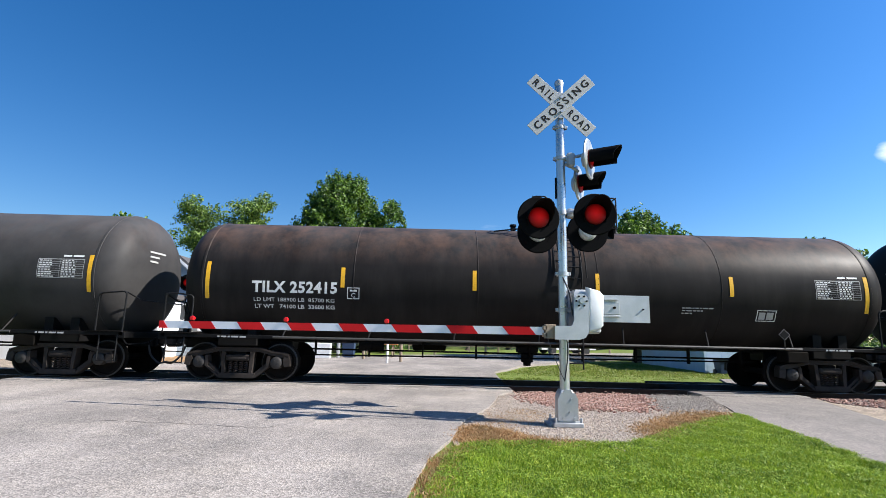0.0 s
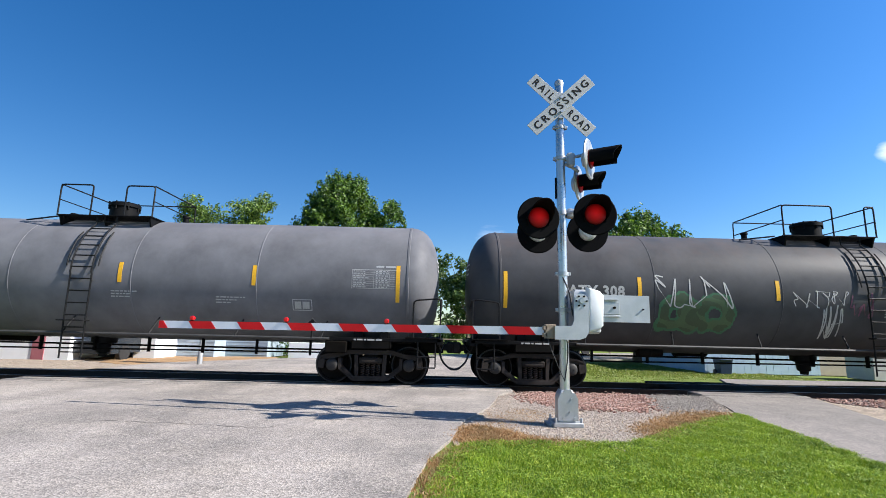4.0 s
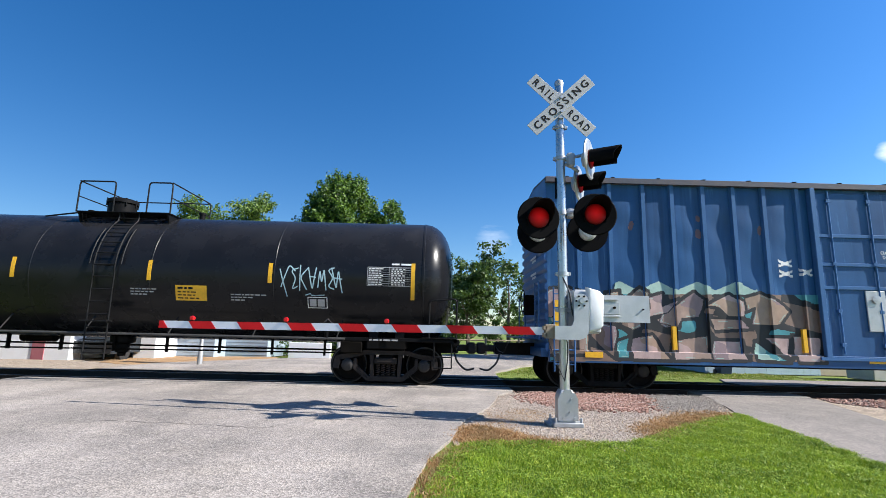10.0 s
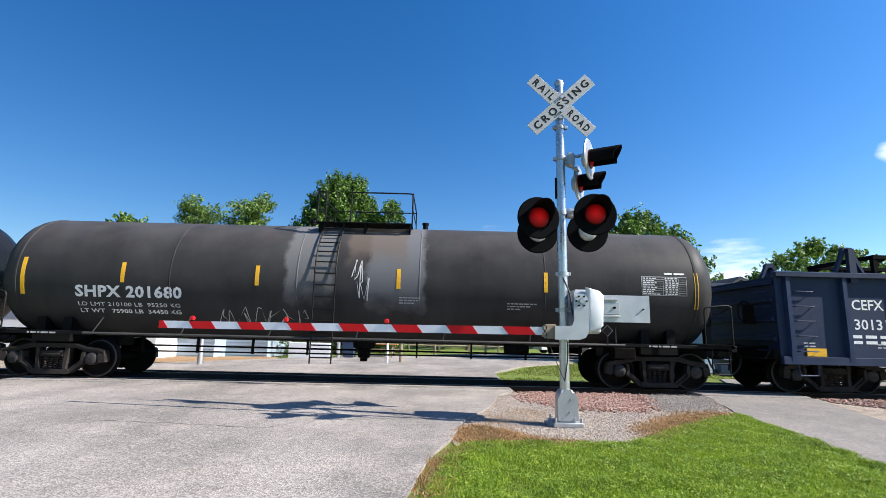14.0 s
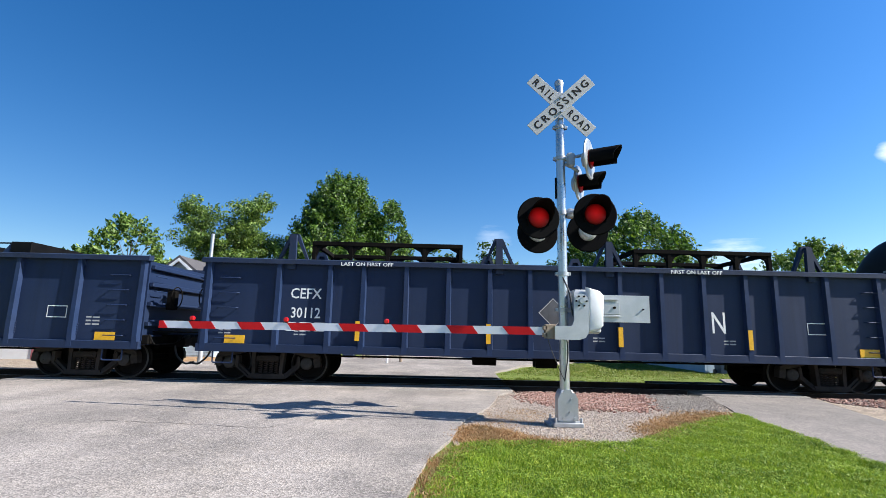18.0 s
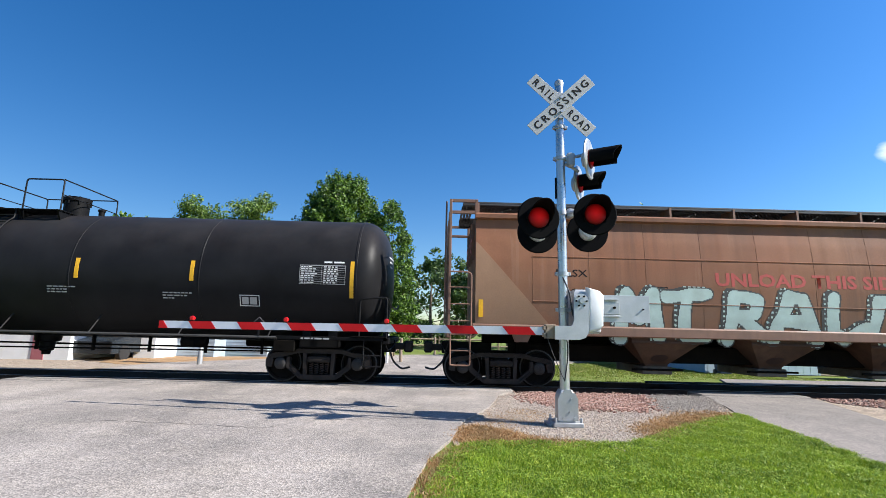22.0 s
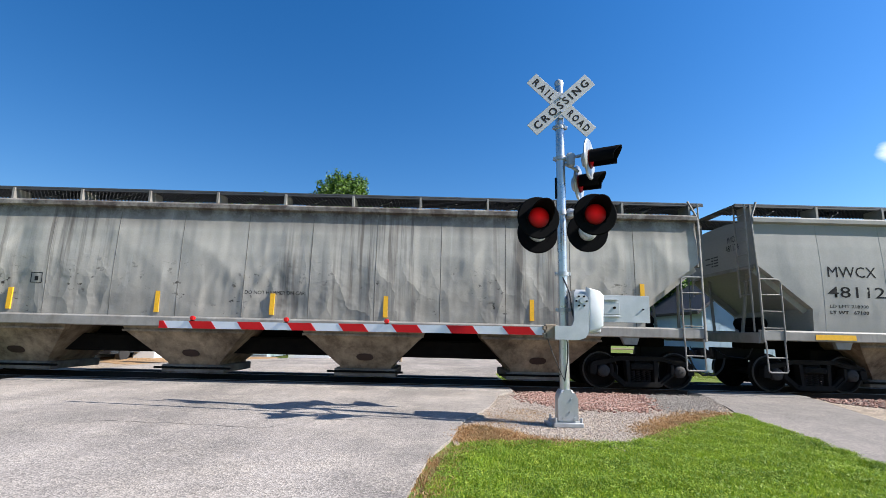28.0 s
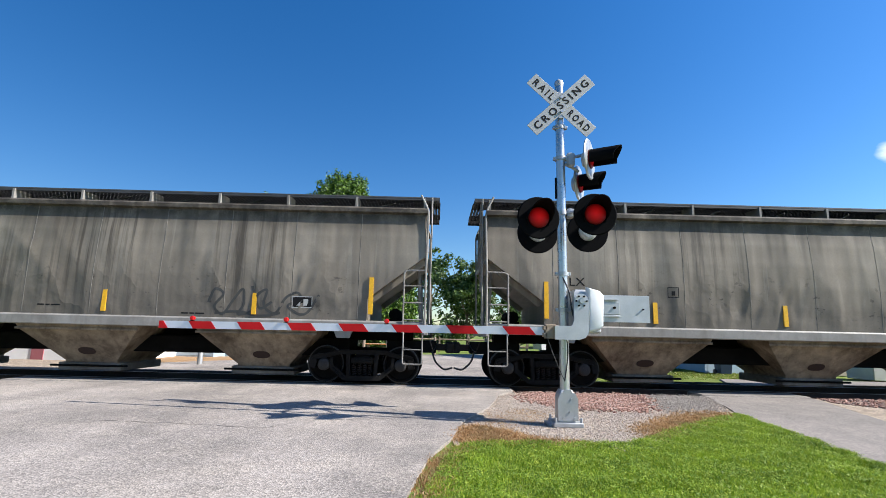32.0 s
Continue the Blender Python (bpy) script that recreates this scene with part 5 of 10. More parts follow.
def build_signal(name, at, label, front=True):
    s = thing(name, label, "crossing signal", at)
    P = lambda n, bm, mat, lab="": part(n, bm, M[mat], s, lab)
    bm = bm_new()
    box(bm, -0.21, 0.21, -0.20, 0.20, -0.02, 0.045, 0.01)
    box(bm, -0.27, -0.06, -0.10, 0.18, -0.02, 0.02, 0.01)
    P("base_plate", bm, "galv")
    bm = bm_new()
    rings = []
    for z, k, t in ((0.045, .135, .13), (0.10, .125, .125), (0.38, .12, .12), (0.44, .105, .105), (0.48, .085, .085)):
        rings.append([bm.verts.new(p) for p in ((-k, -t * .8, z), (-k * .8, -t, z), (k * .8, -t, z), (k, -t * .8, z), (k, t * .8, z), (k * .8, t, z), (-k * .8, t, z), (-k, t * .8, z))])
    skin(bm, rings)
    P("junction_box_base", bm, "galv", "grey cast junction box base")
    bm = bm_new()
    prism(bm, [(-.14, .07), (.14, .07), (.145, .36), (.125, .39), (.115, .43), (.085, .45), (.07, .43), (.045, .49), (-.045, .49), (-.07, .43), (-.085, .45), (-.115, .43), (-.125, .39), (-.145, .36)], -.165, -.135)
    P("access_door", bm, "galv")
    for bx, bz in ((-.07, .105), (.09, .105), (.03, .19), (.05, .36)):
        bm = bm_new()
        rod(bm, (bx, -.165, bz), (bx, -.180, bz), .016, 8)
        P("bolt", bm, "galv")
    for bx, by in ((-.18, -.17), (.18, -.17), (-.18, .17), (.18, .17)):
        bm = bm_new()
        rod(bm, (bx, by, .045), (bx, by, .11), .018, 6)
        P("anchor_bolt", bm, "galv")
    bm = bm_new()
    lathe(bm, [(0.44, 0.071), (4.20, 0.069), (5.24, 0.064)], "z", 24)
    P("mast", bm, "mast_alu", "tall aluminium mast")
    bm = bm_new()
    lathe(bm, [(5.20, 0.066), (5.27, 0.075), (5.30, 0.06), (5.34, 0.001)], "z", 20)
    P("mast_cap", bm, "alu")
    # crossbuck: two crossed blades with lettering
    for k, (word, ang) in enumerate((("RAIL ROAD", -43.5), ("CROSSING", 43.5))):
        bm = bm_new()
        box(bm, -0.645, 0.645, -0.006, 0.006, -0.116, 0.116, 0.004)
        bl = part("crossbuck_blade", bm, M["signwhite"], s, "white crossbuck blade with black lettering", pose(0, -.098 - .016 * k, 4.84, 0, -ang, 0))
        halves = ((word.split()[0], -.585), (word.split()[1], .165)) if " " in word else ((word, -.54),)
        for w, x0 in halves:
            me = letters(w, 0.122, 1.0, 0.004, space=1.45)
            me.materials.append(M["dark_text"])
            wd = mesh_width(me)
            want = (0.42 if " " in word else 1.16)
            for v in me.vertices:
                v.co.x *= want / wd
            part("lettering", me, None, bl, "black sign letters", pose(x0 if " " in word else -.58, -.007, -.056))
    for bz in (4.72, 4.96):
        bm = bm_new()
        rod(bm, (0, -.118, bz), (0, -.145, bz), .02, 8)
        P("bolt", bm, "galv")
    bm = bm_new()
    box(bm, -.04, .04, -.10, -.06, 4.62, 5.06, .006)
    P("sign_bracket", bm, "galv")
    for z in (4.50, 3.98, 3.10, 2.16, 1.62):
        bm = bm_new()
        lathe(bm, [(z - .03, .07), (z - .03, .088), (z + .03, .088), (z + .03, .07)], "z", 20)
        box(bm, -.115, -.07, -.03, .03, z - .025, z + .025, .005)
        box(bm, .07, .115, -.03, .03, z - .025, z + .025, .005)
        P("mast_clamp", bm, "galv")
    # front pair facing the road, back pair, and the pair that faces the side street
    lamps = ((-.475, -.55, 2.885, 4, .302), (.335, -.55, 2.955, -4, .302), (-.265, .50, 2.89, 182, .333), (.555, .50, 2.93, 178, .333))
    for x, y, z, turn, r in lamps:
        disc_light(s, y, x, z, turn, r)
        back = .10 if y < 0 else -.10
        bm = bm_new()
        pipe(bm, bend([(math.copysign(.075, x), math.copysign(.03, y), 3.10), (x * .75, y * .35, 3.10), (x, y + back * 1.7, 3.06), (x, y + back * .8, z + .06)], .06), .024)
        P("crossarm", bm, "galv", "bent pipe arm of a flasher")
    bm = bm_new()
    box(bm, .075, .19, -.07, .07, 3.03, 3.17, .02)
    P("arm_junction_box", bm, "galv")
    bm = bm_new()
    pipe(bm, [(.07, 0, 3.96), (.24, -.02, 4.02), (.40, .0, 4.06)], .026)
    pipe(bm, [(.07, 0, 3.90), (.2, .04, 3.86), (.30, .06, 3.80)], .026)
    box(bm, .10, .22, -.05, .05, 3.86, 4.08, .02)
    P("side_bracket", bm, "galv")
    disc_light(s, -.10, .41, 3.95, 60, .32, .38, True)
    disc_light(s, .30, .36, 3.68, 60, .29, .32, True)
    # gate mechanism: housing, bearing plate, counterweight arm
    bm = bm_new()
    rings = []
    for z, k in ((1.28, .03), (1.31, 0), (1.86, 0), (1.92, .03)):
        rings.append([bm.verts.new(p) for p in ((.12 + k, -.16 + k, z), (.48 - k, -.16 + k, z), (.52 - k, -.10 + k, z), (.52 - k, .36 - k, z), (.12 + k, .36 - k, z))])
    skin(bm, rings)
    P("gate_mechanism", bm, "alu", "silver gate drive housing")
    bm = bm_new()
    rings = []
    for y, k in ((-.16, 0), (-.235, .02), (-.25, .05)):
        rings.append([bm.verts.new((a, y, b)) for a, b in ((.29 + k, 1.30 + k), (.48 - k, 1.34 + k), (.53 - k, 1.40), (.55 - k, 1.83), (.50 - k, 1.90 - k), (.29 + k, 1.96 - k))])
    skin(bm, rings)
    P("mechanism_cover", bm, "sidingw", "white rounded cover")
    bm = bm_new()
    out = [(-.20, 1.19), (.14, 1.19), (.23, 1.22), (.28, 1.30), (.29, 1.74), (.26, 1.82), (.19, 1.85), (.12, 1.83), (.08, 1.76), (.075, 1.46), (.04, 1.385), (-.20, 1.38)]
    prism(bm, out, -.30, -.262)
    P("gate_arm_bracket", bm, "alu", "curved silver arm bracket")
    for a in range(6):
        bm = bm_new()
        cx, cz = .185 + .075 * math.cos(a * 1.047), 1.74 + .075 * math.sin(a * 1.047)
        rod(bm, (cx, -.30, cz), (cx, -.318, cz), .014, 6)
        P("bolt", bm, "steel_dark")
    bm = bm_new()
    rod(bm, (.185, -.30, 1.74), (.185, -.33, 1.74), .035, 12)
    P("pivot_hub", bm, "galv")
    bm = bm_new()
    box(bm, .52, 1.25, -.10, -.085, 1.455, 1.85, .003)
    P("counterweight", bm, "alu", "flat silver counterweight plate")
    bm = bm_new()
    box(bm, .50, .78, -.135, -.10, 1.77, 1.795, .004)
    box(bm, .50, .80, -.135, -.10, 1.53, 1.555, .004)
    box(bm, .50, .80, -.118, -.10, 1.57, 1.75, .004)
    P("counterweight_bracket", bm, "galv")
    for bx, bz, br in ((.72, 1.665, .020), (1.15, 1.65, .011)):
        bm = bm_new()
        rod(bm, (bx, -.10, bz), (bx, -.115 - br, bz), br, 8)
        P("bolt", bm, "steel_dark")
    bm = bm_new()
    box(bm, -.33, -.18, -.26, -.16, 1.20, 1.40, .006)
    box(bm, -.36, -.30, -.26, -.16, 1.22, 1.28, .006)
    box(bm, -.36, -.30, -.26, -.16, 1.32, 1.38, .006)
    P("arm_adapter", bm, "wood", "brown breakaway arm adapter")
    # striped gate arm with three red lamps
    bm = bm_new()
    # the arm swings a little towards the tracks and rises to its tip
    x1, per = -6.07, .828
    arm = part("gate_arm", _arm_mesh(0, x1), M["armwhite"], s, "white gate arm with slanted red stripes", pose(-.34, -.19, 1.305, 0, -.26, -8.43))
    for i in range(8):
        a = -.11 - i * per
        q = []
        for x, dz in ((a, -1), (a - .39, -1), (a - .48, 1), (a - .09, 1)):
            q.append((max(x, x1 + .002), dz * .0575))
        if q[0][0] - q[1][0] < .02:
            continue
        bm = bm_new()
        prism(bm, q, -.0155, -.012)
        part("stripe", bm, M["armred"], arm, "red reflective stripe")
    for x in (-5.50, -3.92, -2.32):
        bm = bm_new()
        lathe(bm, [(-.035, .001), (-.03, .032), (0.0, .038), (.03, .032), (.035, .001)], "y", 16, (x, 0, .104))
        lm = part("arm_lamp", bm, M["lens_small"], arm, "small red lamp on the arm")
        bm = bm_new()
        box(bm, x - .03, x + .03, -.015, .015, .056, .072)
        part("lamp_foot", bm, M["steel_dark"], lm)
    # cable from mast to mechanism and down
    bm = bm_new()
    pipe(bm, bend([(-.02, -.09, 2.1), (.05, -.20, 1.85), (.06, -.24, 1.6), (.10, -.255, 1.45)], .08), .012)
    pipe(bm, bend([(-.02, -.08, 1.30), (.02, -.13, 1.15), (.02, -.11, .9), (-.02, -.08, .6)], .08), .009)
    pipe(bm, bend([(-.30, -.24, 1.22), (-.24, -.26, 1.02), (-.10, -.20, .72), (-.03, -.09, .62)], .15, 5), .006)
    P("cable", bm, "cable", "loose black cable")
    bm = bm_new()
    box(bm, -.092, -.072, -.015, .015, 3.33, 3.67, .004)
    P("conduit", bm, "steel_dark", "dark flat conduit on the mast")
    return s


def _arm_mesh(x0, x1):
    bm = bm_new()
    skin(bm, [[bm.verts.new((x, y, dz)) for y, dz in ((-.012, -.0575), (.030, -.0575), (.030, .0575), (-.012, .0575))] for x in (x0, x1)])
    return bm


build_signal("crossing_signal", pose(1.875, 7.2, -0.035), "tall aluminium railroad crossing signal with lowered striped gate arm")


def build_far_signal():
    """The mast on the other side of the road, seen from behind."""
    s = thing("crossing_signal", "white crossing mast beyond the tracks with red flashers", "crossing signal", pose(-8.38, 17.6, -.12))
    bm = bm_new()
    lathe(bm, [(0.0, .09), (.45, .085), (.5, .065), (4.72, .06), (4.74, .02)], "z", 16)
    part("mast", bm, M["galv"], s, "white mast")
    bm = bm_new()
    rod(bm, (-.75, 0, 2.98), (.75, 0, 2.98), .03, 8)
    part("crossarm", bm, M["galv"], s)
    disc_light(s, -.06, -.70, 2.90, 0, .30)
    disc_light(s, -.06, .70, 2.90, 0, .30)
    bm = bm_new()
    box(bm, -.45, -.05, -.25, .20, 1.15, 1.75, .04)
    part("gate_mechanism", bm, M["alu"], s, "silver gate drive housing")


build_far_signal()

# ---- the train ----
# car frame: origin at the car's middle on the rail tops, x along the train, -y towards the camera
WHEELS = []      # (wheelset, radius, car middle along the train) for the turning wheels
CARS = []        # (car, middle along the train)
WR = 0.43
HEAD = 0.68      # how full the tank heads are


def _side_frame(bm, y):
    """Cast side frame: bowed top member, pedestal jaws, diagonal tension members, columns and spring seat, with flanged edges."""
    y0, y1 = y - .06, y + .06
    f0, f1 = y - .095, y + .095
    top = [(-1.20, .52), (-1.17, .62), (-1.02, .665), (-.78, .69), (-.52, .765), (.52, .765), (.78, .69), (1.02, .665), (1.17, .62), (1.20, .52)]
    prism(bm, top + [(.80, .585), (.50, .665), (-.50, .665), (-.80, .585)], y0, y1)
    for (xa, za), (xb, zb) in zip(top, top[1:]):
        prism(bm, [(xa, za), (xb, zb), (xb * .985, zb - .035), (xa * .985, za - .035)], f0, f1)
    for s in (-1, 1):
        # pedestal jaws round the bearing
        prism(bm, [(s * 1.20, .53), (s * 1.215, .36), (s * 1.08, .34), (s * 1.045, .50), (s * 1.07, .56)], f0, f1)
        prism(bm, [(s * .745, .58), (s * .74, .36), (s * .69, .33), (s * .665, .40), (s * .675, .58)], f0, f1)
        # diagonal down to the spring seat
        prism(bm, [(s * .745, .42), (s * .74, .33), (s * .42, .08), (s * .27, .08), (s * .27, .17), (s * .36, .165), (s * .675, .43)], y0, y1)
        prism(bm, [(s * .745, .345), (s * .42, .08), (s * .38, .08), (s * .38, .11), (s * .72, .375)], f0, f1)
        # column beside the springs
        prism(bm, [(s * .345, .15), (s * .275, .15), (s * .285, .66), (s * .375, .66)], f0, f1)
    prism(bm, [(-.42, .185), (.42, .185), (.39, .075), (-.39, .075)], f0 - .01, f1 + .01)


def _wheelset(bm):
    for s in (-1, 1):
        lathe(bm, [(s * .70, .06), (s * .715, .13), (s * .735, .17), (s * .73, .33), (s * .715, .36), (s * .715, .392), (s * .69, .405), (s * .69, .455), (s * .705, .462), (s * .722, .448), (s * .735, .432), (s * .82, .424), (s * .828, .40), (s * .828, .355), (s * .79, .34), (s * .775, .17), (s * .80, .13), (s * .83, .12), (s * .83, .06)], "y", 36, (0, 0, 0), True)
    rod(bm, (0, -.95, 0), (0, .95, 0), .075, 14)


def _rims(bm, s):
    lathe(bm, [(s * .80, .4275), (s * .8215, .4255), (s * .8295, .408), (s * .8295, .398)], "y", 36, caps=False)


def _spring(bm):
    """One coil spring as a rising helix."""
    pipe(bm, [(.043 * math.cos(i * .785), .043 * math.sin(i * .785), .185 + i * .0062) for i in range(45)], .012, 5)


def _bolster_end(bm, y):
    box(bm, -.265, .265, y - .11, y + .09, .46, .60, .02)
    box(bm, -.20, .20, y - .125, y - .10, .50, .54, .006)


def build_truck(parent, x, car_x, cap="cap_grey", brown=True):
    fm = M["frame_cast"] if brown else M["frame_dark"]
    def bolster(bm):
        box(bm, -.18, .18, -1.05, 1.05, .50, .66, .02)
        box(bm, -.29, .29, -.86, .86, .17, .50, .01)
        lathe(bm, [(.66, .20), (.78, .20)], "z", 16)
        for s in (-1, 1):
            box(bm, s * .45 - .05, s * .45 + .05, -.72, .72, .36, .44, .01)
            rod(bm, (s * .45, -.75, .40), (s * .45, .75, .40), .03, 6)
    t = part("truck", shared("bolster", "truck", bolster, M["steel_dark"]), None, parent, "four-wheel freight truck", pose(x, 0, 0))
    for s in (-1, 1):
        part("side_frame", shared(("sf", s), "side_frame", lambda bm: _side_frame(bm, s * 1.0), fm), None, t, "cast steel side frame")
        for q in (-.185, -.062, .062, .185):
            part("coil_spring", shared("spring", "coil_spring", _spring, M["spring"] if brown else M["frame_cast"]), None, t, at=pose(q, s * 1.0, 0))
        part("bolster_end", shared(("be", s), "bolster_end", lambda bm: _bolster_end(bm, s * 1.0), fm), None, t)
        for w in (-.889, .889):
            def cp(bm):
                lathe(bm, [(s * .95, .145), (s * 1.08, .14), (s * 1.10, .12), (s * 1.115, .085), (s * 1.115, .001)], "y", 18, (0, 0, WR))
                for k in range(3):
                    a = k * 2.094
                    rod(bm, (.05 * math.cos(a), s * 1.11, WR + .05 * math.sin(a)), (.05 * math.cos(a), s * 1.13, WR + .05 * math.sin(a)), .016, 6)
            part("bearing_cap", shared(("cap", s), "bearing_cap", cp, M[cap]), None, t, "round bearing end cap", pose(w, 0, 0))
    for w in (-.889, .889):
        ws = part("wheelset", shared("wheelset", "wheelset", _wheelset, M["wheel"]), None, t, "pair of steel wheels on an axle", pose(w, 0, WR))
        for s in (-1, 1):
            part("wheel_rim", shared(("rim", s), "wheel_rim", lambda bm: _rims(bm, s), M["tread"]), None, t, "worn rim of a wheel", pose(w, 0, WR))
        WHEELS.append((ws, WR, car_x + x + w, w))
    return t


def coupler(parent, x, s):
    """Draft sill end, coupler head, hose and uncoupling lever; s is the way out."""
    bm = bm_new()
    box(bm, min(x - s * 1.6, x - s * .35), max(x - s * 1.6, x - s * .35), -.17, .17, .70, 1.00, .015)
    part("draft_sill", bm, M["black"], parent)
    bm = bm_new()
    box(bm, min(x - s * .40, x - s * .05), max(x - s * .40, x - s * .05), -.09, .09, .76, .92, .02)
    box(bm, min(x - s * .12, x + s * .10), max(x - s * .12, x + s * .10), -.17 * s - .05, .10 * s + .06 if s > 0 else .22, .70, .98, .04) if s > 0 else box(bm, x - .10, x + .12, -.10, .22, .70, .98, .04)
    part("coupler", bm, M["frame_cast"], parent, "rusty brown coupler knuckle")
    bm = bm_new()
    pipe(bm, bend([(x - s * .45, -.35, .74), (x - s * .38, -.37, .50), (x - s * .15, -.37, .30), (x + s * .05, -.36, .36)], .18, 5), .024)
    part("air_hose", bm, M["cable"], parent, "drooping black air hose")
    bm = bm_new()
    pipe(bm, bend([(x - s * .5, -1.40, 1.02), (x - s * .42, -1.30, .78), (x - s * .40, -.5, .80), (x - s * .30, -.12, 1.0)], .1), .013)
    part("uncoupling_lever", bm, M["rail_paint"], parent)


def wrap_tank(me, R, zc, lift=0.0035):
    """Lay a flat mesh (x, -, z) on the near side of the tank, cut into narrow bands so that it follows the curve."""
    zs = [v.co.z for v in me.vertices]
    if max(zs) - min(zs) > .07:
        bm = bmesh.new()
        bm.from_mesh(me)
        z = min(zs) + .05
        while z < max(zs) - .01:
            bmesh.ops.bisect_plane(bm, geom=bm.verts[:] + bm.edges[:] + bm.faces[:], plane_co=(0, 0, z), plane_no=(0, 0, 1))
            z += .05
        bm.to_mesh(me)
        bm.free()
    for v in me.vertices:
        d = v.co.z - zc
        v.co.y = -math.sqrt(max(R * R - d * d, 0.01)) - lift + v.co.y * 0
    return me


def decal_bars(x0, z, widths, h, gap=0.04):
    """Plain bars that stand for stencilled small print."""
    bm = bm_new()
    x = x0
    for w in widths:
        quad(bm, (x, 0, z), (x + w, 0, z), (x + w, 0, z + h), (x, 0, z + h))
        x += w + gap
    return bm


def bars_mesh(bm):
    me = bpy.data.meshes.new("stencil")
    bm.to_mesh(me)
    bm.free()
    return me


def frame_mesh(x0, x1, z0, z1, t):
    bm = bm_new()
    for a, b, c, d in ((x0, x1, z0, z0 + t), (x0, x1, z1 - t, z1), (x0, x0 + t, z0 + t, z1 - t), (x1 - t, x1, z0 + t, z1 - t)):
        quad(bm, (a, 0, c), (b, 0, c), (b, 0, d), (a, 0, d))
    return bm


def curved_strip(R, zc, x0, x1, z0, z1, lift, n=6):
    """A strip that follows the tank's side from z0 to z1, with a little thickness."""
    bm = bm_new()
    rings = []
    for i in range(n + 1):
        z = z0 + (z1 - z0) * i / n
        d = z - zc
        y = -math.sqrt(R * R - d * d)
        ny, nz = y / R, d / R
        rings.append([bm.verts.new((x, y + ny * q, z + nz * q)) for x, q in ((x0, .001), (x1, .001), (x1, lift), (x0, lift))])
    skin(bm, rings)
    return bm


def ladder(parent, name, x0, x1, path, rungs, r=0.016, flat=0.03, mat="rail_paint", label=""):
    """Two stringers along a path of (y, z) and evenly spaced rungs."""
    bm = bm_new()
    for x in (x0, x1):
        pipe(bm, [(x, y, z) for y, z in path], flat * .6, 6)
    ln = [0]
    for (ya, za), (yb, zb) in zip(path, path[1:]):
        ln.append(ln[-1] + math.hypot(yb - ya, zb - za))
    lad = part(name, bm, M[mat], parent, label)
    for k in range(rungs):
        d = ln[-1] * (k + .5) / rungs
        for i in range(len(path) - 1):
            if ln[i] <= d <= ln[i + 1]:
                t = (d - ln[i]) / (ln[i + 1] - ln[i])
                y, z = path[i][0] + (path[i + 1][0] - path[i][0]) * t, path[i][1] + (path[i + 1][1] - path[i][1]) * t
                rm = shared(("rung", round(x1 - x0, 2), r), "rung", lambda b: rod(b, (0, 0, 0), (x1 - x0, 0, 0), r, 6), M[mat])
                part("rung", rm, None, lad, at=pose(x0, y, z))
                break
    return lad


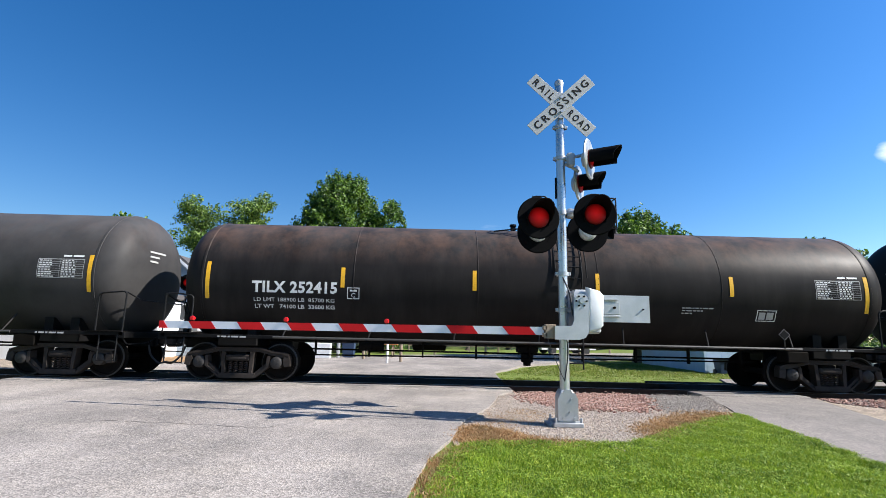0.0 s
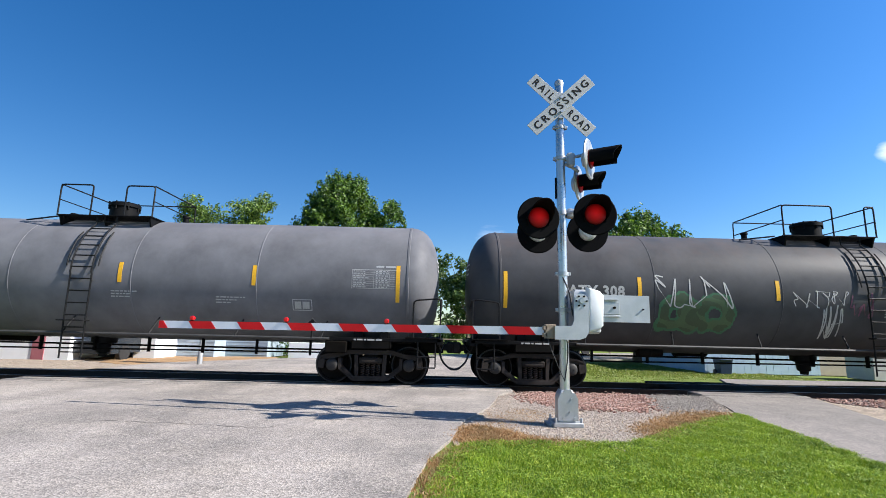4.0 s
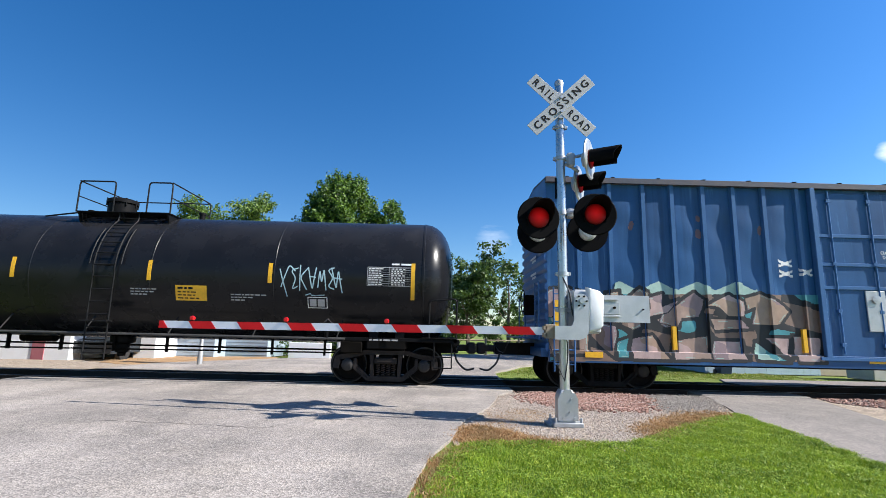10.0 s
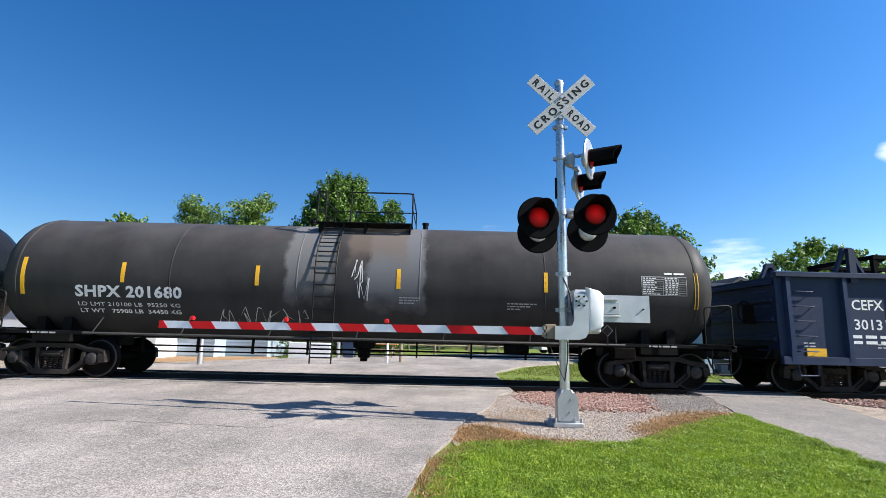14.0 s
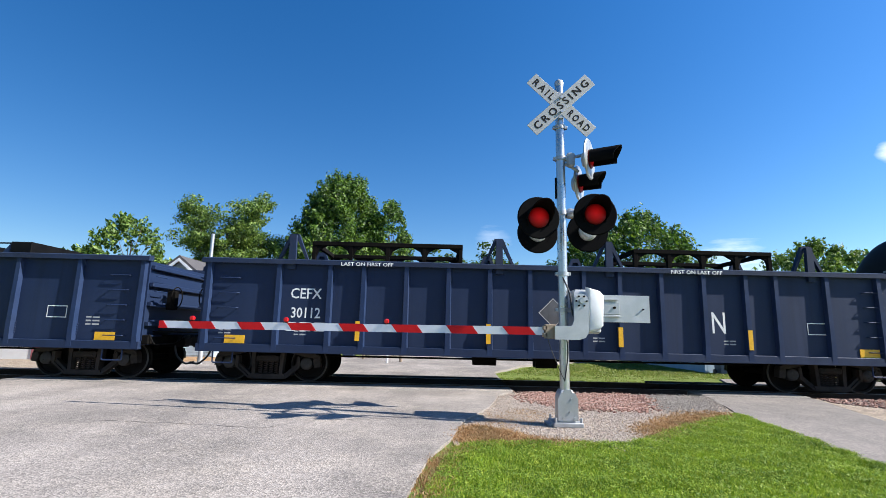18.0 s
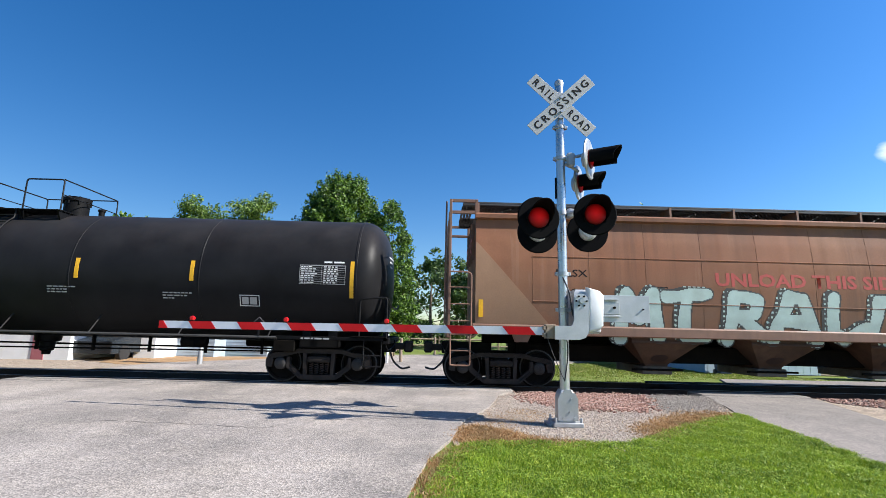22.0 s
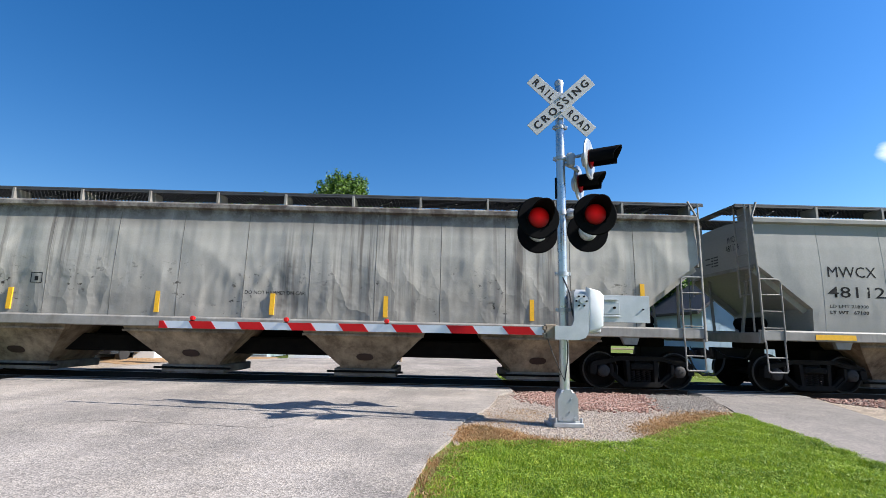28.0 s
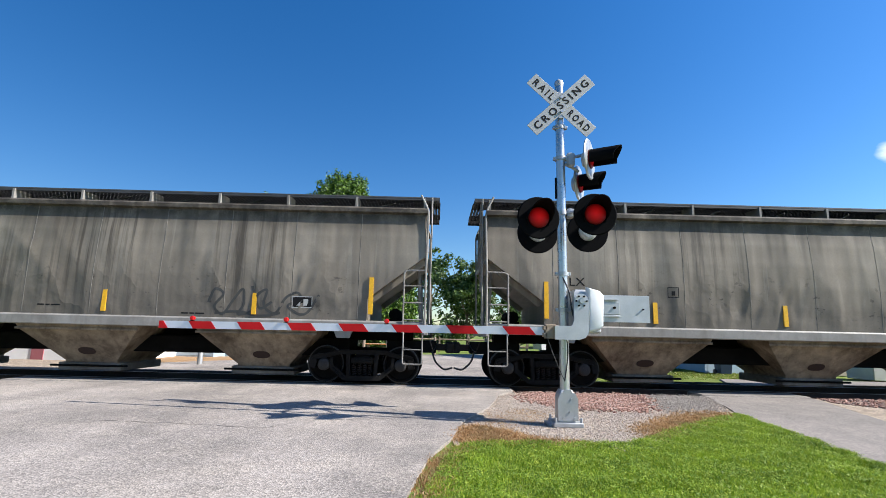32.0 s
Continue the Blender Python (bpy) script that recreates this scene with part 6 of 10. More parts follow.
def build_tank_car(X, a, paint, label, mark, R=1.5, top=3.92, half=9.0, bars=(), lad_x=0.45, plat=(-1.0, 1.35), dome=(-.38, .36), style=0, table=True, sheet=None, plate_c=None, lettering="white", loads=None, extra=None, cap="cap_grey", low_end=0.0):
    zc = top - R / .978
    car = thing("tank_car", label, "tank car", pose(X, YC, 0), "freight cars of the train")
    CARS.append((car, X))
    k = a + .84
    P = lambda n, bm, mat, lab="", at=None: part(n, bm, M[mat] if isinstance(mat, str) else mat, car, lab, at)
    bm = bm_new()
    hd = .70
    prof = []
    for i in range(9):
        t = i / 8 * math.pi / 2
        prof.append((-k - hd * math.cos(t), max(.001, R * math.sin(t) ** HEAD)))
    seams = [-.55 * k, -.18 * k, .18 * k, .55 * k]
    for sx in seams:
        prof += [(sx - .014, R), (sx - .008, R + .006), (sx + .008, R + .006), (sx + .014, R)]
    for i in range(8, -1, -1):
        t = i / 8 * math.pi / 2
        prof.append((k + hd * math.cos(t), max(.001, R * math.sin(t) ** HEAD)))
    lathe(bm, prof, "x", 72, (0, 0, zc))
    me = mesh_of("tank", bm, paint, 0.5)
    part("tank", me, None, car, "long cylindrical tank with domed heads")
    for sx in (-k + .02, k - .02):
        bm = bm_new()
        lathe(bm, [(sx - .03, R + .001), (sx - .022, R + .009), (sx + .022, R + .009), (sx + .03, R + .001)], "x", 64, (0, 0, zc), False)
        part("head_seam", mesh_of("head_seam", bm, paint), None, car)
    bot = zc - R
    # end platforms, saddles, stub sills
    for s in (-1, 1):
        bm = bm_new()
        x0, x1 = sorted((s * (a - 1.0), s * (half - .42)))
        box(bm, x0, x1, -1.46, -1.30, .98, 1.06, .01)
        box(bm, x0, x1, 1.30, 1.46, .98, 1.06, .01)
        xe0, xe1 = sorted((s * (half - .52), s * (half - .38)))
        box(bm, xe0, xe1, -1.46, 1.46, .92, 1.06, .01)
        box(bm, x0, x1, -.28, .28, .70, 1.04, .02)
        P("stub_sill", bm, "black", "black end sill and side angles")
        bm = bm_new()
        x2, x3 = sorted((s * (half - 1.25), s * (half - .45)))
        box(bm, x2, x3, -1.5, 1.5, 1.062, 1.082, .003)
        P("end_deck", bm, "steel_dark", "grated end deck")
        bm = bm_new()
        for ss in (-1, 1):
            w = .10
            prism(bm, [(ss * 1.16, 1.04), (ss * .86, 1.04), (ss * .80, bot + .18), (ss * 1.08, bot + .44), (ss * 1.17, bot + .46)], s * a + .30 - w, s * a + .30 + w, "yz")
            prism(bm, [(ss * 1.16, 1.04), (ss * .86, 1.04), (ss * .80, bot + .18), (ss * 1.08, bot + .44), (ss * 1.17, bot + .46)], s * a - .30 - w, s * a - .30 + w, "yz")
        box(bm, s * a - .45, s * a + .45, -1.20, 1.20, .80, 1.0, .02)
        P("tank_saddle", bm, "black", "saddle carrying the tank")
        part("stencil", flat_mesh_on(bars_mesh(decal_bars(s * a - .35, .995, (.05, .12, .05, .16, .14), .035, .03)), -1.463, "grey_text"), None, car)
        coupler(car, s * half, s)
        # corner handrail: up, over and along the end
        bm = bm_new()
        xe = s * (half - .45)
        pipe(bm, bend([(xe - s * .62, -1.43, 1.05), (xe - s * .62, -1.45, 1.92), (xe, -1.45, 1.98), (xe, -1.45, 1.05)], .1), .019)
        P("corner_handrail", bm, "rail_paint", "bent corner handrail")
        bm = bm_new()
        pipe(bm, bend([(xe + s * .02, -1.45, 1.95), (xe + s * .03, -.9, 1.80), (xe + s * .03, .9, 1.80), (xe + s * .02, 1.45, 1.95)], .15), .017)
        P("end_handrail", bm, "rail_paint")
        # sill step under the corner
        bm = bm_new()
        xs = s * (half - .75)
        for q in (-.2, .2):
            rod(bm, (xs + q, -1.44, 1.0), (xs + q, -1.44, .42), .016, 6)
        for z in (.42, .66):
            rod(bm, (xs - .2, -1.44, z), (xs + .2, -1.44, z), .016, 6)
        P("sill_step", bm, "rail_paint", "hanging sill step")
        build_truck(car, s * a, X, cap)
    # long side handrail and its brackets, lower brake rigging
    bm = bm_new()
    rod(bm, (-a + .9, -1.47, 1.02), (a - .9, -1.47, 1.02), .028, 8)
    P("side_handrail", bm, "edge_light", "long horizontal running rail")
    bm = bm_new()
    rod(bm, (-a + .9, 1.47, 1.02), (a - .9, 1.47, 1.02), .028, 8)
    P("side_handrail", bm, "edge_light")
    for i in range(7):
        x = -a + 1.1 + i * (2 * a - 2.2) / 6
        bm = bm_new()
        rod(bm, (x, -1.47, 1.02), (x + .08, -1.22, bot + .52), .018, 6)
        P("rail_bracket", bm, "rail_paint")
    bm = bm_new()
    rod(bm, (-a + 1.3, -.35, .60), (a - 1.3, -.30, .66), .02, 6)
    rod(bm, (-a + 1.3, .3, .72), (a - 1.3, .32, .70), .024, 6)
    P("brake_pipe", bm, "steel_dark", "brake rod and train line under the tank")
    for i in range(9):
        x = -a + 1.6 + i * (2 * a - 3.2) / 8
        bm = bm_new()
        box(bm, x - .02, x + .02, -.37, -.28, .58, bot + .12)
        P("pipe_hanger", bm, "steel_dark")
    bm = bm_new()
    lathe(bm, [(bot + .1, .30), (bot - .12, .28), (bot - .16, .17), (bot - .36, .15), (bot - .38, .10), (bot - .46, .09)], "z", 18, (0, 0, 0))
    P("bottom_outlet", bm, "black", "bottom outlet valve")
    bx = a - 3.2 if style % 2 else -a + 3.0
    bm = bm_new()
    lathe(bm, [(bx - .30, .001), (bx - .30, .13), (bx - .02, .14), (bx + .02, .11), (bx + .29, .11), (bx + .31, .001)], "x", 16, (0, -.45, .86))
    box(bm, bx - .2, bx + .2, -.50, -.40, .94, bot + .2, .01)
    P("brake_cylinder", bm, "steel_dark", "brake cylinder under the tank")
    bm = bm_new()
    lathe(bm, [(-.46, .001), (-.42, .14), (.42, .14), (.46, .001)], "x", 16, (bx + 1.4, .35, .88))
    box(bm, bx + 1.2, bx + 1.6, .25, .45, .96, bot + .15, .01)
    P("air_reservoir", bm, "steel_dark")
    bm = bm_new()
    box(bm, a - 1.05, a - .55, -1.20, -.80, .70, .96, .02)
    P("valve_box", bm, "steel_dark")
    # manway, platform, railings
    d0, d1 = dome
    bm = bm_new()
    dc = (d0 + d1) / 2
    dr = (d1 - d0) / 2
    zd = zc + R - low_end
    lathe(bm, [(zc + R - .22, dr * .95), (zd + .38, dr * .95), (zd + .385, dr * 1.06), (zd + .46, dr * 1.06), (zd + .50, dr * .9), (zd + .52, .001)], "z", 28, (dc, 0, 0))
    dm = P("manway_dome", bm, "black", "round manway dome on top")
    for i in range(8):
        bm = bm_new()
        t = i * math.pi / 4
        rod(bm, (dc + dr * 1.0 * math.cos(t), dr * 1.0 * math.sin(t), zd + .30), (dc + dr * 1.0 * math.cos(t), dr * 1.0 * math.sin(t), zd + .50), .022, 6)
        part("dome_bolt", bm, M["black"], dm)
    p0, p1 = plat
    zp = zc + R * .955
    bm = bm_new()
    for i in range(5):
        y = -1.02 + i * .13
        box(bm, p0, p1, y, y + .105, zp, zp + .025, .003)
    for x in (p0 + .06, (p0 + p1) / 2, p1 - .06):
        prism(bm, [(-1.0, zp), (-.4, zp), (-.4, zc + math.sqrt(R * R - .16)), (-.9, zc + math.sqrt(R * R - .81))], x - .02, x + .02, "yz")
    P("top_platform", bm, "black", "narrow grated platform at the manway")
    bm = bm_new()
    zt = zp + (.62 if style == 2 else .78)
    yo, yi = -1.0, -.42
    gate0, gate1 = lad_x - .36, lad_x + .36
    if style == 2:      # long low railing in three bays
        for b0, b1 in ((p0 - .1, p0 + .35), (p0 + .9, p0 + 2.3), (p1 - 1.1, p1)):
            pipe(bm, bend([(b0, yo, zp), (b0, yo, zt), (b1, yo, zt), (b1, yo, zp)], .08), .019)
            rod(bm, (b0, yo, zp + .42), (b1, yo, zp + .42), .015, 6)
        rod(bm, (p0, yo, zp + .06), (p1, yo, zp + .06), .02, 6)
        pipe(bm, bend([(p0 - .1, yo, zt), (p0 - .1, .9, zt), (p0 - .1, .9, zp)], .08), .019)
        pipe(bm, bend([(p1, yo, zt), (p1, .9, zt), (p1, .9, zp)], .08), .019)
    else:
        pipe(bm, bend([(p0, yo, zp), (p0, yo, zt), (max(p0 + .2, gate0 - .05), yo, zt), (max(p0 + .2, gate0 - .05), yo, zp)], .08), .019)
        pipe(bm, bend([(p1, yo, zp), (p1, yo, zt), (gate1 + .05, yo, zt), (gate1 + .05, yo, zp)], .08), .019) if p1 - gate1 > .25 else pipe(bm, bend([(p1, yo, zp), (p1, yo, zt), (p1, yo + .6, zt), (p1, yo + .6, zp)], .08), .019)
        pipe(bm, bend([(p0, yo, zt), (p0, .2, zt), (p0, 1.0, zt), (p0, 1.0, zp)], .08), .017)
        pipe(bm, bend([(p1, yo, zt), (p1, .2, zt), (p1, 1.0, zt), (p1, 1.0, zp)], .08), .017)
        pipe(bm, bend([(p0, 1.0, zt), (p1, 1.0, zt)], .08), .017)
        rod(bm, (p0, yo, zp + .40), (p0, 1.0, zp + .40), .014, 6)
        rod(bm, (p1, yo, zp + .40), (p1, 1.0, zp + .40), .014, 6)
    P("platform_railing", bm, "rail_paint", "black pipe railing round the manway")
    path = [(-.96, zp)]
    for i in range(9):
        t = radians(38 + i * 6.5)
        path.append((-(R + .07) * math.sin(t), zc + (R + .07) * math.cos(t)))
    path += [(-R - .05, zc - .05), (-R - .04, 1.3), (-R - .02, .46)]
    ladder(car, "side_ladder", lad_x - .24, lad_x + .24, path, 13, label="steep black ladder up the tank side")
    if style != 1:
        bm = bm_new()
        t0 = [(-(R + .05) * math.sin(radians(q)), zc + (R + .05) * math.cos(radians(q))) for q in range(50, 92, 7)]
        for x in (lad_x - .36, lad_x + .36):
            bm = bm_new()
            pipe(bm, [(x, y, z) for y, z in t0], .016, 6)
            P("ladder_handrail", bm, "rail_paint")
    bm = bm_new()
    box(bm, lad_x - .30, lad_x + .30, -R - .20, -R + .02, 1.28, 1.31, .004)
    P("ladder_step", bm, "rail_paint")
    for vx in (p0 - .35, p1 + .3):
        bm = bm_new()
        lathe(bm, [(zc + R - .02, .07), (zc + R + .14, .07), (zc + R + .15, .09), (zc + R + .2, .09), (zc + R + .22, .001)], "z", 12, (vx, 0, 0))
        P("safety_valve", bm, "black")
    if style == 0:
        bm = bm_new()
        pipe(bm, bend([(p0 - .95, -.72, zc + math.sqrt(R * R - .52) + .04), (p0 - .1, -.80, zp + .02)], .1), .02)
        P("guide_rod", bm, "rail_paint")
    # reflectors, reporting mark, stencils
    for i, bx_ in enumerate(bars):
        endbar = i in (0, len(bars) - 1)
        h = .42 if endbar else .23
        zb = (zc - .10) if endbar else (zc + .02)
        part("reflector", mesh_of("reflector", curved_strip(R, zc, bx_ - .045, bx_ + .045, zb - h, zb + h, .006), M["yellow"], 0), None, car, "yellow reflective strip")
    S_ = lambda me, mat, lab="": part("stencil", shift_and_wrap(me, R, zc, mat), None, car, lab)

    def shift_and_wrap(me, R, zc, mat):
        wrap_tank(me, R, zc)
        me.materials.clear()
        me.materials.append(M[mat])
        return me

    if mark:
        word, x0, x1, z0 = mark
        me = letters(word, .25, 1, .012, space=1.08)
        wd = mesh_width(me)
        for v in me.vertices:
            v.co.x = x0 + v.co.x * (x1 - x0) / wd
            v.co.z += z0
        part("reporting_mark", shift_and_wrap(me, R, zc, lettering), None, car, "stencilled reporting mark")
        for i, dz in enumerate((.21, .36)):
            if loads:
                word_on_tank(car, R, zc, loads[i], x0 + .02 + i * .02, x1 - .06, z0 - dz, .088, lettering)
            else:
                S_(bars_mesh(decal_bars(x0 + .05, z0 - dz, (.12, .26, .52, .16, .46, .16), .085, .06)), lettering)
    if plate_c:
        px, pz = plate_c
        S_(bars_mesh(frame_mesh(px - .14, px + .14, pz - .13, pz + .13, .018)), lettering)
        me = letters("C", .10, 1, .003)
        for v in me.vertices:
            v.co.x += px - .05
            v.co.z += pz - .09
        S_(me, lettering)
        S_(bars_mesh(decal_bars(px - .08, pz + .04, (.16,), .04)), lettering)
    if table:
        tx0, tx1, tz0, tz1 = k - 1.30, k - .25, zc - .22, zc + .22
        S_(bars_mesh(frame_mesh(tx0, tx1, tz0, tz1, .010)), "grey_text")
        rnd = random.Random(int(X * 10))
        for i in range(8):
            row = tz0 + .012 + i * .052
            S_(bars_mesh(decal_bars(tx0 + .01, row + .046, (tx1 - tx0 - .02,), .006)), "grey_text")
            S_(bars_mesh(decal_bars(tx0 + .03, row + .012, [rnd.uniform(.03, .09) for _ in range(4)], .020, .018)), lettering)
            S_(bars_mesh(decal_bars(tx0 + .55, row + .012, [rnd.uniform(.03, .07) for _ in range(4)], .022, .03)), lettering)
        for q in (.50, .68, .86):
            S_(bars_mesh(decal_bars(tx0 + q, tz0 + .01, (.006,), tz1 - tz0 - .02)), "grey_text")
        S_(bars_mesh(decal_bars(tx1 - .5, tz1 + .05, (.18, .24), .04)), lettering)
        S_(bars_mesh(frame_mesh(k - 2.65, k - 2.2, zc - .75, zc - .50, .016)), lettering)
        S_(bars_mesh(decal_bars(k - 2.6, zc - .71, (.15, .16), .16, .03)), "grey_text")
        for i in range(3):
            S_(bars_mesh(decal_bars(k - 4.4, zc - .5 - i * .06, [rnd.uniform(.04, .14) for _ in range(7 - 2 * i)], .026, .022)), "grey_text")
            S_(bars_mesh(decal_bars(.95, zc - .42 - i * .06, [rnd.uniform(.04, .12) for _ in range(6 - i)], .026, .022)), "grey_text")
    # diamond placard holder by the running rail
    for dx in (a - 1.3,):
        bm = bm_new()
        prism(bm, [(dx - .13, 1.34), (dx, 1.21), (dx + .13, 1.34), (dx, 1.47)], -1.505, -1.495)
        ph = P("placard_holder", bm, "greypatch", "diamond placard holder")
        bm = bm_new()
        prism(bm, [(dx - .11, 1.34), (dx, 1.23), (dx + .11, 1.34), (dx, 1.45)], -1.508, -1.505)
        part("placard", bm, M["black"], ph)
        bm = bm_new()
        box(bm, dx - .015, dx + .015, -1.495, -1.47, 1.0, 1.25)
        part("holder_post", bm, M["rail_paint"], ph)
    if sheet:
        sx0, sx1, sz0, sz1 = sheet
        part("placard", mesh_of("placard", curved_strip(R, zc, sx0, sx1, sz0, sz1, .0025, 14), M["yellow"], 0), None, car, "yellow notice panel with small print")
        rnd = random.Random(int(X))
        for i, q in enumerate((.12, .32, .52, .75)):
            S_(bars_mesh(decal_bars(sx0 + .05, sz0 + (sz1 - sz0) * q, [rnd.uniform(.05, .13) for _ in range(4 if i < 3 else 3)], .026 if i < 3 else .045, .03)), "dark_text")
    for s in (-1, 1):
        # lettering on the tank head
        for i, w in enumerate((.62, .36, .30)):
            zz = zc + .55 - i * .12
            rr = math.hypot(zz - zc, .5)
            b2 = bm_new()
            xx = s * (k + hd * math.sqrt(max(0, 1 - (rr / R) ** 2.2)) + .012)
            ys = (-.62, -.62 + w)
            rings = []
            for j in range(5):
                y = ys[0] + w * j / 4
                q1 = s * (k + hd * math.cos(math.asin(min(1, (math.hypot(zz - zc, y) / R) ** (1 / HEAD)))) + .012)
                q2 = s * (k + hd * math.cos(math.asin(min(1, (math.hypot(zz + .045 - zc, y) / R) ** (1 / HEAD)))) + .012)
                rings.append((b2.verts.new((q1, y, zz)), b2.verts.new((q2, y, zz + .045))))
            for (v0, v1), (v2, v3) in zip(rings, rings[1:]):
                b2.faces.new((v0, v2, v3, v1))
            part("head_stencil", mesh_of("head_stencil", b2, M["grey_text"], 0), None, car)
        # hand brake wheel on the near end
    bm = bm_new()
    hx = half - .55 if style % 2 else -half + .55
    for i in range(16):
        t0, t1 = i * math.pi / 8, (i + 1) * math.pi / 8
        rod(bm, (hx, -.55 + .26 * math.cos(t0), 1.75 + .26 * math.sin(t0)), (hx, -.55 + .26 * math.cos(t1), 1.75 + .26 * math.sin(t1)), .014, 5)
    for i in range(4):
        t0 = i * math.pi / 2 + .4
        rod(bm, (hx, -.55, 1.75), (hx, -.55 + .26 * math.cos(t0), 1.75 + .26 * math.sin(t0)), .010, 5)
    box(bm, hx - .06, hx + .06, -.65, -.45, 1.08, 1.78, .01)
    P("hand_brake", bm, "rail_paint", "hand brake wheel on its stand")
    if extra:
        extra(car, R, zc, k, S_)
    return car


def tag_on_tank(car, R, zc, x0, x1, z0, z1, count, width, seed, mat, label, loops=3):
    me = wrap_tank(scribble(x0, x1, z0, z1, count, width, seed, loops), R, zc, .006)
    me.materials.append(M[mat])
    part("graffiti_tag", me, None, car, label)


def word_on_tank(car, R, zc, word, x0, x1, z0, h, mat="white", bold=.002):
    me = letters(word, h, 1, bold)
    wd = mesh_width(me)
    for v in me.vertices:
        v.co.x = x0 + v.co.x * (x1 - x0) / wd
        v.co.z += z0
    wrap_tank(me, R, zc)
    me.materials.clear()
    me.materials.append(M[mat])
    part("stencil", me, None, car, "small stencilled notice")

# ---- covered hoppers ----
def flat_mesh_on(me, y, mat):
    for v in me.vertices:
        v.co.y = y
    me.materials.clear()
    me.materials.append(M[mat] if isinstance(mat, str) else mat)
    return me


def put_word(car, word, x0, x1, z0, h, y, mat, name="reporting_mark", bold=.004, label="stencilled reporting mark"):
    me = letters(word, h, 1, bold)
    wd = mesh_width(me)
    for v in me.vertices:
        v.co.x = x0 + v.co.x * (x1 - x0) / wd
        v.co.z += z0
    return part(name, flat_mesh_on(me, y, mat), None, car, label)


def side_y(z, bulge):
    """How far the hopper's side stands out at a height."""
    t = min(1, max(0, (z - 1.3) / 2.65))
    return 1.46 + bulge * math.sin(math.pi * min(1, t * 1.08)) ** .8


SIDE_Z = (1.36, 1.65, 1.94, 2.40, 2.93, 3.4, 3.75, 3.92)


def sheet_y(z, bulge):
    """The flat facet of the side sheet at a height."""
    for a, b in zip(SIDE_Z, SIDE_Z[1:]):
        if z <= b or b == SIDE_Z[-1]:
            t = (z - a) / (b - a)
            return side_y(a, bulge) * (1 - t) + side_y(b, bulge) * t


DENTED = {.07: .050, .06: .042, .072: .022, .075: .034, .078: .034}      # depth of the buckles, by the car's bulge


def dent(x, z, bulge):
    """How far the thin sheet is pushed in: slack between the weld seams, creases and knocks."""
    deep = DENTED.get(bulge, .007)
    k = bulge * 977
    fade = min(1, max(0, (z - 1.40) / .3)) * min(1, max(0, (3.75 - z) / .5))
    crease = abs(noise.noise(Vector((x * .85 + z * .3, z * .55, k)))) * 1.9
    fold = abs(noise.noise(Vector((x * 2.6 - z * 1.1, z * 1.1, k + 7)))) * 1.4
    where = min(1, max(0, noise.noise(Vector((x * .45, z * .5, k + 19))) * 2.2 + .35))
    low = min(1, max(0, (2.95 - z) / .7))
    blade = abs(noise.noise(Vector((x * 3.7 - z * .9, z * 1.25, k + 31)))) * 1.8
    return deep * fade * (min(1, crease) * .55 + where * min(1, fold) * .60 + low * (.25 + .75 * where) * min(1, blade) * .45)


def on_hopper(me, bulge, lift=.003):
    for v in me.vertices:
        v.co.y = -sheet_y(v.co.z, bulge) - lift + dent(v.co.x, v.co.z, bulge)
    return me


def on_hopper_mat(me, bulge, mat):
    on_hopper(me, bulge)
    me.materials.clear()
    me.materials.append(M[mat])
    return me


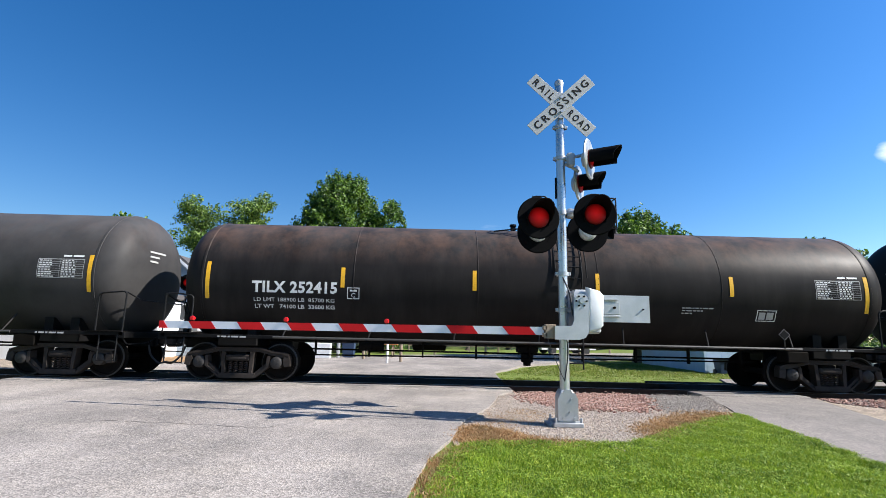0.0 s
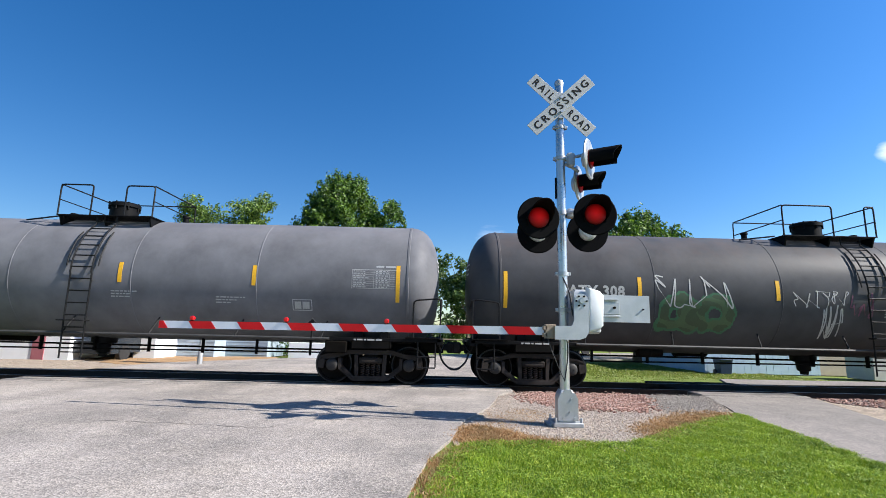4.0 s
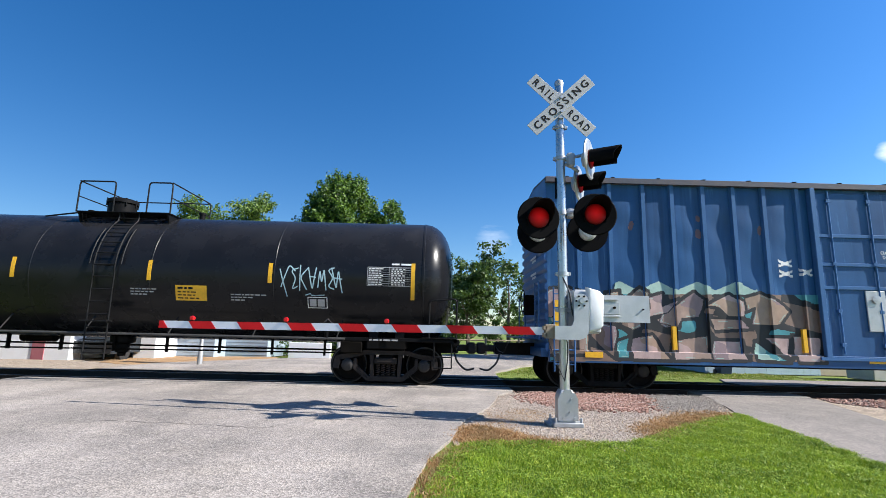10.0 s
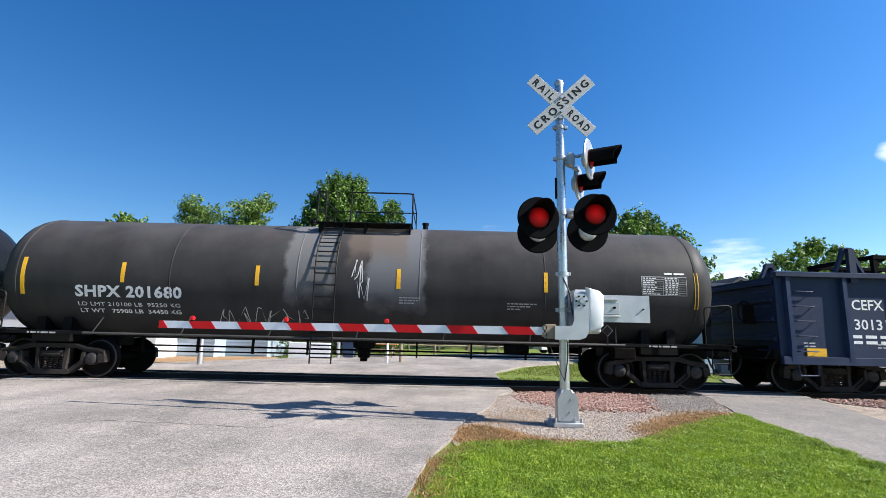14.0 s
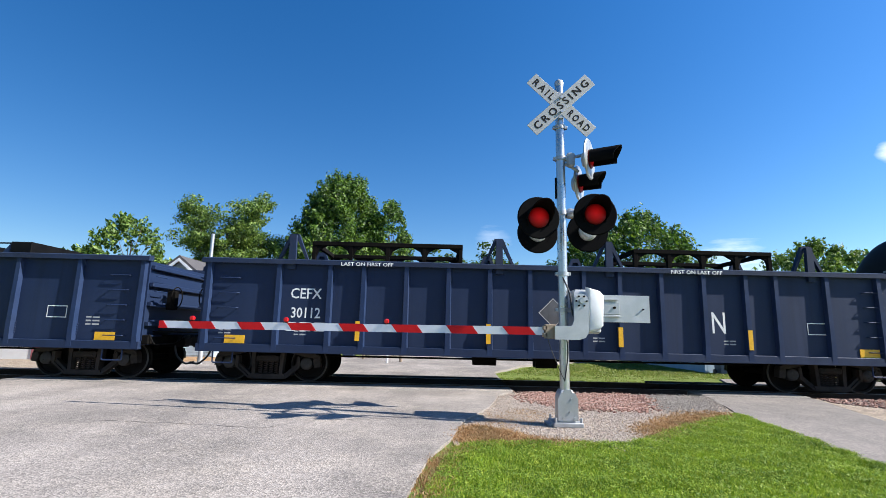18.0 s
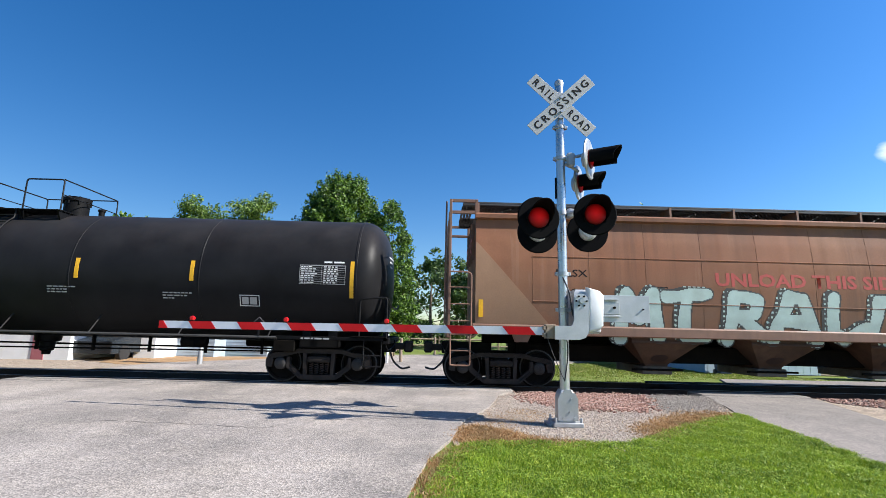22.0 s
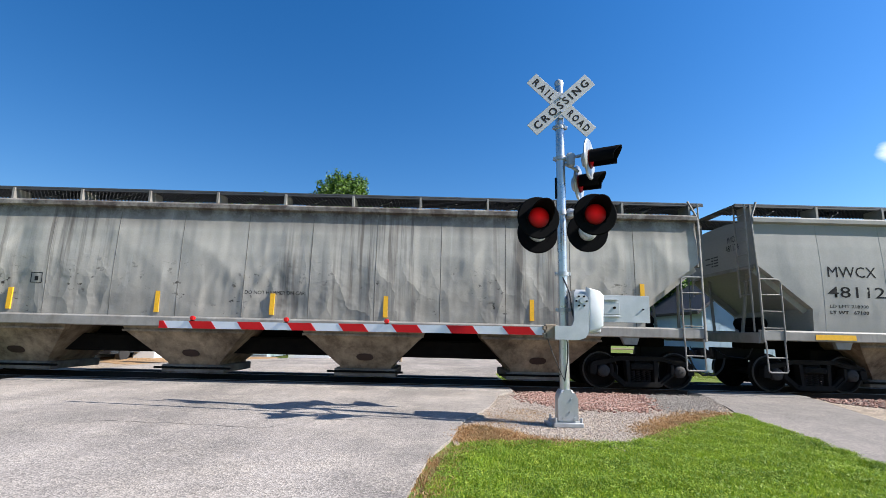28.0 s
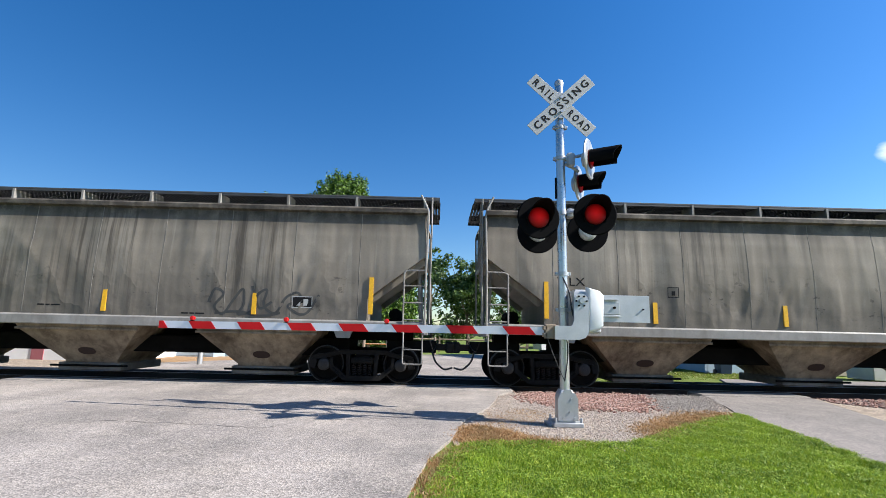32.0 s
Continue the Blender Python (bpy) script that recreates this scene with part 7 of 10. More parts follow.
def build_hopper(X, a, hb, half, paint, label, under, trim, words=(), bays=4, bulge=.08, top=3.95, walk_top=4.30, bars=(), slope=1.25, rib_posts=(), flat_roof=False, extra=None, bar_z=1.72, sill_mat=None, lettering="dark_text", small=(), bay_top=.34, bay_bot=.15, bay_z=.30, pitch=None, end="open", brown=False, seams=13, cover=True):
    car = thing("covered_hopper_car", label, "hopper car", pose(X, YC, 0), "freight cars of the train")
    CARS.append((car, X))
    P = lambda n, bm, mat, lab="", at=None: part(n, bm, M[mat] if isinstance(mat, str) else mat, car, lab, at)
    sill_mat = sill_mat or trim
    # body shell: side profile with raked lower ends, gently bulged sides
    zs = list(SIDE_Z[:-1]) + [top]
    bm = bm_new()
    lim = lambda z: hb if end == "closed" or z >= 2.93 else hb - slope * min(1, (2.93 - z) / .99)
    nx = 330 if bulge in DENTED else 170
    rows = []
    for za, zb in zip(zs, zs[1:]):
        n = max(1, round((zb - za) / (.06 if bulge in DENTED else .10)))
        rows += [za + (zb - za) * q / n for q in range(n)]
    rows.append(top)
    grid = {}
    for s in (-1, 1):
        for i in range(nx + 1):
            for j, z in enumerate(rows):
                L_ = lim(z)
                x = -L_ + 2 * L_ * i / nx
                grid[s, i, j] = bm.verts.new((x, s * (sheet_y(z, bulge) - dent(x, z, bulge)), z))
    for s in (-1, 1):
        for i in range(nx):
            for j in range(len(rows) - 1):
                bm.faces.new((grid[s, i, j], grid[s, i + 1, j], grid[s, i + 1, j + 1], grid[s, i, j + 1]))
    for i in (0, nx):
        for j in range(len(rows) - 1):
            bm.faces.new((grid[-1, i, j], grid[1, i, j], grid[1, i, j + 1], grid[-1, i, j + 1]))
    # rounded roof
    prof = []
    for q in range(9):
        t = math.pi * q / 8
        prof.append((math.cos(t) * (side_y(top, bulge)), top + (.20 if not flat_roof else .10) * math.sin(t)))
    rr = [[bm.verts.new((x, y, z)) for y, z in prof] for x in (-hb, hb)]
    skin(bm, rr, True, False)
    for i in range(nx):
        bm.faces.new((grid[-1, i, 0], grid[1, i, 0], grid[1, i + 1, 0], grid[-1, i + 1, 0]))
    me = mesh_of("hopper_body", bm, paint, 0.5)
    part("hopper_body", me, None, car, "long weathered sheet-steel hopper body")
    # eave rail, weld seams
    for s in (-1, 1):
        bm = bm_new()
        y = s * (side_y(top, bulge) + .002)
        prism(bm, [(y - s * .05, top + .02), (y, top), (y + s * .085, top + .035), (y + s * .085, top + .12), (y + s * .03, top + .165), (y - s * .12, top + .165)], -hb - .02, hb + .02, "yz")
        part("top_chord", mesh_of("top_chord", bm, paint), None, car)
        bm = bm_new()
        prism(bm, [(s * 1.44, 1.20), (s * 1.53, 1.20), (s * 1.555, 1.22), (s * 1.555, 1.40), (s * 1.53, 1.43), (s * 1.44, 1.44)], -hb - .06, hb + .06, "yz")
        P("side_sill", bm, sill_mat, "straight side sill")
    for i in range(1, seams):
        x = -hb + 2 * hb * i / seams
        if abs(x) > lim(1.4):
            continue
        bm = bm_new()
        rings = []
        for z in rows[::2] + rows[-1:]:
            y = -sheet_y(z, bulge) + dent(x, z, bulge)
            rings.append([bm.verts.new(p) for p in ((x - .012, y + .004, z), (x - .006, y - .003, z), (x + .006, y - .003, z), (x + .012, y + .004, z))])
        skin(bm, rings)
        part("panel_seam", mesh_of("panel_seam", bm, M["seam_grime"] if "grey" in paint.name and "pale" not in paint.name else paint), None, car)
    for x in rib_posts:
        bm = bm_new()
        rings = []
        for z in zs[:-1]:
            y = -side_y(z, bulge)
            rings.append([bm.verts.new(p) for p in ((x - .05, y + .004, z), (x - .03, y - .045, z), (x + .03, y - .045, z), (x + .05, y + .004, z))])
        skin(bm, rings)
        part("side_post", mesh_of("side_post", bm, paint), None, car)
    # discharge bays
    L0 = hb - slope - .35
    w = pitch or 2 * L0 / bays
    L0 = w * bays / 2
    for b in range(bays):
        x = -L0 + w * (b + .5)
        bm = bm_new()
        rings = []
        for z, kx, ky in ((1.20, w * bay_top, 1.44), (1.10, w * (bay_top - .01), 1.40), (bay_z + .08, w * bay_bot, .80), (bay_z, w * bay_bot, .78)):
            rings.append([bm.verts.new((x + px * kx, py * ky, z)) for px, py in ((-1, -1), (1, -1), (1, 1), (-1, 1))])
        skin(bm, rings)
        h = P("hopper_bay", bm, under, "sloping discharge hopper bay")
        bm = bm_new()
        box(bm, x - w * (bay_bot + .03), x + w * (bay_bot + .03), -.84, .84, bay_z - (.15 if cover else .05), bay_z + .03, .015)
        part("outlet_gate", bm, M["under_grey"], h, "grey sliding outlet gate")
        # worn oval plate low on the bay, a rim along its upper edge
        if cover:
            bm = bm_new()
            zq = bay_z + (1.10 - bay_z) * .38
            yq = .80 + (1.40 - .80) * (zq - bay_z - .08) / (1.02 - bay_z)
            slope_y = (1.40 - .80) / (1.02 - bay_z)
            ring = [(.20 * math.copysign(abs(math.cos(q)) ** .7, math.cos(q)), .085 * math.sin(q)) for q in (math.pi * i / 8 for i in range(16))]
            skin(bm, [[bm.verts.new((x + px, -yq - pz * slope_y - lift, zq + pz)) for px, pz in ring] for lift in (-.01, .012)])
            part("cover_plate", bm, M["rust_mark"], h, "rusty oval cover plate")
        bm = bm_new()
        box(bm, x - w * bay_top, x + w * bay_top, -1.455, -1.43, 1.08, 1.13, .006)
        part("bay_rim", bm, M[under], h)
        if bay_bot < .08:
            continue
        bm = bm_new()
        rod(bm, (x - w * .22, -.86, bay_z - .04), (x + w * .22, -.86, bay_z - .04), .025, 8)
        part("gate_shaft", bm, M["steel_dark"], h)
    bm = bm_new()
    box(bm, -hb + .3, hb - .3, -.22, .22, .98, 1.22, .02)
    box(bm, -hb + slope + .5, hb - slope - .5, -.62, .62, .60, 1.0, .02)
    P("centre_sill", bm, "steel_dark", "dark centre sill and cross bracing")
    # ends: slope sheet, posts, platform, ladders
    tn = _trim_name(trim)
    for s in (-1, 1):
        X2 = lambda p, q: sorted((s * p, s * q))
        # stiffening ribs under the sloping end sheet
        if end != "closed":
            for yy in (-1.05, -.35, .35, 1.05) if end == "post" else (-1.30, 1.30):
                bm = bm_new()
                prism(bm, [(s * (hb - .05), 2.90), (s * (hb - slope - .02), 1.92), (s * (hb - slope + .10), 1.84), (s * (hb + .02), 2.78)], yy - .04, yy + .04)
                P("slope_sheet_rib", bm, under if end == "post" else paint, "rib under the sloping end sheet")
            bm = bm_new()
            box(bm, *X2(hb + .004, hb + .05), -1.44, 1.44, 2.86, 2.96, .006)
            P("end_beam", bm, trim)
        else:
            # flat gusset plate that closes the triangle under the slope
            bm = bm_new()
            rows, n = [], 14
            for q in range(n + 1):
                z = 1.44 + (3.31 - 1.44) * q / n
                xa = hb - 1.69 + (z - 1.44) / (3.31 - 1.44) * 1.66
                y = -sheet_y(z, bulge)
                rows.append([bm.verts.new((s * x, y + dy, z)) for x, dy in ((xa, .01), (xa, -.012), (hb + .005, -.012), (hb + .005, .01))])
            skin(bm, rows)
            P("gusset_plate", bm, "plate_rust", "plain brown gusset plate")
        for yy in (-.95, -.3, .3, .95) if end != "open" else ():
            bm = bm_new()
            box(bm, *X2(hb + .005, hb + .06), yy - .03, yy + .03, 2.97, top, .006)
            P("end_stiffener", bm, trim)
        for yy in (-.6, .6):
            bm = bm_new()
            rod(bm, (s * (hb - .1), yy, 1.36), (s * (hb - .18), yy * 1.4, 2.85), .04, 8)
            P("end_brace", bm, trim)
        if end != "closed":
            # the car's mark again high on the end wall, with lines of small stencil below it
            for q, w in enumerate(words[:2]):
                me = letters(w[0], .17, 1, 0)
                wide = mesh_width(me)
                for v in me.vertices:
                    v.co = Vector((s * (hb + .008), s * (v.co.x / wide - .5) * .09 * len(w[0]) + .62 * -1, 3.62 - .21 * q + v.co.z))
                me.materials.append(M[lettering])
                part("end_mark", me, None, car, "stencilled mark on the end wall")
            for q in range(4):
                bm = bm_new()
                for y0, y1 in ((.02, .22), (.25, .34), (.38, .62))[:3 - q % 2]:
                    quad(bm, (s * (hb + .008), y0, 3.34 - q * .075), (s * (hb + .008), y1, 3.34 - q * .075), (s * (hb + .008), y1, 3.375 - q * .075), (s * (hb + .008), y0, 3.375 - q * .075))
                part("stencil", mesh_of("stencil", bm, M["ink"], 0), None, car)
        bm = bm_new()
        box(bm, *X2(hb - 1.3, hb + .02), -1.42, 1.42, 1.30, 1.36, .006)
        box(bm, *X2(hb, hb + .10), -1.5, 1.5, 1.14, 1.38, .01)
        P("end_platform", bm, trim)
        out = hb + .60 if end == "closed" else hb + .02
        inn = hb + .10 if end == "closed" else hb - .47
        # corner posts
        for yy in (-1.47, 1.47):
            bm = bm_new()
            if end == "post":
                box(bm, *X2(hb, hb + .17), yy - .05, yy + .05, 1.38, walk_top - .04, .01)
            elif end == "closed":
                box(bm, *X2(out - .03, out + .03), yy - .04, yy + .04, 1.38, walk_top + .02, .006)
                box(bm, *X2(hb, out), yy - .03, yy + .03, walk_top - .05, walk_top + .02, .005)
                box(bm, *X2(hb, out), yy - .03, yy + .03, walk_top - .33, walk_top - .26, .005)
                box(bm, *X2(hb - .04, hb + .03), yy - .03, yy + .03, top, walk_top + .02, .005)
            else:
                pipe(bm, bend([(s * out, yy * 1.06, 1.16), (s * out, yy * 1.06, 2.6), (s * (out + .03), yy * 1.02, top + .1), (s * (out - .16), yy * .98, walk_top + .02)], .15), .026)
            P("corner_post", bm, trim, "upright corner post")
        if end == "closed":
            for yy in (-.5, .5):
                bm = bm_new()
                box(bm, *X2(out - .035, out + .035), yy - .03, yy + .03, 1.38, walk_top - .05, .005)
                P("end_post", bm, trim)
            for z in (2.95,):
                bm = bm_new()
                box(bm, *X2(out - .03, out + .03), -1.45, 1.45, z - .03, z + .03, .005)
                P("end_beam", bm, trim)
            bm = bm_new()
            box(bm, *X2(out - .05, out + .05), -1.5, 1.5, 1.10, 1.38, .01)
            for yy in (-1.45, 1.45):
                box(bm, *X2(hb, out), yy - .05, yy + .05, 1.16, 1.38, .01)
            P("end_platform", bm, trim)
        if end == "closed":
            me = letters("UNLOAD", .42, 1, .008)
            wide = mesh_width(me)
            for v in me.vertices:
                v.co = Vector((s * (hb + .066), s * (v.co.x / wide - .5) * 2.2, 3.1 + v.co.z))
            me.materials.append(M["red_paint"])
            part("painted_notice", me, None, car, "faded red painted word")
        # ladder in the corner bay, with the sill step hanging below it
        bm = bm_new()
        pipe(bm, bend([(s * inn, -1.56, 1.18), (s * inn, -1.56, 2.56), (s * (inn + .1), -1.56, 2.60), (s * out, -1.56, 2.60)], .06), .020)
        lad = P("side_ladder", bm, trim, "short corner ladder")
        for z in (1.48, 1.86, 2.24):
            bm = bm_new()
            rod(bm, (s * inn, -1.56, z), (s * out, -1.56, z), .014, 6)
            part("rung", bm, M[tn], lad)
        bm = bm_new()
        q0, q1 = inn + .02, out - .04
        pipe(bm, bend([(s * q0, -1.55, 1.20), (s * q0, -1.57, .50), (s * q1, -1.57, .50), (s * q1, -1.55, 1.20)], .05), .018)
        rod(bm, (s * q0, -1.56, .82), (s * q1, -1.56, .82), .014, 6)
        P("sill_step", bm, trim, "hanging sill step")
        bm = bm_new()
        xx = s * (out + .10)
        for yy in (-1.40, -.97):
            rod(bm, (xx, yy, 2.2 if yy > -1.2 else 1.4), (xx, yy, walk_top - .02), .020, 6)
        el = P("end_ladder", bm, trim, "tall end ladder")
        for q in range(7):
            bm = bm_new()
            rod(bm, (xx, -1.40, 2.25 + q * .32), (xx, -.97, 2.25 + q * .32), .013, 6)
            part("rung", bm, M[tn], el)
        # uncoupling bracket at the jacking pad
        bm = bm_new()
        prism(bm, [(s * (a - .62), 1.20), (s * (a - .20), 1.20), (s * (a - .26), 1.04), (s * (a - .54), 1.04)], -1.50, -1.40)
        P("jacking_pad", bm, trim)
        coupler(car, s * half, s)
        bm = bm_new()
        lathe(bm, [(-.5, .001), (-.46, .16), (.46, .16), (.5, .001)], "y", 14, (s * (hb - .75), .1, 1.62))
        box(bm, s * (hb - .75) - .18, s * (hb - .75) + .18, -.3, .3, 1.36, 1.52, .01)
        P("brake_reservoir", bm, "steel_dark")
        build_truck(car, s * a, X, "cap_grey", brown)
    # running board on the roof with brackets, hatch trough
    n = int(2 * hb / 1.53)
    for s in (-1, 1):
        bm = bm_new()
        box(bm, -hb - .30, hb + .30, s * 1.31 - .012, s * 1.31 + .012, walk_top - .07, walk_top + .012, .002)
        run = P("running_board", bm, "runboard", "raised grated running board along the roof")
        for q in range(8):
            bm = bm_new()
            y = s * (.40 + q * .125)
            box(bm, -hb - .30, hb + .30, y - .05, y + .05, walk_top - .025, walk_top, .003)
            part("board_plank", bm, M["runboard"], run)
        bm = bm_new()
        nn = int((2 * hb + .6) / .09)
        for i in range(nn):
            x = -hb - .28 + i * .09
            box(bm, x - .008, x + .008, s * .83 - .47, s * .83 + .48, walk_top - .045, walk_top - .026)
        part("grating", bm, M["runboard"], run)["kind"] = "stuff"
        for i in range(n + 1):
            x = -hb + .06 + i * (2 * hb - .12) / n
            bm = bm_new()
            prism(bm, [(s * .86, top + .06), (s * 1.36, top + .0), (s * 1.36, walk_top - .03), (s * .86, walk_top - .03)], x - .025, x + .025, "yz")
            part("board_bracket", bm, M[_trim_name(trim)], run)
            if i < n:
                bm = bm_new()
                rod(bm, (x + .05, s * 1.30, top + .06), (x + (2 * hb - .12) / n * .55, s * .92, walk_top - .05), .02, 6)
                part("board_brace", bm, M["runboard"], run)
    bm = bm_new()
    box(bm, -hb + .5, hb - .5, -.34, .34, top + .12, top + .33, .03)
    P("roof_hatch", bm, trim if brown else "runboard", "long trough hatch on the roof")
    for s in (-1, 1):
        bm = bm_new()
        for q in range(4):
            x = s * (hb + .06 + q * .075)
            box(bm, x - .03, x + .03, -.9, .9, walk_top - .025, walk_top, .003)
        P("cross_walk", bm, "runboard")
    for x in bars:
        tall = abs(x) > hb - 1.6
        bm = bm_new()
        h = .42 if tall else .24
        y = -side_y(bar_z + (.3 if tall else 0), bulge) - .004
        z0 = bar_z + (.28 if tall else .04)
        box(bm, x - .05, x + .05, y - .004, y + .03, z0 - h, z0 + h)
        P("reflector", bm, "yellow", "yellow reflective strip")
    for word, x0, x1, z0, h in words:
        ob = put_word(car, word, x0, x1, z0, h, 0, lettering, bold=.0012)
        on_hopper(ob.data, bulge)
    for word, x0, x1, z0, h in small:
        ob = put_word(car, word, x0, x1, z0, h, 0, lettering, "stencil", .002, "small stencilled notice")
        on_hopper(ob.data, bulge)
    bx0 = hb - 3.0
    bm = bm_new()
    quad(bm, (bx0, 0, 1.70), (bx0 + .44, 0, 1.70), (bx0 + .44, 0, 1.94), (bx0, 0, 1.94))
    part("stencil_panel", on_hopper_mat(bars_mesh(bm), bulge, "dark_text"), None, car, "black stencil panel")
    panel = bars_mesh(frame_mesh(bx0 - .01, bx0 + .45, 1.69, 1.95, .018))
    on_hopper(panel, bulge, .005)
    panel.materials.append(M["grey_text"])
    part("stencil_frame", panel, None, car)
    for q in (.05, .25):
        bars_ = bars_mesh(decal_bars(bx0 + q, 1.74, (.13,), .15))
        on_hopper(bars_, bulge, .005)
        bars_.materials.append(M["grey_text"])
        part("stencil", bars_, None, car)
    x = -hb + 4.15
    part("stencil", on_hopper_mat(bars_mesh(frame_mesh(x, x + .26, 2.12, 2.36, .016)), bulge, lettering), None, car)
    part("stencil", on_hopper_mat(bars_mesh(decal_bars(x + .09, 2.17, (.08,), .1)), bulge, lettering), None, car)
    if extra:
        extra(car, bulge)
    return car


def _trim_name(trim):
    return trim if isinstance(trim, str) else trim.name

# ---- gondolas and the boxcar ----
def build_gondola(X, a, hb, half, label, words, frames=(), towers=(), posts=(), bars=(), extra=None, chord_words=(), low_strips=(), ribbed=()):
    car = thing("gondola_car", label, "gondola car", pose(X, YC, 0), "freight cars of the train")
    CARS.append((car, X))
    P = lambda n, bm, mat, lab="", at=None: part(n, bm, M[mat] if isinstance(mat, str) else mat, car, lab, at)
    zt, zb = 2.72, .98
    for s in (-1, 1):
        bm = bm_new()
        box(bm, -hb, hb, *sorted((s * 1.40, s * 1.43)), zb - .25, zt, 0)
        P("side_sheet", bm, "gonblue", "faded navy blue side sheet")
        bm = bm_new()
        prism(bm, [(s * 1.40, zt - .02), (s * 1.56, zt - .04), (s * 1.56, zt + .06), (s * 1.38, zt + .10), (s * 1.36, zt)], -hb - .03, hb + .03, "yz")
        P("top_chord", bm, "gontop", "heavy top chord")
        bm = bm_new()
        box(bm, -hb, hb, *sorted((s * 1.38, s * 1.52)), zb - .30, zb - .12, .01)
        P("side_sill", bm, "gonblue")
    for x in posts:
        bm = bm_new()
        rings = []
        for z, d, w in ((zb - .26, .09, .085), (zb + .1, .11, .075), (zt - .02, .10, .065)):
            rings.append([bm.verts.new(p) for p in ((x - w, -1.43, z), (x - w * .7, -1.43 - d, z), (x + w * .7, -1.43 - d, z), (x + w, -1.43, z))])
        skin(bm, rings)
        P("side_post", bm, "gonpost", "tapered side post")
        bm = bm_new()
        rings = []
        for z, d, w in ((zb - .26, .05, .05), (zb - .1, .13, .055), (zt - .02, .15, .065)):
            rings.append([bm.verts.new(p) for p in ((x - w, 1.43, z), (x - w * .7, 1.43 + d, z), (x + w * .7, 1.43 + d, z), (x + w, 1.43, z))])
        skin(bm, rings)
        P("side_post", bm, "gonpost")
    bm = bm_new()
    box(bm, -hb + .05, hb - .05, -1.39, 1.39, zb - .1, zb - .02, 0)
    P("floor", bm, "gonblue")
    for s in (-1, 1):
        bm = bm_new()
        box(bm, *sorted((s * (hb - .06), s * (hb - .02))), -1.395, 1.395, zb - .2, zt - .03, 0)
        for z in (1.25, 1.7, 2.15, 2.55):
            box(bm, *sorted((s * (hb - .02), s * (hb + .08))), -1.36, 1.36, z - .05, z + .05, .01)
        P("end_wall", bm, "gonblue", "ribbed blue end wall")
        bm = bm_new()
        box(bm, *sorted((s * (hb - .1), s * (hb + .14))), -1.42, 1.42, .80, 1.0, .01)
        box(bm, *sorted((s * (hb - .02), s * (hb + .55))), -1.0, -.3, 1.06, 1.09, .004)
        P("end_sill", bm, "steel_dark")
        for q in range(5):
            bm = bm_new()
            x0 = s * (hb - .62)
            z = .98 + q * .34
            pipe(bm, bend([(x0 - .22, -1.43, z), (x0 - .22, -1.50, z), (x0 + .22, -1.50, z), (x0 + .22, -1.43, z)], .03), .012)
            P("grab_iron", bm, "gonpost", "grab iron")
            bm = bm_new()
            xe = s * (hb + .14)
            pipe(bm, bend([(xe - s * .06, -1.3, z), (xe, -1.3, z), (xe, -.86, z), (xe - s * .06, -.86, z)], .03), .012)
            P("grab_iron", bm, "gonpost")
        bm = bm_new()
        xs = s * (hb - .6)
        pipe(bm, bend([(xs - .22, -1.45, .80), (xs - .22, -1.45, .44), (xs + .22, -1.45, .44), (xs + .22, -1.45, .80)], .04), .017)
        P("sill_step", bm, "gonpost")
        bm = bm_new()
        for i in range(14):
            t0, t1 = i * math.pi / 7, (i + 1) * math.pi / 7
            rod(bm, (s * (hb + .3), -.7 + .25 * math.cos(t0), 1.9 + .25 * math.sin(t0)), (s * (hb + .3), -.7 + .25 * math.cos(t1), 1.9 + .25 * math.sin(t1)), .014, 5)
        box(bm, *sorted((s * (hb + .1), s * (hb + .3))), -.78, -.62, 1.6, 2.05, .01)
        P("hand_brake", bm, "steel_dark")
        coupler(car, s * half, s)
        build_truck(car, s * a, X, "cap_grey", True)
        bm = bm_new()
        me = box(bm, *sorted((s * (hb - 1.05), s * (hb - .60))), -1.446, -1.42, .87, 1.05)
        P("reflector", bm, "yellow", "yellow reflective panel")
    for x in bars:
        bm = bm_new()
        box(bm, x - .05, x + .05, -1.548, -1.50, .98, 1.42)
        P("reflector", bm, "yellow", "yellow reflective strip")
    bm = bm_new()
    lathe(bm, [(-.3, .001), (-.28, .17), (.28, .17), (.3, .001)], "x", 14, (-1.5, -.6, .62))
    rod(bm, (-a + 1.2, -.4, .58), (a - 1.2, -.4, .60), .025, 6)
    box(bm, -.25, .25, -.7, -.2, .42, .70, .02)
    box(bm, -hb + .4, hb - .4, -.2, .2, .62, .9, .01)
    P("brake_rigging", bm, "steel_dark", "brake gear under the floor")
    for x in towers:
        bm = bm_new()
        for s in (-1, 1):
            prism(bm, [(x - .36, zt + .08), (x - .30, zt + .08), (x - .06, zt + .58), (x + .06, zt + .58), (x + .30, zt + .08), (x + .36, zt + .08), (x + .10, zt + .70), (x - .10, zt + .70)], *sorted((s * 1.30, s * 1.40)))
            prism(bm, [(x - .09, zt - .15), (x + .09, zt - .15), (x + .07, zt + .66), (x - .07, zt + .66)], *sorted((s * 1.40, s * 1.50)))
        P("cradle_tower", bm, "gontop", "triangular cradle bracket on the top chord")
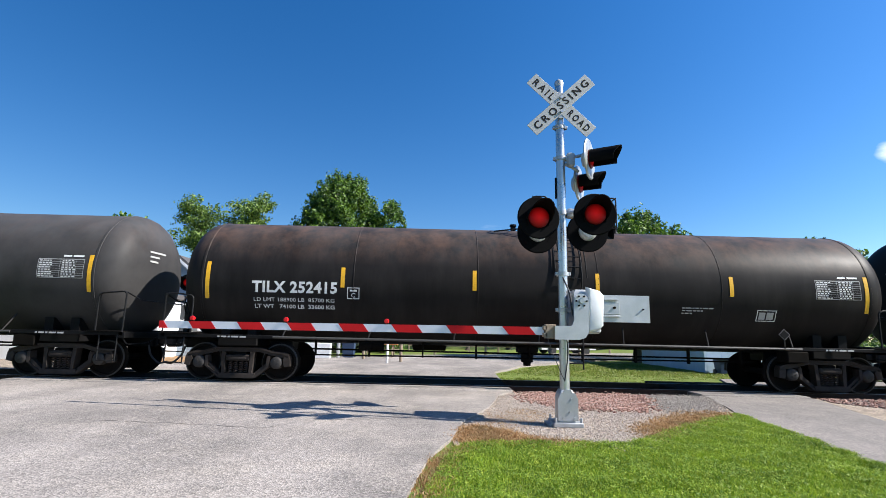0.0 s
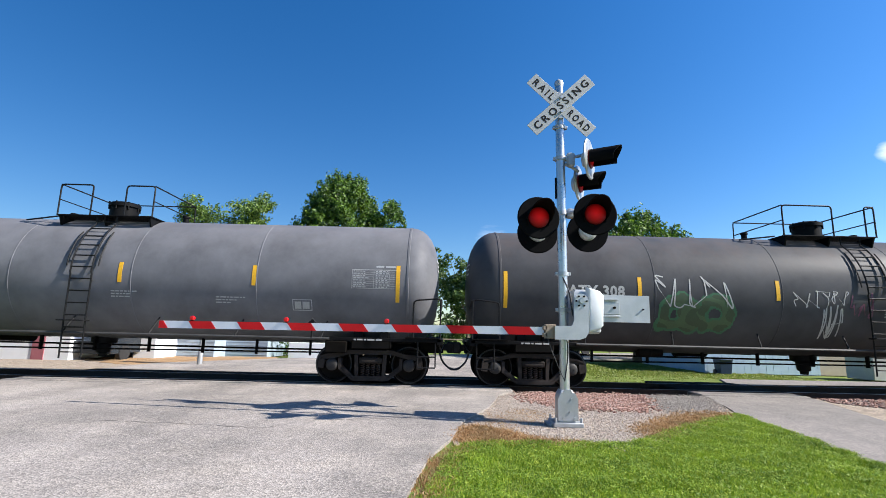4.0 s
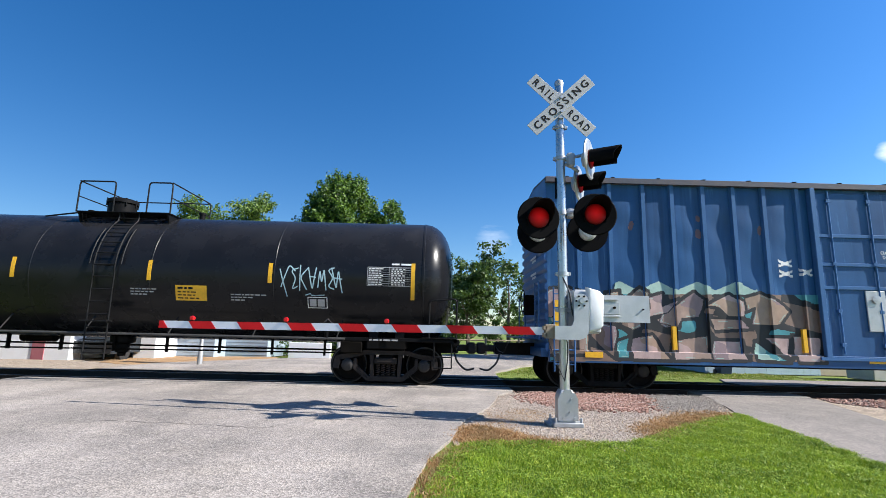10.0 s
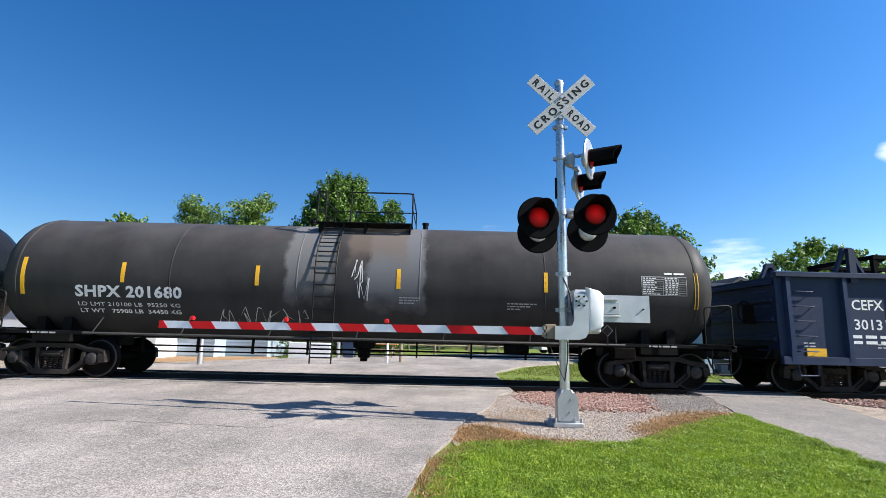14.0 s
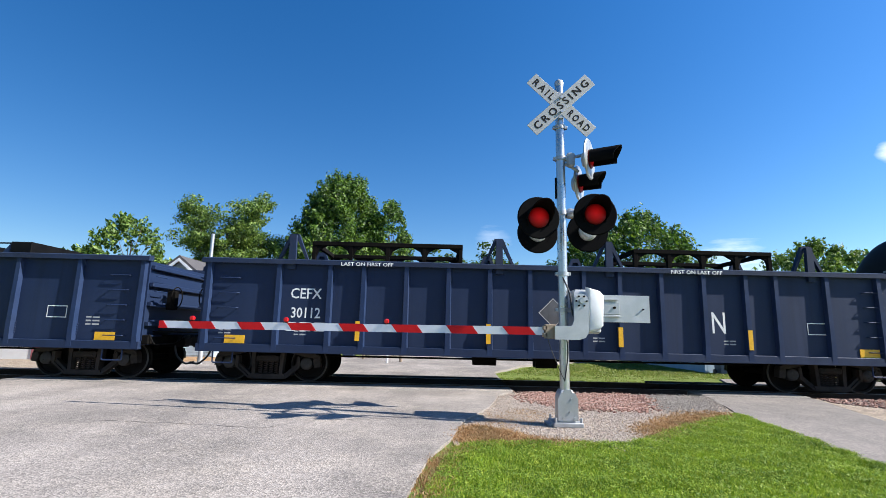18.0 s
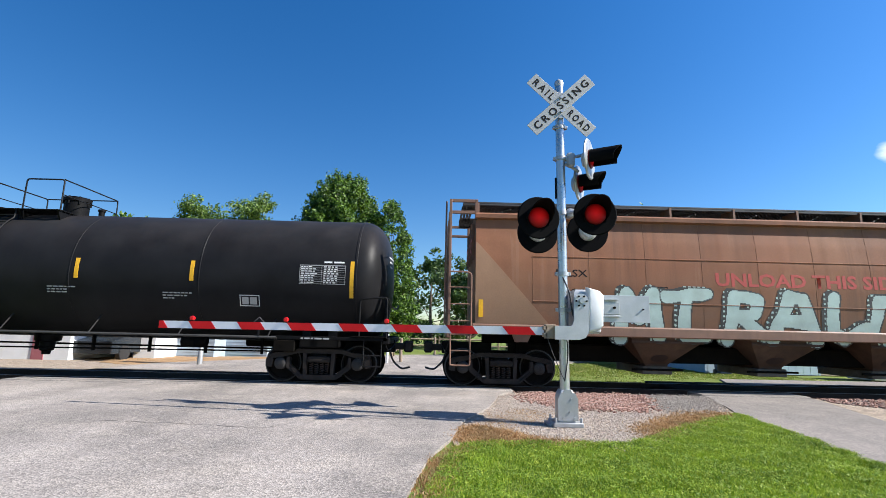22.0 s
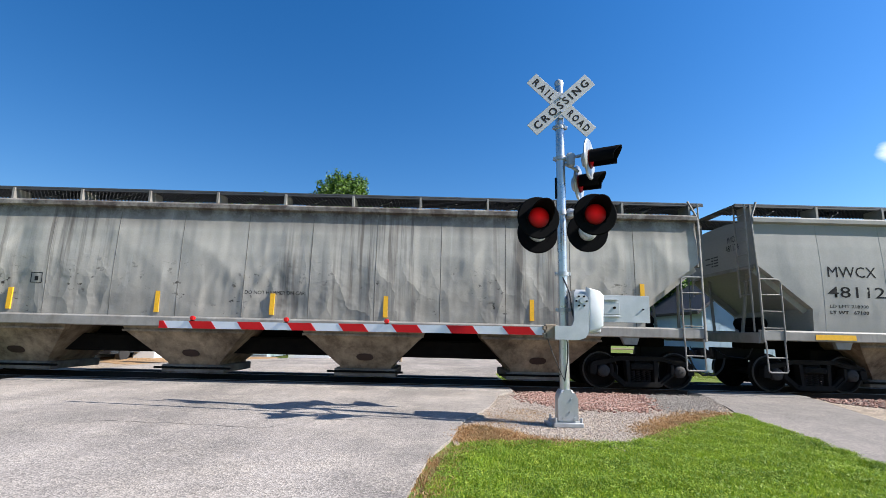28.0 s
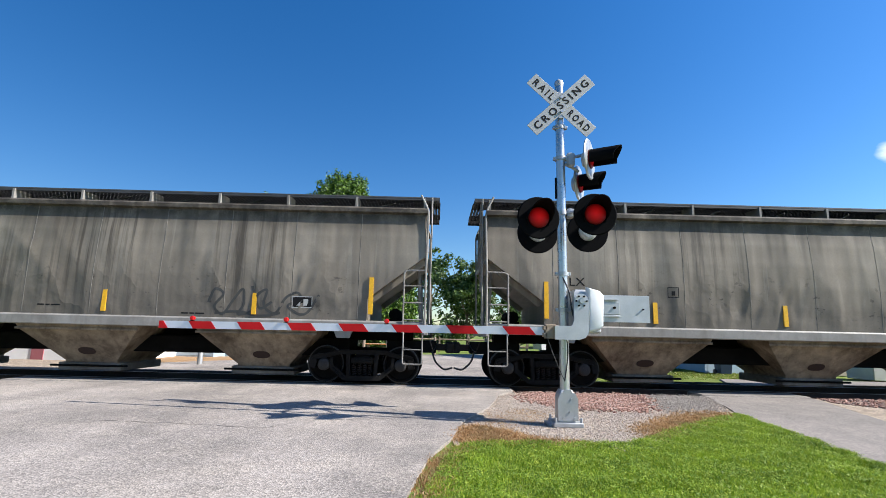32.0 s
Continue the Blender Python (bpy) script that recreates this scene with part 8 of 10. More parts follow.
    for x0, x1 in frames:
        bm = bm_new()
        for s in (-1, 1):
            y = s * 1.0
            box(bm, x0, x1, y - .06, y + .06, zt + .50, zt + .60, .006)
            box(bm, x0, x1, y - .05, y + .05, zt + .04, zt + .12, .006)
            nb = 4
            for i in range(nb + 1):
                x = x0 + .05 + (x1 - x0 - .1) * i / nb
                box(bm, x - .045, x + .045, y - .05, y + .05, zt - .1, zt + .5, .004)
                if i < nb:
                    xx = x + (x1 - x0) / nb
                    prism(bm, [(x + .04, zt + .5), (x + .30, zt + .5), (x + .12, zt + .40), (x + .04, zt + .22)], y - .04, y + .04)
                    prism(bm, [(xx - .04, zt + .5), (xx - .30, zt + .5), (xx - .12, zt + .40), (xx - .04, zt + .22)], y - .04, y + .04)
        for x in (x0 + .05, x1 - .05):
            box(bm, x - .05, x + .05, -1.0, 1.0, zt + .50, zt + .60, .004)
        P("cover_frame", bm, "steel_dark", "dark open steel load frame standing above the sides")
    for x in ribbed:
        # rivet heads down the foot of each post
        for q in range(5):
            bm = bm_new()
            lathe(bm, [(0, .018), (-.014, .012), (-.018, .001)], "y", 8, (x + .085, -1.432, zb + .02 + q * .055))
            P("rivet", bm, "gonpost")
    for x0, x1 in low_strips:
        bm = bm_new()
        box(bm, x0, x1, -1.526, -1.50, .83, .94)
        P("reflector", bm, "yellow", "yellow reflective panel")
    for word, x0, x1, z0, h in words:
        put_word(car, word, x0, x1, z0, h, -1.4325, "white")
    for word, x0, x1 in chord_words:
        put_word(car, word, x0, x1, zt - .045, .085, -1.563, "white", "stencil", .002, "white loading notice on the top chord")
    for i in range(2):
        part("stencil", flat_mesh_on(bars_mesh(decal_bars(words[0][1] - .05, 1.30 - i * .13, (.22, .26, .34), .07, .08)), -1.434, "white"), None, car)
    part("stencil", flat_mesh_on(bars_mesh(frame_mesh(hb - 2.2, hb - 1.75, 1.35, 1.62, .02)), -1.434, "white"), None, car)
    if extra:
        extra(car)
    return car


BOX_POSTS = (-6.86, -6.11, -5.31, -4.62, -3.88, -3.15, -2.42, -1.62, 1.70, 2.42, 3.19, 3.98, 4.75, 5.52, 6.16, 6.90)


def sheet_bulge(x, z, hb):
    """How far the boxcar's thin sheet is pushed out between two posts."""
    edges = (-hb,) + BOX_POSTS + (hb,)
    for i, (a, b) in enumerate(zip(edges, edges[1:])):
        if a <= x <= b and b - a < 1.5:
            t = (x - a) / (b - a)
            fade = min(1, max(0, (z - .95) / .5)) * min(1, max(0, (4.75 - z) / .3))
            k = i * 1.7
            w = math.sin(z * 2.3 + k) + .6 * math.sin(z * 4.9 + k * 2.1) + .4 * math.sin(z * 8.3 + k * 1.3)
            skew = 1 + .35 * math.sin(z * 1.7 + k)
            return fade * math.sin(math.pi * t ** skew) * (.006 + .011 * w)
    return 0.0


def wavy_sheet(bm, posts, hb, s, z0, z1):
    xs, nz = [], 64
    edges = (-hb,) + tuple(posts) + (hb,)
    for a, b in zip(edges, edges[1:]):
        n = max(2, int((b - a) / .075))
        xs += [a + (b - a) * i / n for i in range(n)]
    xs.append(hb)
    out = [[bm.verts.new((x, s * (1.47 + sheet_bulge(x, z0 + (z1 - z0) * j / nz, hb)), z0 + (z1 - z0) * j / nz)) for j in range(nz + 1)] for x in xs]
    for a, b in zip(out, out[1:]):
        for j in range(nz):
            bm.faces.new((a[j], b[j], b[j + 1], a[j + 1]))
    inner = [[bm.verts.new((x, s * 1.43, z)) for z in (z0, z1)] for x in (-hb, hb)]
    bm.faces.new((inner[0][0], inner[0][1], inner[1][1], inner[1][0]))


def build_boxcar(X, a, hb, half):
    car = thing("boxcar", "blue outside-post boxcar with graffiti along its lower side", "boxcar", pose(X, YC, 0), "freight cars of the train")
    CARS.append((car, X))
    P = lambda n, bm, mat, lab="", at=None: part(n, bm, M[mat] if isinstance(mat, str) else mat, car, lab, at)
    zb, zt = .84, 4.90
    posts = BOX_POSTS
    for s in (-1, 1):
        bm = bm_new()
        wavy_sheet(bm, posts, hb, s, zb - .08, zt)
        P("side_sheet", bm, "boxblue", "faded blue side sheet, dented between the posts")
        bm = bm_new()
        prism(bm, [(s * 1.44, zt - .1), (s * 1.60, zt - .1), (s * 1.60, zt + .02), (s * 1.44, zt + .05)], -hb - .02, hb + .02, "yz")
        P("top_chord", bm, "boxtop", "rusty roof edge")
        bm = bm_new()
        box(bm, -hb, hb, *sorted((s * 1.42, s * 1.58)), zb - .22, zb + .05, .01)
        P("side_sill", bm, "boxblue")
    for x in posts:
        for s in (-1, 1):
            bm = bm_new()
            rings = []
            for z, d in ((zb + .05, .066), (zt - .1, .072)):
                rings.append([bm.verts.new(p) for p in ((x - .07, s * 1.468, z), (x - .045, s * (1.47 + d), z), (x + .045, s * (1.47 + d), z), (x + .07, s * 1.468, z))])
            skin(bm, rings)
            P("side_post", bm, "boxpost", "vertical side post")
    # roof
    bm = bm_new()
    prism(bm, [(-1.58, zt + .02), (-1.5, zt + .06), (0, zt + .22), (1.5, zt + .06), (1.58, zt + .02), (1.4, zt - .05), (-1.4, zt - .05)], -hb, hb, "yz")
    for i in range(14):
        x = -hb + .5 + i * (2 * hb - 1) / 13
        prism(bm, [(-1.56, zt + .06), (0, zt + .26), (1.56, zt + .06), (1.5, zt + .03), (-1.5, zt + .03)], x - .04, x + .04, "yz")
    P("roof", bm, "boxtop", "ribbed metal roof")
    # corrugated ends with a pale band at the top
    for s in (-1, 1):
        bm = bm_new()
        rings = []
        n = 13
        zz = []
        for i in range(n):
            z0 = zb + (3.0 * i / n)
            zz += [(z0, 0), (z0 + .05, .055), (z0 + .15, .055), (z0 + .20, 0)]
        zz += [(zt - .78, 0), (zt - .05, 0)]
        for z, d in zz:
            rings.append((bm.verts.new((s * (hb + d), -1.46, z)), bm.verts.new((s * (hb + d), 1.46, z)), bm.verts.new((s * (hb - .05), 1.46, z)), bm.verts.new((s * (hb - .05), -1.46, z))))
        skin(bm, rings)
        P("end_wall", bm, "boxblue_end", "corrugated blue end wall")
        bm = bm_new()
        prism(bm, [(-1.46, zt - .62), (1.46, zt - .62), (1.46, zt), (0, zt + .14), (-1.46, zt)], *sorted((s * (hb + .002), s * (hb + .02))), "yz")
        P("end_band", bm, "sidingw" if s > 0 else "boxblue_end", "painted band at the top of the end")
        for i in range(3):
            bm = bm_new()
            for q in range(2):
                z = 3.55 - i * .42 - q * .09
                quad(bm, (s * (hb + .06), -.5, z), (s * (hb + .06), .2 - q * .2, z), (s * (hb + .06), .2 - q * .2, z + .06), (s * (hb + .06), -.5, z + .06))
            part("stencil", mesh_of("stencil", bm, M["white"], 0), None, car)
        bm = bm_new()
        box(bm, *sorted((s * (hb - .1), s * (hb + .16))), -1.45, 1.45, .72, .92, .01)
        box(bm, *sorted((s * (hb + .0), s * (hb + .6))), -1.1, 1.1, 1.12, 1.15, .003)
        P("end_sill", bm, "boxblue")
        lx = s * (hb - .34)
        ladder(car, "side_ladder", min(lx - .23, lx + .23), max(lx - .23, lx + .23), [(-1.60, 2.30), (-1.60, .95), (-1.58, .42)], 6, mat="boxpost", label="blue corner ladder")
        bm = bm_new()
        xx = s * (hb + .18)
        for yy in (-1.36, -.92):
            rod(bm, (xx, yy, 1.1), (xx, yy, 2.45), .018, 6)
        for q in range(5):
            rod(bm, (xx, -1.36, 1.25 + q * .26), (xx, -.92, 1.25 + q * .26), .012, 6)
        for yy in (.4, 1.3):
            rod(bm, (xx, yy, 1.1), (xx, yy, 2.2), .018, 6)
        P("end_ladder", bm, "boxpost")
        bm = bm_new()
        for i in range(14):
            t0, t1 = i * math.pi / 7, (i + 1) * math.pi / 7
            rod(bm, (s * (hb + .34), -.2 + .28 * math.cos(t0), 2.05 + .28 * math.sin(t0)), (s * (hb + .34), -.2 + .28 * math.cos(t1), 2.05 + .28 * math.sin(t1)), .015, 5)
        box(bm, *sorted((s * (hb + .06), s * (hb + .3))), -.32, -.08, 1.7, 2.2, .01)
        P("hand_brake", bm, "steel_dark")
        coupler(car, s * half, s)
        build_truck(car, s * a, X, "cap_grey", False)
    # plug door with rods and frame
    bm = bm_new()
    box(bm, -1.28, 1.38, -1.53, -1.47, zb + .02, zt - .2, .01)
    door = P("sliding_door", bm, "boxblue", "wide blue plug door")
    for x in (-1.30, 1.40):
        bm = bm_new()
        box(bm, x - .06, x + .06, -1.62, -1.47, zb, zt - .1, .01)
        part("door_post", bm, M["boxpost"], door)
    for x in (-.91, .05, .97):
        bm = bm_new()
        rod(bm, (x, -1.56, zb + .1), (x, -1.56, zt - .15), .022, 8)
        for z in (zb + .3, 1.9, 3.0, zt - .4):
            box(bm, x - .05, x + .05, -1.58, -1.53, z - .04, z + .04, .004)
        part("locking_rod", bm, M["boxpost"], door, "vertical locking rod")
    for z in (3.66, 2.98, 2.44):
        bm = bm_new()
        box(bm, -1.24, 1.34, -1.56, -1.53, z - .04, z + .04, .006)
        part("door_rib", bm, M["boxpost"], door)
    bm = bm_new()
    box(bm, -.28, .18, -1.57, -1.53, 1.45, 2.38, .01)
    lathe(bm, [(-1.57, .001), (-1.60, .10), (-1.605, .001)], "y", 14, (-.05, 0, 2.18))
    part("door_gearbox", bm, M["galv"], door, "grey door gear plate")
    bm = bm_new()
    box(bm, -1.5, 3.9, -1.62, -1.56, zb - .05, zb + .02, .005)
    P("door_track", bm, "boxpost")
    for x in (-7.42, -4.74, .41, 2.1, 7.5, -1.77):
        bm = bm_new()
        tall = abs(x) > 7
        box(bm, x - .045, x + .045, -1.60 if tall else -1.552, -1.46, 1.12 if tall else .95, 2.0 if tall else 1.47)
        P("reflector", bm, "yellow", "yellow reflective strip")
    for x in (-6.6, -.2, 6.4):
        bm = bm_new()
        box(bm, x - .2, x + .2, -1.598, -1.57, zb - .1, zb + .02)
        P("reflector", bm, "yellow")
    bm = bm_new()
    rod(bm, (-a + 1.2, -.4, .55), (a - 1.2, -.4, .57), .03, 6)
    lathe(bm, [(-.3, .001), (-.28, .18), (.28, .18), (.3, .001)], "x", 14, (1.5, -.6, .55))
    box(bm, -hb + .3, hb - .3, -.2, .2, .55, .8, .01)
    P("brake_rigging", bm, "steel_dark")
    return car

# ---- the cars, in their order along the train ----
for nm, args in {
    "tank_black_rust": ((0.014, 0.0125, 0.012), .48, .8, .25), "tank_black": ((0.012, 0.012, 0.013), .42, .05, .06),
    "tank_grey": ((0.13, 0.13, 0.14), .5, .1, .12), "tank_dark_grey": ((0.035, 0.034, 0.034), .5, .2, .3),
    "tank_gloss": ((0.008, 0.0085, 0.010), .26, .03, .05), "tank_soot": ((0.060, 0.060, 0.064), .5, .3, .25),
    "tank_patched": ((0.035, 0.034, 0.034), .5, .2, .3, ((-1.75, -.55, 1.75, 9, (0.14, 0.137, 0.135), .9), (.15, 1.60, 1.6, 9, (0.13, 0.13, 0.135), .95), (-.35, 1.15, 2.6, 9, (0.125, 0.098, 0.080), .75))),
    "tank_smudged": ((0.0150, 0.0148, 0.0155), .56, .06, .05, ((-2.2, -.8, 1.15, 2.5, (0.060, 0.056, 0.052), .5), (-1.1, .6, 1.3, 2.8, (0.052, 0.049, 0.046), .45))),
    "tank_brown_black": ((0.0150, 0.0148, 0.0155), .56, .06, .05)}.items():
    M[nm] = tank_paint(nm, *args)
M["runboard"] = surface("running_board_steel", (0.06, 0.06, 0.063), .6, .3, .25, 5, 50, .2)
M["hop_rust"] = weathered_panel("rust_brown_hopper", (0.285, 0.128, 0.066), (0.235, 0.088, 0.042), (0.099, 0.053, 0.036), (0.165, 0.097, 0.062), .75, .4, .3, low_amount=.75, low_top=2.9, wash=.25, wash_col=(0.34, 0.20, 0.13))
M["hop_tan"] = weathered_panel("tan_hopper", (0.355, 0.178, 0.082), (0.335, 0.118, 0.036), (0.110, 0.050, 0.028), (0.250, 0.225, 0.195), .9, .40, .3, low_amount=.95, low_top=2.9, wash=.3, wash_col=(0.42, 0.31, 0.22), stain=(0.135, 0.050, 0.028))
M["hop_grey_dirty"] = weathered_panel("sooty_grey_hopper", (0.209, 0.196, 0.172), (0.144, 0.134, 0.117), (0.040, 0.037, 0.032), (0.130, 0.116, 0.100), .7, .68, .8, chips=0.6, band=0.8, low_amount=.8, low_top=2.9, wash=.55, wash_col=(0.36, 0.339, 0.296))
M["hop_grey"] = weathered_panel("light_grey_hopper", (0.367, 0.35, 0.312), (0.316, 0.3, 0.262), (0.0700, 0.0560, 0.048), (0.2, 0.184, 0.162), .3, .75, .8, broad=.16, chips=1.0, band=0.95, low_amount=.7, low_top=2.9, wash=.55, wash_col=(0.458, 0.441, 0.399))
M["hop_grey_clean"] = weathered_panel("pale_grey_hopper", (0.292, 0.287, 0.269), (0.254, 0.251, 0.237), (0.182, 0.175, 0.16), (0.24, 0.233, 0.214), .4, .15, .3)
M["hop_grey_brown"] = weathered_panel("brown_grey_hopper", (0.258, 0.230, 0.187), (0.190, 0.159, 0.122), (0.0438, 0.0364, 0.0289), (0.111, 0.0976, 0.0809), .7, .8, .7, broad=.75, chips=0.7, band=0.8, low_amount=.8, low_top=2.8, wash=.5, wash_col=(0.31, 0.276, 0.222))
M["plate_rust"] = weathered_panel("plain_brown_plate", (0.312, 0.183, 0.109), (0.265, 0.148, 0.0858), (0.133, 0.078, 0.0546), (0.234, 0.148, 0.0936), .5, .2, .2)
M["under_pale"] = surface("pale_hopper_bottom", (0.30, 0.27, 0.225), .85, 0, .25, 2, 40, .3, spec=0.1, dirt=(0.10, 0.07, 0.05), dirt_amount=.7)
M["rust_mark"] = plain("dark_rust_mark", (0.030, 0.014, 0.010), 0.8)
M["under_tan"] = surface("dusty_hopper_bottom", (0.262, 0.200, 0.138), .85, 0, .3, 2, 40, .3, spec=0.1, dirt=(0.030, 0.018, 0.012), dirt_amount=.95, streak=.55, streak_col=(0.07, 0.045, 0.03))
M["under_grey"] = surface("grey_hopper_bottom", (0.179, 0.16, 0.136), .8, 0, .25, 2, 40, .3, spec=0.1, dirt=(0.039, 0.0281, 0.0211), dirt_amount=.9)
M["under_rust"] = surface("rust_hopper_bottom", (0.0858, 0.0507, 0.0351), .85, 0, .3, 2, 40, .3, spec=0.2, dirt=(0.039, 0.0273, 0.0218), dirt_amount=.8)
for nm, c, d in (("trim_rust", (0.197, 0.102, 0.0656), (0.0984, 0.0615, 0.041)), ("trim_tan", (0.328, 0.303, 0.271), (0.18, 0.0984, 0.0574)), ("trim_grey", (0.245, 0.233, 0.212), (0.085, 0.064, 0.047))):
    M[nm] = surface(nm, c, .6, 0, .15, 2, 40, .15, dirt=d, dirt_amount=.65, streak=.35)
M["gonblue"] = weathered_panel("navy_gondola", (0.0085, 0.0195, 0.055), (0.012, 0.025, 0.066), (0.006, 0.011, 0.030), (0.015, 0.025, 0.052), .5, .4, .3)
M["gonpost"] = surface("navy_post", (0.014, 0.029, 0.074), .55, 0, .2, 2, 40, .15, dirt=(.035, .042, .07), dirt_amount=.35, spec=.2)
M["gontop"] = surface("dark_navy_chord", (0.015, 0.026, 0.058), .55, 0, .25, 2, 40, .15, dirt=(.045, .042, .045), dirt_amount=.4, spec=.2)
M["boxblue"] = weathered_panel("faded_blue_boxcar", (0.0158, 0.0722, 0.189), (0.0264, 0.106, 0.255), (0.0088, 0.0317, 0.0836), (0.0308, 0.088, 0.202), .6, .5, .25, 0.0, .42, 0.0, wash=.35, wash_col=(0.088, 0.211, 0.405))
M["boxblue_end"] = surface("blue_end_paint", (0.035, 0.13, 0.34), .5, 0, .12, 2, 40, .12, dirt=(.05, .08, .15), dirt_amount=.4)
M["boxpost"] = weathered_panel("blue_post", (0.0352, 0.11, 0.255), (0.0528, 0.141, 0.299), (0.0264, 0.0704, 0.167), (0.0616, 0.15, 0.317), .4, .25, .1, 0.0, .42, 0.0)
M["boxtop"] = surface("weathered_roof_edge", (0.045, 0.052, 0.075), .7, 0, .25, 2, 40, .2, dirt=(.12, .075, .06), dirt_amount=.5)

M["chalk"] = plain("white_chalk", (0.42, 0.42, 0.41), 0.9)
M["spray_cyan"] = plain("pale_cyan_spray", (0.36, 0.52, 0.55), 0.6)
M["spray_white"] = plain("white_spray", (0.62, 0.62, 0.61), 0.6)
M["spray_green"] = plain("green_spray", (0.03, 0.12, 0.055), 0.6)
M["spray_pink"] = plain("faded_magenta_spray", (0.16, 0.05, 0.09), 0.6)
M["mint"] = surface("mint_spray_fill", (0.42, 0.54, 0.49), 0.65, 0, 0.12, 3, 40, 0.05, dirt=(0.30, 0.30, 0.25), dirt_amount=0.4)
M["ink"] = plain("charcoal_spray", (0.045, 0.045, 0.042), 0.65)
M["red_paint"] = plain("faded_red_paint", (0.42, 0.055, 0.04), 0.6)
M["greypatch"] = surface("grey_touch_up_paint", (0.10, 0.10, 0.105), 0.5, 0, .25, 1.5, 40, .05, dirt=(.13, .08, .055), dirt_amount=.5, streak=.4, spec=.2)


def extra_nitrogen(car, R, zc, k, S_):
    for i, (w, a, b) in enumerate((("CAUTION", -.72, -.32), ("NITROGEN BLANKET", -.93, -.11), ("DO NOT ENTER", -.85, -.18))):
        word_on_tank(car, R, zc, w, a, b, 2.40 - i * .10, .07)


def extra_new(car, R, zc, k, S_):
    word_on_tank(car, R, zc, "NEW 03-1999", -4.65, -4.0, 1.50, .07)


def extra_tags(car, R, zc, k, S_):
    for x0, x1, z0, z1, n, w, q, mt in ((1.2, 2.6, 2.35, 2.95, 4, .035, 5, "spray_white"), (1.9, 2.9, 1.78, 2.1, 5, .025, 6, "chalk"), (-1.2, .1, 2.0, 2.35, 6, .02, 7, "chalk"), (-.5, 0, 1.3, 2.0, 4, .03, 8, "chalk"), (.1, .7, 1.8, 2.3, 3, .03, 9, "spray_pink"), (-4.4, -2.6, 1.9, 2.6, 5, .03, 10, "chalk")):
        tag_on_tank(car, R, zc, x0, x1, z0, z1, n, w, q, mt, "spray-painted scribble", 4)
    side = lambda x, z: -math.sqrt(R * R - (z - zc) ** 2) - .003
    bub = ((.05, .1), (.1, .85), (.5, 1.0), (.9, .75), (.55, .5), (.95, .3), (.85, .05), (.05, .1))
    loop = ((.1, .5), (.25, .95), (.75, .95), (.95, .5), (.75, .05), (.25, .05), (.1, .5))
    for x0 in (2.9, -4.2):
        forms = ((x0, .85, .24, (bub,)), (x0 + .8, .8, .24, (loop,)), (x0 + 1.6, .85, .24, (bub,)), (x0 + 2.5, .9, .24, (loop,)))[:4 if x0 > 0 else 2]
        spray(car, x0 - .2, x0 + 3.7, 1.3, 2.3, piece(forms, 1.48, .60, ("fill_olive", "fill_moss", "fill_olive"), "spray_green"), 5, .024, side)
    part("notice_panel", mesh_of("notice_panel", curved_strip(R, zc, 3.9, 5.6, 1.50, 1.78, .006, 10), M["black"], 0), None, car, "black notice panel over the graffiti")
    for r in range(2):
        tag = wrap_tank(bars_mesh(decal_bars(4.0, 1.58 + r * .09, (.22, .3, .16, .34, .2), .035, .05)), R, zc, .008)
        tag.materials.append(M["grey_text"])
        part("stencil", tag, None, car)
    doodle_on_head(car, R, zc, k)


def doodle_on_head(car, R, zc, k, hd=.70):
    """A loose outline scrawled on the tank's domed end."""
    at = lambda y, z: (k + hd * math.cos(math.asin(min(.999, (math.hypot(z - zc, y) / R) ** (1 / HEAD)))) + .012, y, z)
    lines = (((-1.05, .28), (-.75, .02), (-.45, -.32), (-.28, -.12), (-.34, .30), (-.22, .78)), ((-1.05, .28), (-.62, .22), (-.36, .08)), ((-.82, .34), (-.88, .58), (-.70, .70), (-.50, .52), (-.48, .30)), ((-.62, -.30), (-.66, -.48), (-.50, -.55), (-.42, -.40), (-.55, -.30)))
    lines = [[(-.88 + (y + .62) * 1.3, zc + .05 + z * .80) for y, z in ln] for ln in lines]
    bm = bm_new()
    for (ya, za), (yb, zb) in [ab for ln in lines for ab in zip(ln, ln[1:])]:
        nrm = Vector((-(zb - za), yb - ya)).normalized() * .018
        for i in range(8):
            a, b = i / 8, (i + 1) / 8
            p, q = (ya + (yb - ya) * a, za + (zb - za) * a), (ya + (yb - ya) * b, za + (zb - za) * b)
            quad(bm, at(p[0] - nrm.x, p[1] - nrm.y), at(q[0] - nrm.x, q[1] - nrm.y), at(q[0] + nrm.x, q[1] + nrm.y), at(p[0] + nrm.x, p[1] + nrm.y))
    part("graffiti_tag", mesh_of("graffiti_tag", bm, M["spray_white"], 0), None, car, "white scrawled outline drawing")


def extra_swirl(car, R, zc, k, S_):
    me = wrap_tank(brush_tag(4.35, 5.95, 2.10, 2.62, .026, SHARP_TAG), R, zc, .004)
    me.materials.append(M["spray_cyan"])
    part("graffiti_tag", me, None, car, "pale cyan spray-painted tag")
    tag_on_tank(car, R, zc, 4.7, 5.5, 1.95, 2.02, 2, .02, 33, "spray_cyan", "underline of the tag", 2)


def extra_chalk(car, R, zc, k, S_):
    tag_on_tank(car, R, zc, -3.35, -1.0, 1.30, 1.66, 8, .016, 41, "chalk", "chalk scrawl", 3)
    tag_on_tank(car, R, zc, -.15, .25, 1.95, 2.8, 4, .018, 43, "spray_white", "white vertical scrawl", 3)


